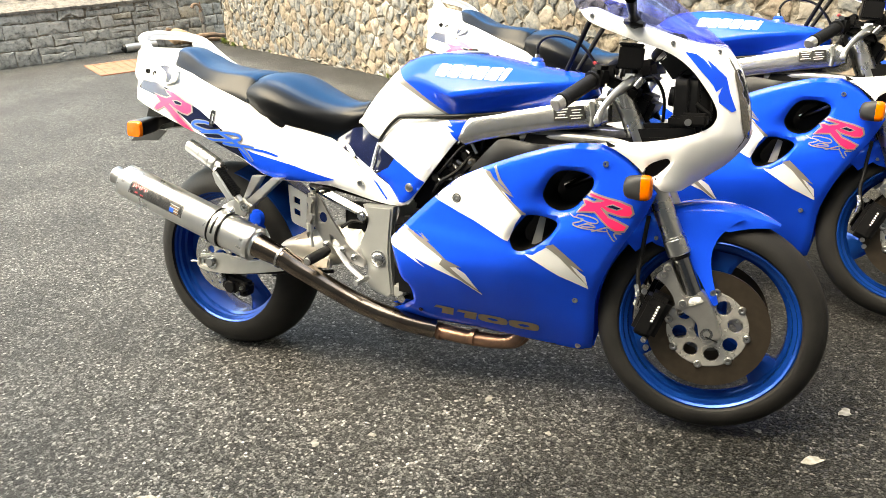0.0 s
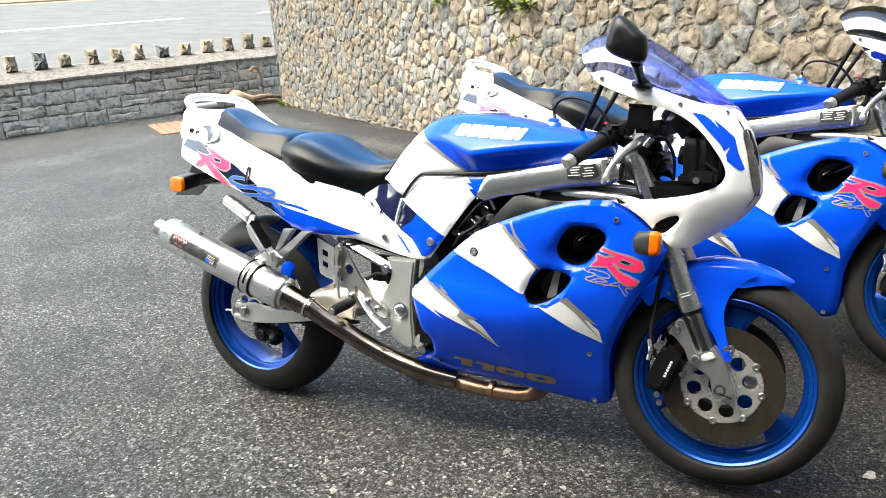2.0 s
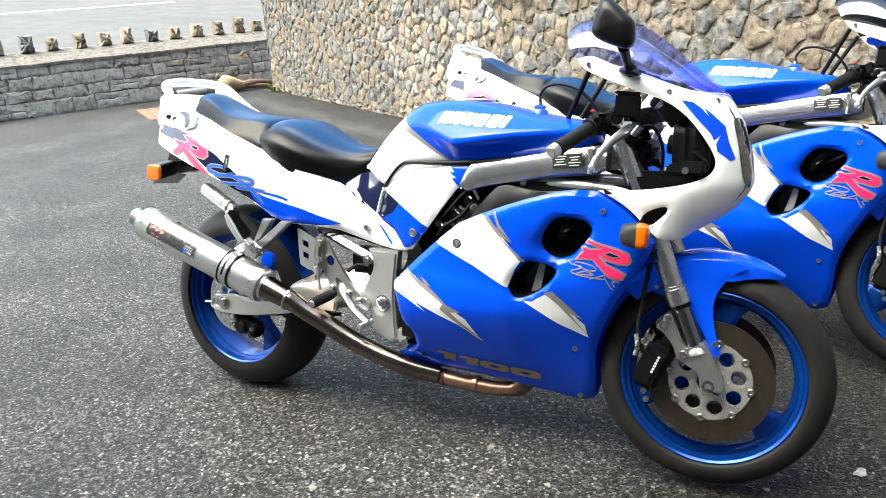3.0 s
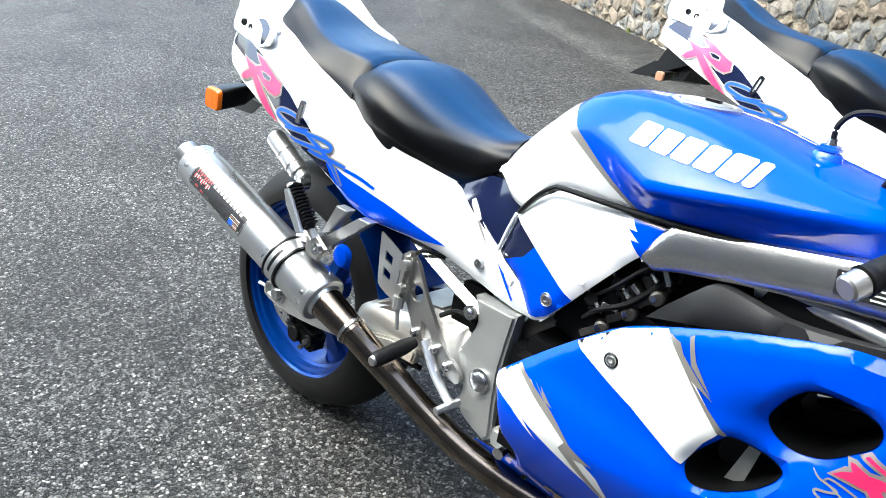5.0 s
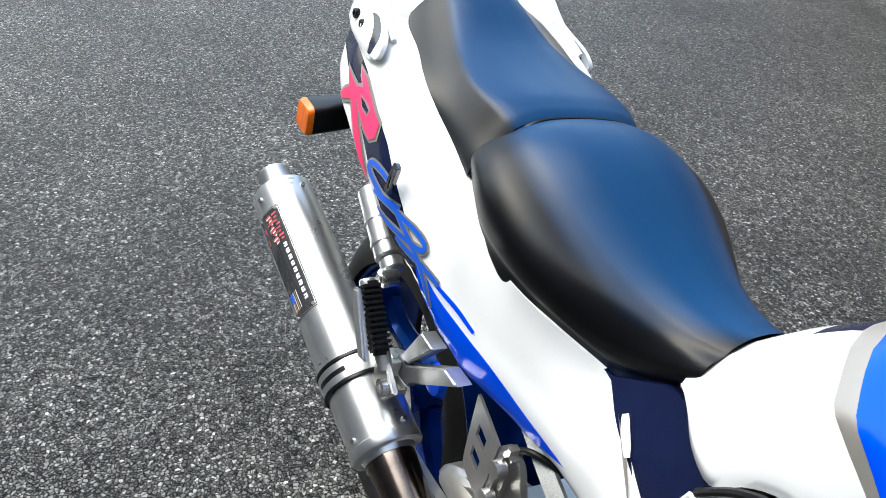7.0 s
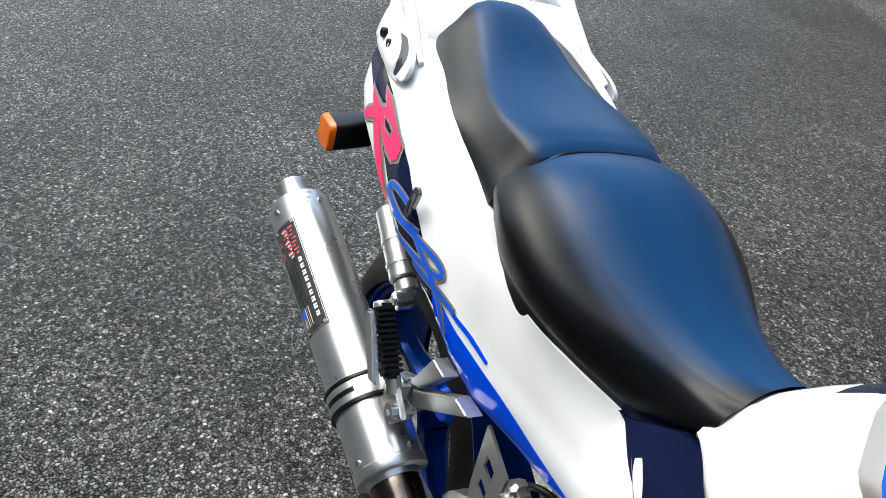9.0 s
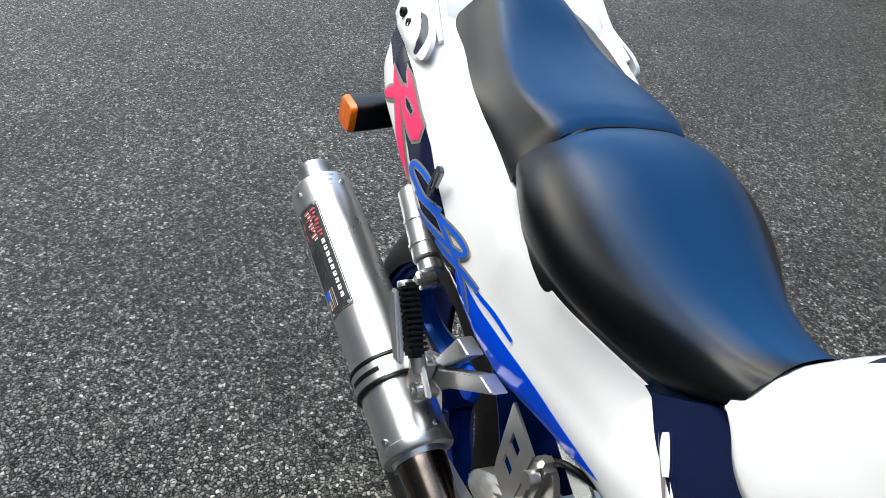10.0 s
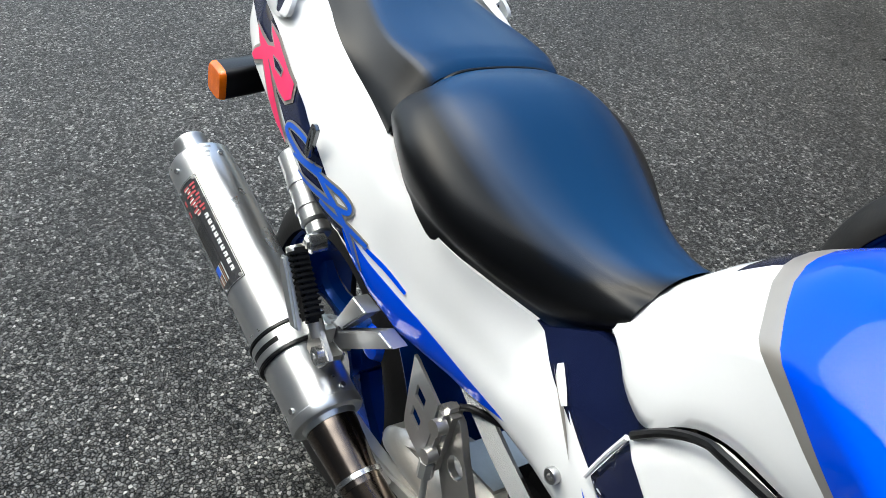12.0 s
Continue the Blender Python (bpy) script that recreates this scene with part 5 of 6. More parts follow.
for k in range(12):
    part("rib", block(base + pg * (0.03 + 0.0075 * k) + Vector((.006, -.004, .006)), (0.027, 0.026, 0.0045), 0.0015, (0, -42, 0)), GRIP, pads)
part("pivot_bolt", lathe([(0, -0.004), (0.004, -0.004), (0.005, -0.01), (0.0125, -0.01), (0.0125, 0.0)], 18, (.196, -.208, .503)), STEEL, hang)

# ---- silencer and pipes ----
ex_ob = new("exhaust")
ex_ob.parent = bike
E0, E1 = Vector((-.246, -.23, .553)), Vector((.208, -.189, .39))
ax = (E1 - E0).normalized()
part("can", (lambda b: (b.transform(Matrix.Translation(E0) @ ax.to_track_quat("Y", "Z").to_matrix().to_4x4()), b)[1])(
    lathe([(0.0, -0.003), (0.044, -0.003), (0.0478, -0.001), (0.051, 0.003), (0.051, 0.042), (0.0518, 0.0425), (0.0518, 0.044), (0.0522, 0.0445), (0.0522, 0.47), (0.0532, 0.471), (0.0532, 0.483), (0.0515, 0.4855), (0.04, 0.4865), (0.038, 0.494), (0.0, 0.494)], 64)), CANALU, ex_ob, "brushed silver round silencer can")
part("outlet", (lambda b: (b.transform(Matrix.Translation(E0) @ ax.to_track_quat("Y", "Z").to_matrix().to_4x4()), b)[1])(
    lathe([(0.0265, 0.0), (0.026, -0.036), (0.028, -0.041), (0.0285, -0.045), (0.027, -0.047), (0.0245, -0.044), (0.0235, -0.02), (0.0235, 0.05), (0, 0.05)], 40)), ALU, ex_ob, "polished tail outlet")
q = ax.to_track_quat("Y", "Z").to_matrix()
for k, t in ((0.2, 0.024), (0.45, 0.024), (0.2, 0.462), (0.45, 0.462)):
    for j in range(2):
        a = 6.28318 * (k + 0.5 * j) + 2.2
        o = q @ Vector((math.cos(a), 0, math.sin(a)))
        p = E0 + ax * t + o * (0.051 if t < 0.1 else 0.0522)
        part("rivet", rod(p - o * 0.002, p + o * 0.0035, 0.0048, 0.004, 12), BOLT, ex_ob)


def can_strip(t0, t1, a0, a1, r):
    """A thin strip bent round the can, from t0 to t1 along it and a0 to a1 degrees about it."""
    rings = [[E0 + ax * t + q @ Vector((math.cos(a) * r, 0, math.sin(a) * r)) for a in np.linspace(radians(a0), radians(a1), 14)] for t in np.linspace(t0, t1, 4)]
    b = loft(rings)
    b.normal_update()
    o = E0 + ax * (t0 + t1) / 2
    f = b.faces[:][len(b.faces) // 2]
    if (f.calc_center_median() - o).dot(f.normal) < 0:
        bmesh.ops.reverse_faces(b, faces=b.faces)
    return b


A = math.degrees(math.atan2(Vector((0, -0.97, 0.05)).dot(q @ Vector((0, 0, 1))), Vector((0, -0.97, 0.05)).dot(q @ Vector((1, 0, 0))))) - 24
FLIP = -1 if (q @ Vector((math.cos(radians(A + 24 + 20)), 0, math.sin(radians(A + 24 + 20))))).z < (q @ Vector((math.cos(radians(A + 24 - 20)), 0, math.sin(radians(A + 24 - 20))))).z else 1
lab = lambda a0, a1: (A + 24 + FLIP * (a0 - 24), A + 24 + FLIP * (a1 - 24))
BADGE = part("badge", can_strip(0.052, 0.252, *lab(14, 72), 0.0527), BADGEPLATE, ex_ob, "black riveted maker's badge with red and white blocks")
for k in range(8):
    t = 0.062 + 0.0072 * k
    part("red_mark", can_strip(t, t + 0.003, *lab(37 + 5 * (k % 2), 49 + 3 * (k % 3)), 0.0531), LABELRED, BADGE)
    part("red_mark", can_strip(t + 0.0008, t + 0.0045, *lab(53 + 3 * (k % 2), 64 - 2 * (k % 3)), 0.0531), LABELRED, BADGE)
    part("white_mark", can_strip(t + 0.0036, t + 0.0056, *lab(38 + 4 * (k % 3), 50), 0.0532), LABELWHITE, BADGE)
part("red_mark", can_strip(0.076, 0.086, *lab(23, 28), 0.0531), LABELRED, BADGE)
part("red_mark", can_strip(0.096, 0.107, *lab(21, 26), 0.0531), LABELRED, BADGE)
for k in range(9):
    part("white_mark", can_strip(0.124 + 0.0125 * k, 0.1325 + 0.0125 * k, *lab(55, 62), 0.0531), LABELWHITE, BADGE)
    part("badge_slit", can_strip(0.127 + 0.0125 * k, 0.1285 + 0.0125 * k, *lab(55 + 3 * (k % 2), 59 + 3 * (k % 2)), 0.0533), BADGEPLATE, BADGE)
for t0, t1, a0, a1 in ((0.0545, 0.2495, 15.5, 16.5), (0.0545, 0.2495, 69.5, 70.5), (0.0535, 0.0545, 15.5, 70.5), (0.2495, 0.2505, 15.5, 70.5)):
    part("badge_border", can_strip(t0, t1, *lab(a0, a1), 0.053), ALU, BADGE)
for k in range(7):
    part("text_bar", can_strip(0.128, 0.2 - 0.006 * (k % 3), *lab(19 + 4.2 * k, 20.3 + 4.2 * k), 0.0531), GREYPLASTIC, BADGE)
part("blue_mark", can_strip(0.207, 0.222, *lab(19, 33), 0.0533), DECALBLUE, BADGE)
for k in range(6):
    part("stripe", can_strip(0.207 if k > 2 else 0.2225, 0.239, *lab(19 + 4.5 * k if k < 3 else 20 + 4.5 * k, 21.5 + 4.5 * k), 0.0532), LABELWHITE if k % 2 else PALELENS, BADGE)
for t in (0.057, 0.246):
    for g in (20, 66):
        a = radians(lab(g, g)[0])
        o = q @ Vector((math.cos(a), 0, math.sin(a)))
        part("badge_rivet", rod(E0 + ax * t + o * 0.0525, E0 + ax * t + o * 0.0547, 0.0028, seg=10), BOLT, BADGE)
for t0, t1, a0, a1 in ((0.008, 0.012, 78, 118), (0.018, 0.0225, 72, 112), (0.028, 0.031, 80, 108)):
    part("stamp_bar", can_strip(t0, t1, *lab(a0, a1), 0.0513), GREYMETAL, ex_ob)
band = lambda t0, t1, r: (lambda b: (b.transform(Matrix.Translation(E0) @ q.to_4x4()), b)[1])(lathe([(0.0515, t0), (r - 0.0008, t0), (r, t0 + 0.0008), (r, t1 - 0.0008), (r - 0.0008, t1), (0.0515, t1)], 56))
part("clamp_rubber", band(0.344, 0.3495, 0.0575), BLACK, ex_ob)
part("clamp_rubber", band(0.379, 0.3845, 0.0575), BLACK, ex_ob)
part("clamp", band(0.35, 0.3785, 0.056), ALU, ex_ob, "slotted alloy silencer strap")
part("clamp_slot", can_strip(0.3605, 0.368, *lab(15, 75), 0.0563), BLACK, ex_ob)
E2 = E1 + ax * 0.02
part("reducer", sweep([E1 + ax * 0.002, E2, E2 + ax * 0.06, E2 + ax * 0.085], [0.037, 0.036, 0.031, 0.029], 28), HEATED, ex_ob, "heat-tinted reducer cone")
part("joint_ring", rod(E2 + ax * 0.07, E2 + ax * 0.077, 0.034, seg=28), STEEL, ex_ob)
part("link_pipe", sweep([E2 + ax * 0.075, (.335, -.167, .332), (.39, -.152, .301), (.47, -.131, .257), (.57, -.109, .214), (.665, -.08, .184), (.74, -.053, .168)], [.029, .029, .0285, .028, .028, .029, .029], 24), HEATED, ex_ob, "heat-tinted link pipe")
for y, z in ((-.045, .163), (-.005, .15)):
    part("header", sweep([(.72, y, z), (.82, y, z - .008), (.93, y + .02, z - .012), (.975, y + .03, z + .005), (1.0, y + .04, z + .06)], .021, 16), COPPER, ex_ob, "browned exhaust header")
for x in (.745, .85):
    part("header_joint", rod((x, -.045, .159), (x + .012, -.045, .158), .025, seg=20), COPPER, ex_ob)

# ---- damper canister, engine and stand ----
part("damper_canister", merge(rod((-.045, -.165, .668), (.06, -.168, .615), .021, seg=24, bevel=0.003), rod((-.0, -.1665, .6455), (.006, -.1667, .6425), .0222, seg=24), rod((.035, -.168, .628), (.04, -.168, .6255), .0222, seg=24), rod((.06, -.168, .615), (.078, -.168, .606), .017, seg=20, bevel=0.003)), ALU, bike, "silver damper reservoir canister")
part("canister_union", merge(rod((.085, -.165, .603), (.085, -.19, .6), .014, seg=18, bevel=0.002), rod((.085, -.19, .6), (.085, -.194, .6), .008, seg=6)), STEEL, bike)
engine = new("engine")
engine.parent = bike
part("crankcase", block((.78, 0, .38), (0.3, 0.26, 0.24), 0.03), DULLBLACK, engine, "black engine crankcase")
part("cylinder_block", block((.86, 0, .54), (0.24, 0.2, 0.2), 0.02, (0, 15, 0)), DULLBLACK, engine)
# two black filler blocks added so that the gaps beside the engine stay dark
part("battery_box", block((.44, 0, .595), (0.3, 0.12, 0.11), 0.012, (0, 10, 0)), DULLBLACK, engine, "black filler block added to keep the gap under the seat dark")
part("intake_duct", block((.76, 0, .6), (0.16, 0.15, 0.2), 0.02, (0, 15, 0)), DULLBLACK, engine)
part("airbox", block((.93, 0, .66), (0.3, 0.14, 0.14), 0.03), DULLBLACK, engine)
for k, (x, z) in enumerate(((.775, .598), (.815, .64), (.852, .682))):
    carb = new("carburettor")
    carb.parent = engine
    part("body", block((x, -.075, z), (0.05, 0.05, 0.045), 0.01, (0, 40, 0)), GRIME, carb, "grimy cast carburettor body")
    part("float_bowl", rod((x + .012, -.09, z - .02), (x + .02, -.118, z - .018), 0.014, 0.012, 16, 0.003), GRIME, carb)
    part("pump_arm", rod((x - .03, -.1, z + .03), (x + .012, -.112, z + .006), 0.004, seg=8), STEEL, carb)
    part("hose_stub", sweep([(x + .03, -.085, z + .01), (x + .042, -.1, z + .03), (x + .04, -.105, z + .055)], 0.006, 8), GRIP, carb)
    part("bracket", block((x - .006, -.106, z - .036), (0.034, 0.004, 0.012), 0.001, (0, -38, 0)), GRIME, carb)
    part("cap", rod((x - .018, -.085, z + .015), (x - .012, -.112, z + .02), 0.014, 0.012, 14, 0.002), DULLBLACK, carb)
    part("screw", rod((x + .014, -.115, z - .018), (x + .015, -.121, z - .018), 0.005, seg=8), STEEL, carb)
    part("lever", block((x + .02, -.105, z + .018), (0.03, 0.004, 0.008), 0.001, (0, 30 * k, 0)), STEEL, carb)
part("fuel_line", sweep([(.75, -.095, .575), (.785, -.118, .61), (.83, -.118, .64), (.87, -.1, .69)], .005, 8), GRIP, engine)
part("throttle_cable", sweep([(.76, -.1, .62), (.8, -.122, .655), (.84, -.12, .7), (.87, -.1, .72)], .0035, 8), GRIP, engine)
part("clutch_cover", lathe([(0, -0.02), (0.05, -0.018), (0.06, -0.008), (0.062, 0.01)], 28, (.72, -.15, .4)), DULLBLACK, engine)
part("sump_bolt", rod((.665, -.1, .27), (.668, -.13, .268), .012, seg=8), STEEL, engine)
part("bracket_lug", block((.655, -.105, .285), (0.04, 0.03, 0.04), 0.006), GREYMETAL, engine)
air = new("air_duct_cover")
air.parent = bike
AC = curve([(.875, .645, 1), (.9, .675), (.945, .722), (.962, .731), (.985, .732), (1.06, .722), (1.13, .728), (1.2, .738), (1.2, .715, 1), (1.1, .70), (.95, .665)], n=3)
part("cover", shell(AC, lambda u, w: -0.155, 0.02, (), 0.02, 0.008, 0.015), GREYPLASTIC, air, "grey plastic duct cover")
for s in (-1, 1):
    part("tube", sweep([(1.0, .1 * s, .735), (1.1, .11 * s, .742), (1.2, .12 * s, .738), (1.28, .11 * s, .728)], .013, 14), ALU, air)
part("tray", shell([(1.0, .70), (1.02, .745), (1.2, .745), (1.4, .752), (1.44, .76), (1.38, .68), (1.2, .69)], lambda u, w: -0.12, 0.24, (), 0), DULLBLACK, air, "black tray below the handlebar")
stand = part("side_stand", merge(sweep([(.6, .1, .26), (.5, .18, .14), (.42, .24, .048)], .013, 12), block((.42, .245, .047), (0.06, 0.04, 0.01), 0.004, (10, 0, 0))), DULLBLACK, bike, "black side stand")


# the steering is turned a little to the left
RAKE = Vector((-0.163, 0, 0.382)).normalized()
PIVOT = Vector((1.215, 0, 0.86))
TURN = Matrix.Translation((-0.012, 0, 0.004)) @ Matrix.Translation(PIVOT) @ Matrix.Rotation(radians(6), 4, RAKE) @ Matrix.Translation(-PIVOT)
for o in (front_wheel, fork, guard):
    o.matrix_basis = TURN @ o.matrix_basis


bike.matrix_basis = pose(0, 0, 0, -10, 0, 0)
other = copy_thing(bike, pose(0.509, 0.937, 0.006, -13, 0, -7.0))
for o in other.children_recursive:
    if o.name.startswith("windscreen"):
        o.material_slots[0].link = "OBJECT"
        o.material_slots[0].material = SCREENGREY
        o["label"] = "smoked grey windscreen"
for o in other.children:
    if o.name.startswith("rear_indicator"):
        s = -1 if min(q[1] for q in o.children[0].bound_box) < -0.1 else 1
        o.scale = (0.45, 0.55, 0.5)
        o.location = (-0.11, 0.06 * s, 0.355)
        for p in o.children:
            if p.name.startswith("lens"):
                p.material_slots[0].link = "OBJECT"
                p.material_slots[0].material = PALELENS
                p["label"] = "faded brown indicator lens"
gone = [p for o in other.children if o.name.startswith("tail_unit") for p in o.children if p.name.startswith("plate_bracket")]
gone += [p for o in other.children if o.name.startswith("mirror") for p in (*o.children_recursive, o)]
gone += [p for o in other.children if o.name.startswith("exhaust") for k in o.children if not k.name.startswith(("link_pipe", "header")) for p in (*k.children_recursive, k)]
for o in gone:
    bpy.data.objects.remove(o)
other["label"] = "second blue and white sports motorcycle with a smoked screen"

# ---- the place ----
C = Vector((-6.66, 7.41, 0))
ALONG = Vector((4.67, -2.742, 0)).normalized()
LOW = Vector((-0.969, -2.225, 0)).normalized()


def asphalt():
    m = bpy.data.materials.new("worn_asphalt")
    m.use_nodes = True
    nt = m.node_tree
    n, l = nt.nodes, nt.links
    b = n["Principled BSDF"]
    tc = n.new("ShaderNodeTexCoord")
    vor = n.new("ShaderNodeTexVoronoi")
    vor2 = n.new("ShaderNodeTexVoronoi")
    vor2.inputs["Scale"].default_value = 48
    big = n.new("ShaderNodeTexNoise")
    big.inputs["Scale"].default_value, big.inputs["Detail"].default_value = 1.5, 7
    fine = n.new("ShaderNodeTexNoise")
    fine.inputs["Scale"].default_value, fine.inputs["Detail"].default_value = 26, 5
    for t in (vor, vor2, big, fine):
        l.new(tc.outputs["Object"], t.inputs["Vector"])
    # each chip keeps one tone; dark binder and gap shade are coloured in
    bend = n.new("ShaderNodeTexNoise")
    bend.inputs["Scale"].default_value, bend.inputs["Detail"].default_value = 170, 2
    l.new(tc.outputs["Object"], bend.inputs["Vector"])
    push = n.new("ShaderNodeMix")
    push.data_type, push.blend_type = "RGBA", "LINEAR_LIGHT"
    push.inputs[0].default_value = 0.0035
    l.new(tc.outputs["Object"], push.inputs[6])
    l.new(bend.outputs["Color"], push.inputs[7])
    edge = n.new("ShaderNodeTexVoronoi")
    edge.feature = "DISTANCE_TO_EDGE"
    for t in (vor, edge):
        t.inputs["Scale"].default_value = 125
        l.new(push.outputs[2], t.inputs["Vector"])
    chips = n.new("ShaderNodeValToRGB")
    e = chips.color_ramp.elements
    e[0].position, e[0].color = 0.0, (0.01, 0.01, 0.0098, 1)
    e[1].position, e[1].color = 1.0, (0.36, 0.35, 0.325, 1)
    for p, g in ((0.3, 0.03), (0.55, 0.07), (0.8, 0.125), (0.94, 0.19)):
        e.new(p).color = (g, g * 0.99, g * 0.945, 1)
    sep = n.new("ShaderNodeSeparateColor")
    l.new(vor.outputs["Color"], sep.inputs[0])
    l.new(sep.outputs[0], chips.inputs[0])
    gap = n.new("ShaderNodeMapRange")
    gap.inputs[1].default_value, gap.inputs[2].default_value, gap.inputs[3].default_value, gap.inputs[4].default_value = 0.0, 0.16, 0.2, 1.05
    l.new(edge.outputs["Distance"], gap.inputs[0])
    mul = n.new("ShaderNodeMix")
    mul.data_type, mul.blend_type = "RGBA", "MULTIPLY"
    mul.inputs[0].default_value = 1
    l.new(chips.outputs[0], mul.inputs[6])
    l.new(gap.outputs[0], mul.inputs[7])
    clump = n.new("ShaderNodeMapRange")
    clump.inputs[1].default_value, clump.inputs[2].default_value, clump.inputs[3].default_value, clump.inputs[4].default_value = 0.32, 0.68, 0.7, 1.35
    l.new(fine.outputs[0], clump.inputs[0])
    mulc = n.new("ShaderNodeMix")
    mulc.data_type, mulc.blend_type = "RGBA", "MULTIPLY"
    mulc.inputs[0].default_value = 1
    l.new(mul.outputs[2], mulc.inputs[6])
    l.new(clump.outputs[0], mulc.inputs[7])
    stain = n.new("ShaderNodeMapRange")
    stain.inputs[1].default_value, stain.inputs[2].default_value, stain.inputs[3].default_value, stain.inputs[4].default_value = 0.3, 0.7, 0.6, 1.35
    l.new(big.outputs[0], stain.inputs[0])
    mul2 = n.new("ShaderNodeMix")
    mul2.data_type, mul2.blend_type = "RGBA", "MULTIPLY"
    mul2.inputs[0].default_value = 1
    l.new(mulc.outputs[2], mul2.inputs[6])
    l.new(stain.outputs[0], mul2.inputs[7])
    # damp and dusty bands that run along the foot of the tall wall
    rot = n.new("ShaderNodeVectorMath")
    rot.operation = "DOT_PRODUCT"
    l.new(tc.outputs["Object"], rot.inputs[0])
    rot.inputs[1].default_value = (ALONG.y, -ALONG.x, 0)
    wob = n.new("ShaderNodeTexNoise")
    wob.inputs["Scale"].default_value, wob.inputs["Detail"].default_value = 1.7, 4
    l.new(tc.outputs["Object"], wob.inputs["Vector"])
    far = n.new("ShaderNodeMath")
    far.operation = "MULTIPLY_ADD"
    l.new(wob.outputs[0], far.inputs[0])
    far.inputs[1].default_value = 0.35
    l.new(rot.outputs["Value"], far.inputs[2])
    span = n.new("ShaderNodeMapRange")
    d0 = C.x * ALONG.y - C.y * ALONG.x + 0.175
    span.inputs[1].default_value, span.inputs[2].default_value = d0, d0 + 3
    l.new(far.outputs[0], span.inputs[0])
    bands = n.new("ShaderNodeValToRGB")
    e = bands.color_ramp.elements
    e[0].position, e[0].color = 0.0, (0.5, 0.48, 0.46, 1)
    e[1].position, e[1].color = 1.0, (1, 1, 1, 1)
    for p, g in ((0.13, 0.6), (0.175, 1.15), (0.2, 1.15), (0.245, 0.6), (0.35, 0.75), (0.55, 0.82)):
        e.new(p).color = (g, g, g, 1)
    l.new(span.outputs[0], bands.inputs[0])
    mul3 = n.new("ShaderNodeMix")
    mul3.data_type, mul3.blend_type = "RGBA", "MULTIPLY"
    mul3.inputs[0].default_value = 1
    l.new(mul2.outputs[2], mul3.inputs[6])
    l.new(bands.outputs[0], mul3.inputs[7])
    # a large darker patch round one point of the yard, ragged at its rim
    off = n.new("ShaderNodeVectorMath")
    off.operation = "DISTANCE"
    l.new(tc.outputs["Object"], off.inputs[0])
    off.inputs[1].default_value = (2.5, 0.25, 0)
    ragged = n.new("ShaderNodeMath")
    ragged.operation = "MULTIPLY_ADD"
    l.new(big.outputs[0], ragged.inputs[0])
    ragged.inputs[1].default_value = 1.2
    l.new(off.outputs["Value"], ragged.inputs[2])
    dark_patch = n.new("ShaderNodeMapRange")
    dark_patch.inputs[1].default_value, dark_patch.inputs[2].default_value, dark_patch.inputs[3].default_value = 1.5, 2.7, 0.4
    l.new(ragged.outputs[0], dark_patch.inputs[0])
    mul4 = n.new("ShaderNodeMix")
    mul4.data_type, mul4.blend_type = "RGBA", "MULTIPLY"
    mul4.inputs[0].default_value = 1
    l.new(mul3.outputs[2], mul4.inputs[6])
    l.new(dark_patch.outputs[0], mul4.inputs[7])
    l.new(mul4.outputs[2], b.inputs["Base Color"])
    shine = n.new("ShaderNodeMath")
    shine.operation = "MULTIPLY"
    l.new(gap.outputs[0], shine.inputs[0])
    shine.inputs[1].default_value = 0.45
    l.new(shine.outputs[0], b.inputs["Specular IOR Level"])
    ro = n.new("ShaderNodeMapRange")
    ro.inputs[3].default_value, ro.inputs[4].default_value = 0.42, 0.8
    l.new(fine.outputs[0], ro.inputs[0])
    l.new(ro.outputs[0], b.inputs["Roughness"])
    hsum = n.new("ShaderNodeMath")
    hsum.operation = "MULTIPLY_ADD"
    l.new(sep.outputs[1], hsum.inputs[0])
    hsum.inputs[1].default_value = 0.7
    l.new(gap.outputs[0], hsum.inputs[2])
    bp = n.new("ShaderNodeBump")
    bp.inputs["Strength"].default_value, bp.inputs["Distance"].default_value = 1.0, 0.0045
    l.new(hsum.outputs[0], bp.inputs["Height"])
    l.new(bp.outputs[0], b.inputs["Normal"])
    return m


ASPHALT = asphalt()
ROAD = material("pale_road", (0.12, 0.12, 0.118), 0.9, spec=0.1, vary=0.2, scale=1.5, bump=0.001, bump_scale=80)
LINE = material("road_paint", (0.7, 0.7, 0.68), 0.7, spec=0.2, vary=0.15)
KERB = material("tan_kerb", (0.2, 0.15, 0.11), 0.9, spec=0.1, vary=0.15)


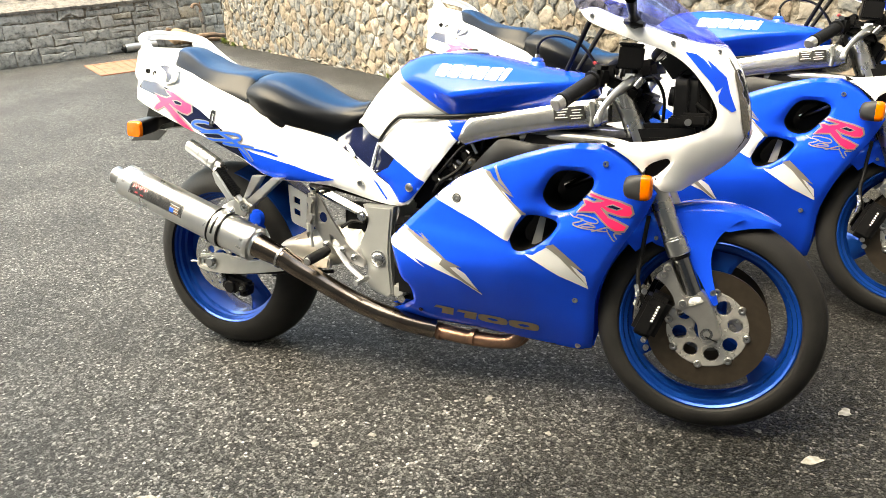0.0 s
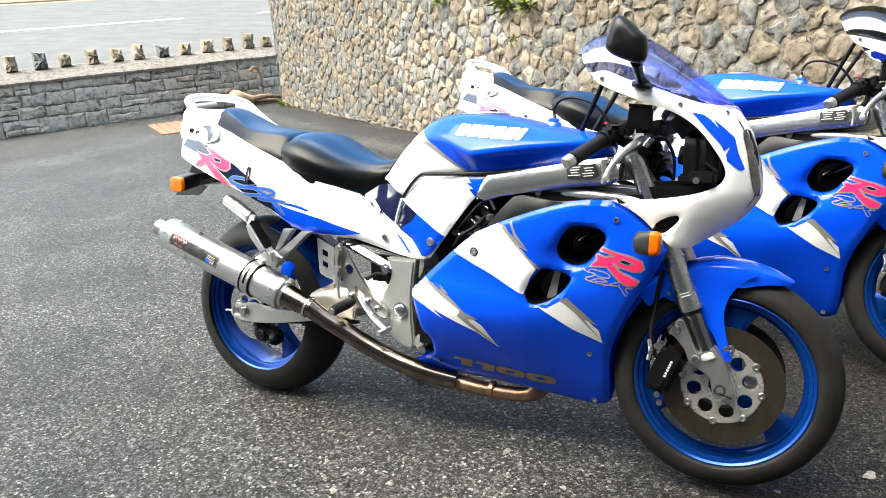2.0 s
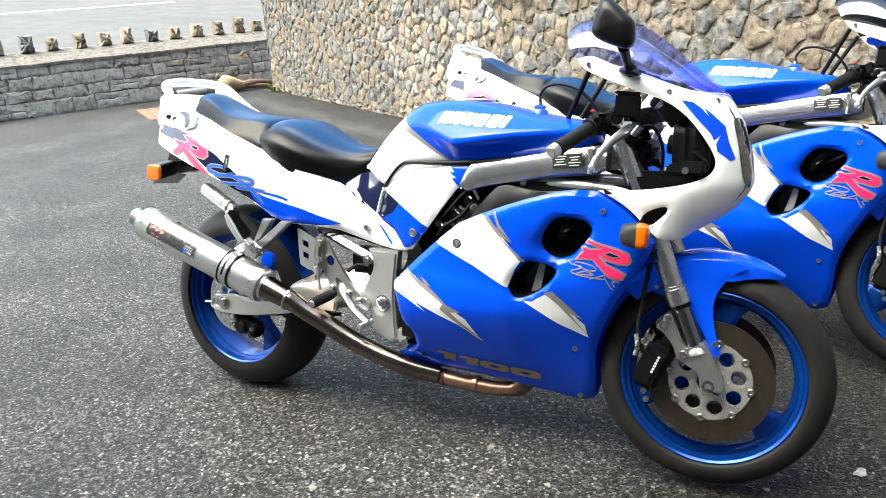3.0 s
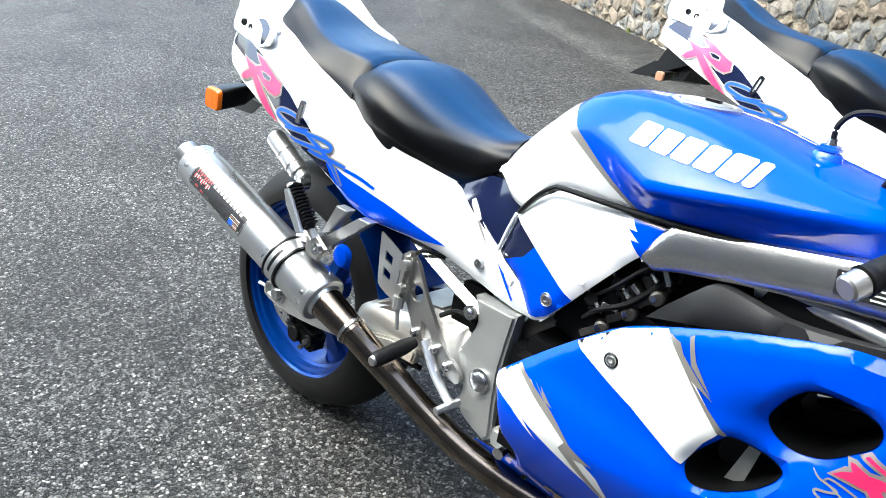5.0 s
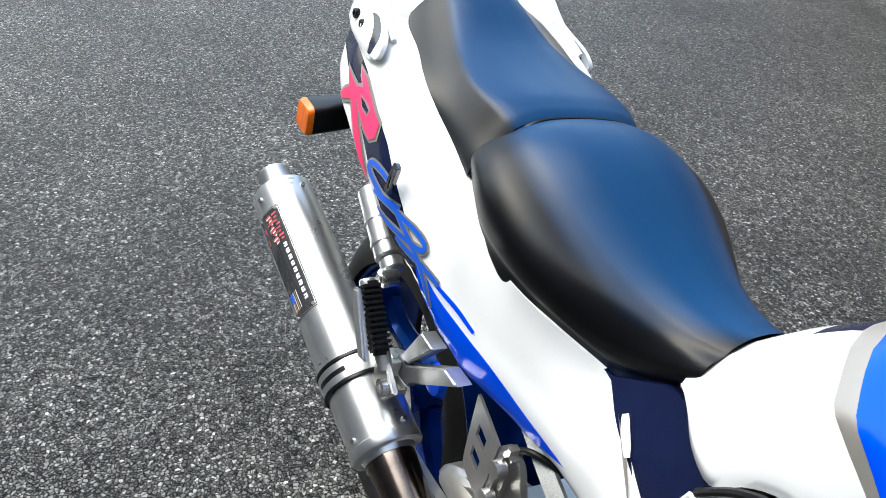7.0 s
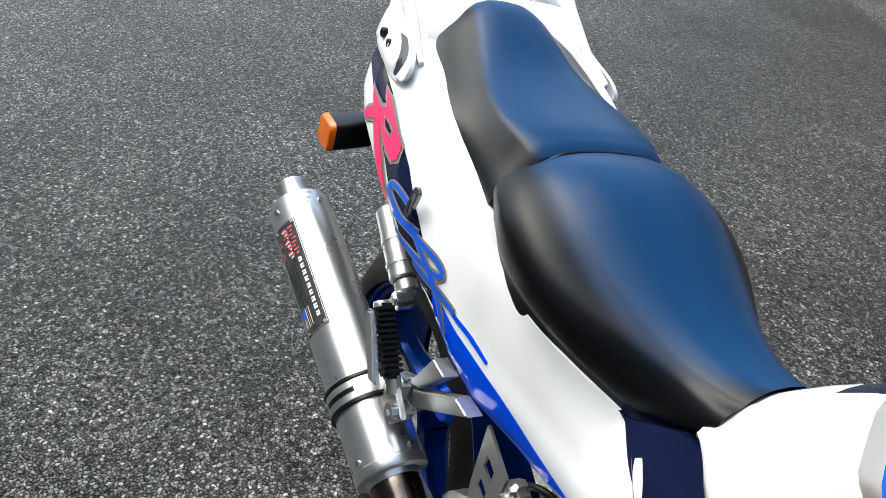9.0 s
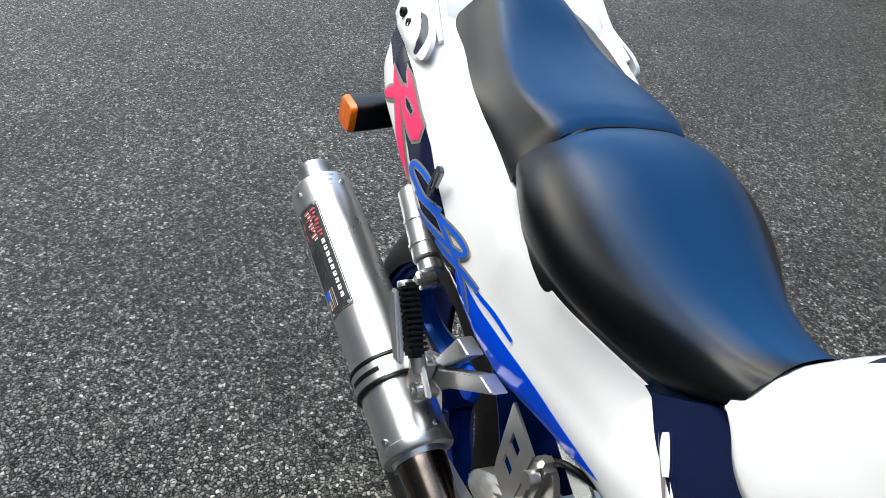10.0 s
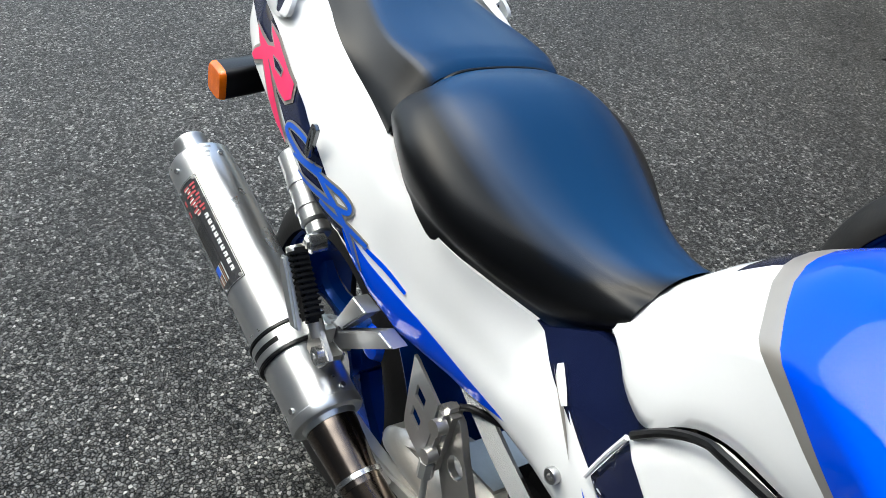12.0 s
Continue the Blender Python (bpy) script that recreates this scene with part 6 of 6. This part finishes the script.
def stone_surface(name, color, color2, tint, bump=0.012, speck=(0.26, 0.235, 0.19), amount=0.7):
    """Rough weathered stone: two tones, lichen-like specks and a broken face."""
    m = material(name, color, 0.9, scale=9, bump=bump, bump_scale=26, random_tint=tint, color2=color2, spec=0.2)
    n, l = m.node_tree.nodes, m.node_tree.links
    b = n["Principled BSDF"]
    tc = n.new("ShaderNodeTexCoord")
    geo = n.new("ShaderNodeNewGeometry")
    sp = n.new("ShaderNodeTexNoise")
    sp.inputs["Scale"].default_value, sp.inputs["Detail"].default_value, sp.inputs["Roughness"].default_value = 16, 9, 0.72
    l.new(geo.outputs["Position"], sp.inputs["Vector"])
    mr = n.new("ShaderNodeMapRange")
    mr.inputs[1].default_value, mr.inputs[2].default_value, mr.inputs[4].default_value = 0.48, 0.66, amount
    l.new(sp.outputs[0], mr.inputs[0])
    mix = n.new("ShaderNodeMix")
    mix.data_type = "RGBA"
    l.new(mr.outputs[0], mix.inputs[0])
    l.new(b.inputs["Base Color"].links[0].from_socket, mix.inputs[6])
    mix.inputs[7].default_value = (*speck, 1)
    l.new(mix.outputs[2], b.inputs["Base Color"])
    dark = n.new("ShaderNodeMapRange")
    dark.inputs[1].default_value, dark.inputs[2].default_value, dark.inputs[3].default_value = 0.34, 0.46, 0.35
    l.new(sp.outputs[0], dark.inputs[0])
    mul = n.new("ShaderNodeMix")
    mul.data_type, mul.blend_type = "RGBA", "MULTIPLY"
    mul.inputs[0].default_value = 1
    l.new(mix.outputs[2], mul.inputs[6])
    l.new(dark.outputs[0], mul.inputs[7])
    l.new(mul.outputs[2], b.inputs["Base Color"])
    return m


MORTAR = stone_surface("lime_mortar", (0.23, 0.2, 0.155), (0.1, 0.085, 0.066), 0.0, 0.025, (0.27, 0.245, 0.21))
STONES = [stone_surface("stone_grey", (0.2, 0.2, 0.195), (0.11, 0.115, 0.115), 0.35),
          stone_surface("stone_tan", (0.29, 0.24, 0.17), (0.17, 0.14, 0.105), 0.3),
          stone_surface("stone_blue", (0.15, 0.16, 0.165), (0.21, 0.205, 0.19), 0.35),
          stone_surface("stone_pale", (0.38, 0.35, 0.29), (0.24, 0.21, 0.18), 0.3),
          stone_surface("stone_brown", (0.17, 0.135, 0.105), (0.25, 0.2, 0.15), 0.35)]
ASHLAR = [stone_surface("ashlar_grey", (0.31, 0.3, 0.27), (0.22, 0.215, 0.195), 0.25, 0.008, (0.42, 0.4, 0.36)),
          stone_surface("ashlar_tan", (0.38, 0.33, 0.25), (0.27, 0.24, 0.19), 0.2, 0.008, (0.42, 0.4, 0.36))]
COPING = stone_surface("weathered_coping", (0.17, 0.155, 0.135), (0.11, 0.1, 0.09), 0.0, 0.015, (0.24, 0.22, 0.19))
RUST = material("rusty_iron", (0.27, 0.115, 0.055), 0.8, vary=0.45, scale=12, bump=0.003, bump_scale=80, color2=(0.18, 0.08, 0.05))
SACK = material("tan_sacking", (0.45, 0.3, 0.18), 0.85, vary=0.3, scale=15, bump=0.004, bump_scale=50)
BARK = material("brown_driftwood", (0.2, 0.13, 0.085), 0.9, vary=0.4, scale=14, bump=0.004, bump_scale=60)
SPOT = material("pale_dried_spot", (0.3, 0.29, 0.26), 0.8, vary=0.5, scale=60)
LEAF = material("yellow_green_leaf", (0.16, 0.2, 0.03), 0.6, vary=0.4, scale=10, random_tint=0.3, island=True)

gr = bmesh.new()
bmesh.ops.create_grid(gr, x_segments=2, y_segments=2, size=60)
ground = part("ground", gr, ASPHALT)
tagged(ground, "dark asphalt yard with exposed aggregate", "ground", kind="structure")

# road behind the low wall, rising away from it
n_road = Vector((-LOW.y, LOW.x, 0))
if n_road.dot(C) < 0:
    n_road = -n_road
n_road = Vector((LOW.y, -LOW.x, 0)) if Vector((LOW.y, -LOW.x, 0)).x < 0 else Vector((-LOW.y, LOW.x, 0))


def road_at(a, d):
    """A place on the road: a metres along the low wall from the corner, d metres behind it."""
    return C + LOW * a + n_road * d + Vector((0, 0, 0.25 + 0.095 * d))


def strip(name, a0, a1, d0, d1, lift, mat, label, cat):
    bm = bmesh.new()
    vs = [bm.verts.new(road_at(a, d) + Vector((0, 0, lift))) for a, d in ((a0, d0), (a1, d0), (a1, d1), (a0, d1))]
    bm.faces.new(vs)
    bmesh.ops.subdivide_edges(bm, edges=bm.edges, cuts=3, use_grid_fill=True)
    r = bmesh.ops.extrude_face_region(bm, geom=bm.faces[:])
    bmesh.ops.translate(bm, vec=(0, 0, -0.05), verts=[v for v in r["geom"] if isinstance(v, bmesh.types.BMVert)])
    bmesh.ops.recalc_face_normals(bm, faces=bm.faces)
    return tagged(part(name, bm, mat), label, cat, kind="structure")


strip("road", -60, 60, 0.5, 23, 0, ROAD, "pale grey road surface", "road")
strip("pavement", -60, 60, 23, 60, 0.1, KERB, "tan pavement beyond the road", "pavement")
for a0, a1 in ((1.7, -3.2), (-5.6, -10.5), (9.0, 4.1)):
    strip("road_line", a1, a0, 12.1, 12.35, 0.012, LINE, "worn white dashed road line", "road marking")


def frame_of(d, nrm):
    return Matrix(((d.x, nrm.x, 0), (d.y, nrm.y, 0), (0, 0, 1))).to_4x4()


def wall_core(name, a, d, nrm, length, thick, h, mat, label):
    bm = block((length / 2, thick / 2, h / 2 - 0.1), (length, thick, h + 0.2), 0)
    bm.transform(Matrix.Translation(a) @ frame_of(d, nrm))
    bmesh.ops.subdivide_edges(bm, edges=bm.edges, cuts=1, use_grid_fill=True)
    return tagged(part(name, bm, mat), label, "wall", kind="structure")


td, tn = ALONG, Vector((-ALONG.y, ALONG.x, 0))
ld, ln = LOW, n_road
T0, L0 = C + ALONG * 0.85, C - LOW * 0.6
tall = wall_core("wall_rubble", T0, td, tn, 12.9, 0.5, 2.7, MORTAR, "tall rubble stone wall in rough lime mortar")
low = wall_core("wall_low", L0, ld, ln, 12, 0.55, 0.66, MORTAR, "low coursed stone wall with an upright stone crest")
rng = random.Random(7)


def clip(poly, m, n):
    """Keeps the part of a convex outline on the near side of a line."""
    out = []
    for (x0, y0), (x1, y1) in zip(poly, poly[1:] + poly[:1]):
        a, b = (x0 - m[0]) * n[0] + (y0 - m[1]) * n[1], (x1 - m[0]) * n[0] + (y1 - m[1]) * n[1]
        if a <= 0:
            out.append((x0, y0))
        if a * b < 0:
            t = a / (a - b)
            out.append((x0 + (x1 - x0) * t, y0 + (y1 - y0) * t))
    return out


def rubble(length, height, cell):
    """Irregular close-set stones: one convex outline round each scattered centre."""
    pts = []
    tries = 0
    while tries < 26000:
        tries += 1
        x, z = rng.uniform(-0.05, length + 0.05), rng.uniform(-0.05, height + 0.05)
        r = cell * (0.55 + 0.75 * (0.5 + 0.5 * noise.noise((x * 0.9, z * 0.9, 3.0))) * rng.uniform(0.7, 1.25))
        if all(((x - a) / 1.2) ** 2 + ((z - b) / 0.9) ** 2 > (0.5 * (r + q)) ** 2 for a, b, q in pts if abs(a - x) < 0.6):
            pts.append((x, z, r))
    out = []
    for x, z, r in pts:
        poly = [(x - 0.4, z - 0.3), (x + 0.4, z - 0.3), (x + 0.4, z + 0.3), (x - 0.4, z + 0.3)]
        for a, b, q in pts:
            if (a, b) != (x, z) and abs(a - x) < 0.7 and abs(b - z) < 0.6:
                n = (a - x, b - z)
                k = r / (r + q)
                poly = clip(poly, (x + n[0] * k, z + n[1] * k), n)
        poly = [(max(0.0, min(length, a)), max(0.0, min(height, b))) for a, b in poly]
        if len(poly) > 2:
            out.append(poly)
    return out


def courses(length, height):
    """Squared stones in wandering courses."""
    out = []
    z = 0.0
    for h in (0.2, 0.15, 0.17, 0.14):
        x = -rng.uniform(0, 0.2)
        while x < length:
            w = rng.uniform(0.16, 0.46)
            j = lambda k=0.012: rng.uniform(-k, k)
            if rng.random() < 0.22:
                m = z + h * rng.uniform(0.4, 0.6)
                out.append([(x + j(), z + j()), (x + w + j(), z + j()), (x + w + j(), m), (x + j(), m)])
                out.append([(x + j(), m), (x + w + j(), m), (x + w + j(), z + h + j()), (x + j(), z + h + j())])
            else:
                out.append([(x + j(), z + j()), (x + w / 2, z + j()), (x + w + j(), z + j()), (x + w + j(), z + h + j()), (x + w / 2, z + h + j()), (x + j(), z + h + j())])
            x += w
        z += h
    return out


def stone(poly, joint, proud, rough):
    """One stone: its outline drawn in by the joint, with a rounded arris and an uneven face towards -y."""
    bm = bmesh.new()
    cx, cz = sum(p[0] for p in poly) / len(poly), sum(p[1] for p in poly) / len(poly)
    pts = []
    for (a, b), (c, d) in zip(poly, poly[1:] + poly[:1]):
        L = math.hypot(c - a, d - b)
        k = 1 + int(L / 0.045)
        for i in range(k):
            t = i / k
            j = min(rough, 0.12 * L) if i else min(rough, 0.02) * 0.5
            pts.append((a + (c - a) * t + rng.uniform(-j, j), b + (d - b) * t + rng.uniform(-j, j)))
    size = max(0.03, sum(math.hypot(a - cx, b - cz) for a, b in pts) / len(pts))
    rings = []
    for inset, y in ((joint * 0.6, 0.04), (joint, -proud * 0.3), (joint + 0.006 + 0.05 * size, -proud * 0.85), (joint + 0.45 * size, -proud)):
        ring = []
        for a, b in pts:
            r = math.hypot(a - cx, b - cz)
            k = max(0.2, 1 - inset * (1 + (rng.uniform(-0.3, 0.4) if inset < 0.03 else 0)) / max(r, 0.02))
            ring.append(bm.verts.new((cx + (a - cx) * k, y + (rng.uniform(-0.4, 0.4) * proud if y < 0 else 0), cz + (b - cz) * k)))
        rings.append(ring)
    N = len(pts)
    for a, b in zip(rings, rings[1:]):
        for k in range(N):
            bm.faces.new((a[k], a[(k + 1) % N], b[(k + 1) % N], b[k]))
    mid = bm.verts.new((cx + rng.uniform(-.2, .2) * size, -proud * rng.uniform(0.8, 1.4), cz + rng.uniform(-.2, .2) * size))
    for k in range(N):
        bm.faces.new((rings[-1][k], rings[-1][(k + 1) % N], mid))
    bmesh.ops.recalc_face_normals(bm, faces=bm.faces)
    return bm, (cx, cz)


def lay(wall, m, outlines, weights, joint, proud, rough, limit, near, kinds):
    """Sets the stones of a wall: those along the near stretch as parts, the rest joined."""
    order = sorted(outlines, key=lambda q: abs(sum(p[0] for p in q) / len(q) - near) + 0.6 * abs(sum(p[1] for p in q) / len(q) - 0.8))
    rest = bmesh.new()
    for i, poly in enumerate(order):
        bm, (cx, cz) = stone(poly, joint * rng.uniform(0.4, 2.2), proud * rng.uniform(0.5, 1.3), rough)
        mi = rng.choices(range(len(kinds)), weights)[0]
        if i < limit:
            bm.transform(Matrix.Translation((-cx, 0, -cz)))
            ob = part("stone", bm, kinds[mi], wall, sharp=50)
            ob.matrix_basis = m @ Matrix.Translation((cx, 0, cz))
        else:
            bm.transform(m)
            for f in bm.faces:
                f.material_index = mi
            me = bpy.data.meshes.new("piece")
            bm.to_mesh(me)
            bm.free()
            rest.from_mesh(me)
            bpy.data.meshes.remove(me)
    if rest.faces:
        ob = part("stonework", rest, kinds, wall, sharp=50)
        ob["kind"] = "stuff"
    else:
        rest.free()


# plain walls added out of view to close the yard and hold back sky light
RENDERED = material("grey_render", (0.16, 0.155, 0.15), 0.9, vary=0.3, scale=2, bump=0.003, bump_scale=50)
for nm, c, sz in (("house_wall_1", (0.0, -4.1, 2.9), (8.3, 0.3, 6.2)), ("house_wall_2", (4.3, -1.6, 3.2), (0.3, 5.3, 6.8))):
    tagged(part(nm, block(c, sz, 0.0), RENDERED), "plain grey rendered wall added unseen to hold back sky light", "wall", kind="structure")


# iron drain cover
def ground_thing(name, bm, mat, label, cat, x, y, turn=0, z=0.0):
    ob = part(name, bm, mat)
    ob.matrix_basis = pose(x, y, z, 0, 0, turn)
    return tagged(ob, label, cat)


cover = new("drain_cover")
cover.matrix_basis = pose(-5.93, 5.15, 0, 0, 0, -32)
tagged(cover, "rusty rectangular iron drain cover set in the asphalt", "drain cover")
part("surround", plate([(-.58, -.42), (.58, -.42), (.58, .42), (-.58, .42)], -0.012, 0.0, [[(-.5, -.34), (.5, -.34), (.5, .34), (-.5, .34)]]), RUST, cover).matrix_basis = pose(0, 0, 0, -90, 0, 0)
for k in (-1, 1):
    part("lid", merge(block((.247 * k, 0, .004), (0.485, 0.66, 0.012), 0.003), *[block((.247 * k + .11 * i, 0.1 * j, .011), (0.07, 0.03, 0.004), 0) for i in (-1, 0, 1) for j in (-2, -1, 0, 1, 2)]), RUST, cover)

# pale spots trodden into the asphalt
for k, (x, y, r) in enumerate(((.915, -.067, .014), (.56, -.42, .013), (.686, -.333, .011), (1.751, -.053, .02), (1.82, .19, .018), (1.123, -.164, .01), (1.62, .025, .01), (.3, -.75, .02))):
    pts = [(r * rng.uniform(0.45, 1.1) * math.cos(a) * 1.0, r * rng.uniform(0.45, 1.1) * math.sin(a) * 1.6) for a in (6.28318 * i / 11 for i in range(11))]
    v, t = triangles(pts, (), 0)
    bm = bmesh.new()
    vs = [bm.verts.new((a, b, 0.0035)) for a, b in v]
    for q in t:
        bm.faces.new([vs[i] for i in q])
    bmesh.ops.recalc_face_normals(bm, faces=bm.faces)
    for f in bm.faces:
        if f.normal.z < 0:
            f.normal_flip()
    ground_thing("pale_spot", bm, SPOT, "pale dried spot trodden into the asphalt", "stain", x, y, 40 * k)

# standpipe and driftwood at the foot of the low wall
tap = new("standpipe")
tap.matrix_basis = Matrix.Translation(C + LOW * 0.1 - ln * 0.14) @ frame_of(ld, ln)
tagged(tap, "old lagged standpipe with a bent tap beside the low wall", "tap")
part("pipe", sweep([(0, 0, -.02), (.005, 0, .12), (-.01, 0, .25), (0, 0, .36), (0.01, 0, .42)], [.035, .03, .036, .042, .03], 12), COPING, tap, "pale lagged upright pipe")
part("spout", sweep([(0.01, 0, .4), (.0, 0, .48), (.04, 0, .535), (.1, 0, .53), (.13, 0, .49)], [.028, .022, .02, .022, .026], 12), BARK, tap, "dark weathered bent tap spout")
part("tap_handle", merge(rod((-.03, 0, .45), (.03, 0, .45), .01), rod((.0, 0, .5), (.0, 0, .56), .009)), RUST, tap)
can_thing = new("metal_canister")
can_thing.matrix_basis = Matrix.Translation(C + LOW * 0.85 - ln * 0.14 + Vector((0, 0, 0.062))) @ frame_of(ld, ln)
tagged(can_thing, "silver metal canister with a black cap lying by the wall", "canister")
part("barrel", rod((0, 0, 0), (.44, 0, 0), .06, .06, 28, 0.006), ALU, can_thing, "dull silver barrel")
part("cap", merge(rod((.44, 0, 0), (.475, 0, 0), .058, .05, 24, 0.006), rod((.475, 0, 0), (.5, 0, 0), .02, .018, 16, 0.003)), BLACK, can_thing, "black end cap")
wood = new("driftwood")
wood.matrix_basis = Matrix.Translation(C + LOW * 0.3 - ln * 0.38)  @ frame_of(ld, ln)
tagged(wood, "bleached brown driftwood stump lying at the wall's foot", "driftwood")
part("stump", sweep([(.42, 0, .08), (.34, -.02, .15), (.2, 0, .12), (.05, .02, .08)], [.06, .13, .1, .06], 12, flat=0.9), SACK, wood)
for q in ([(.1, 0, .1), (-.15, -.06, .12), (-.38, .0, .08), (-.5, .05, .12)], [(.15, .02, .06), (-.1, .08, .05), (-.35, .06, .03)], [(.3, 0, .15), (.4, .02, .24), (.45, .02, .26)]):
    part("root", sweep(q, [.05, .035, .028, .02][:len(q)], 10), BARK, wood)


def tuft(at, n, size, label, hang=0.0):
    bm = bmesh.new()
    for _ in range(n):
        a, l = rng.uniform(0, 6.28), size * rng.uniform(0.5, 1.1)
        b = Vector((rng.gauss(0, size * 0.35), rng.gauss(0, size * 0.12), rng.gauss(0, size * 0.2)))
        d = Vector((math.cos(a), -abs(math.sin(a)) * 0.7, rng.uniform(0.1, 1.2) - hang)).normalized()
        w = d.cross(Vector((rng.uniform(-1, 1), rng.uniform(-1, 1), rng.uniform(-1, 1)))).normalized() * l * 0.13
        v = [bm.verts.new(p) for p in (b, b + d * l * 0.5 + w, b + d * l + Vector((0, 0, -l * 0.15)), b + d * l * 0.5 - w)]
        bm.faces.new(v)
    ob = part("weed_tuft", bm, LEAF)
    ob.matrix_basis = Matrix.Translation(at) @ frame_of(td, tn)
    return tagged(ob, label, "weed")


for a, z, n, sz in ((5.7, 1.28, 60, .1), (6.71, 1.2, 90, .12), (7.0, 1.17, 70, .11), (6.82, .93, 30, .05), (5.2, 1.4, 40, .08), (6.5, 1.5, 60, .1)):
    tuft(C + td * a - tn * 0.03 + Vector((0, 0, z)), n, sz, "yellow-green weeds rooted in the wall's joints", 0.4)
for a, n, sz in ((1.0, 70, .1), (1.3, 40, .06), (1.75, 25, .05), (5.47, 20, .05), (2.6, 15, .04)):
    tuft(C + td * a - tn * 0.07 + Vector((0, 0, .03)), n, sz, "low weeds growing at the foot of the wall")

# coping, crest stones and wall stones
cop = loft([[Vector((x, y, z + 0.008 * noise.noise((x * 3, y * 9, 0)))) for y, z in ((-.03, .64), (-.035, .675), (-.01, .69), (.15, .72), (.35, .79), (.56, .82), (.57, .64))] for x in np.linspace(0, 12, 90)], True, True)
cop.transform(Matrix.Translation(L0) @ frame_of(ld, ln))
part("coping", cop, COPING, low, "weathered pebbly coping")
for k in range(30):
    x = 0.24 + 0.335 * k + rng.uniform(-.025, .025)
    w, h = rng.uniform(0.14, 0.19), rng.uniform(0.17, 0.24)
    bm, _ = stone([(-w / 2, 0), (w / 2, 0), (w / 2 * rng.uniform(.8, 1.05), h), (-w / 2 * rng.uniform(.8, 1.05), h * rng.uniform(.92, 1))], 0.002, 0.09, 0.006)
    ob = part("crest_stone", bm, STONES[rng.choice((0, 0, 1, 4))], low, sharp=40)
    ob.matrix_basis = Matrix.Translation(L0 + LOW * x + ln * 0.45 + Vector((0, 0, 0.80))) @ frame_of(ld, ln)
lay(low, Matrix.Translation(L0) @ frame_of(ld, ln), courses(11.8, 0.66), (4, 1), 0.006, 0.016, 0.008, 220, 2.5, ASHLAR)
lay(tall, Matrix.Translation(T0) @ frame_of(td, tn), rubble(12.9, 2.4, 0.1), (4, 3.2, 3, 1.4, 3.4), 0.01, 0.013, 0.012, 300, 5.0, STONES)
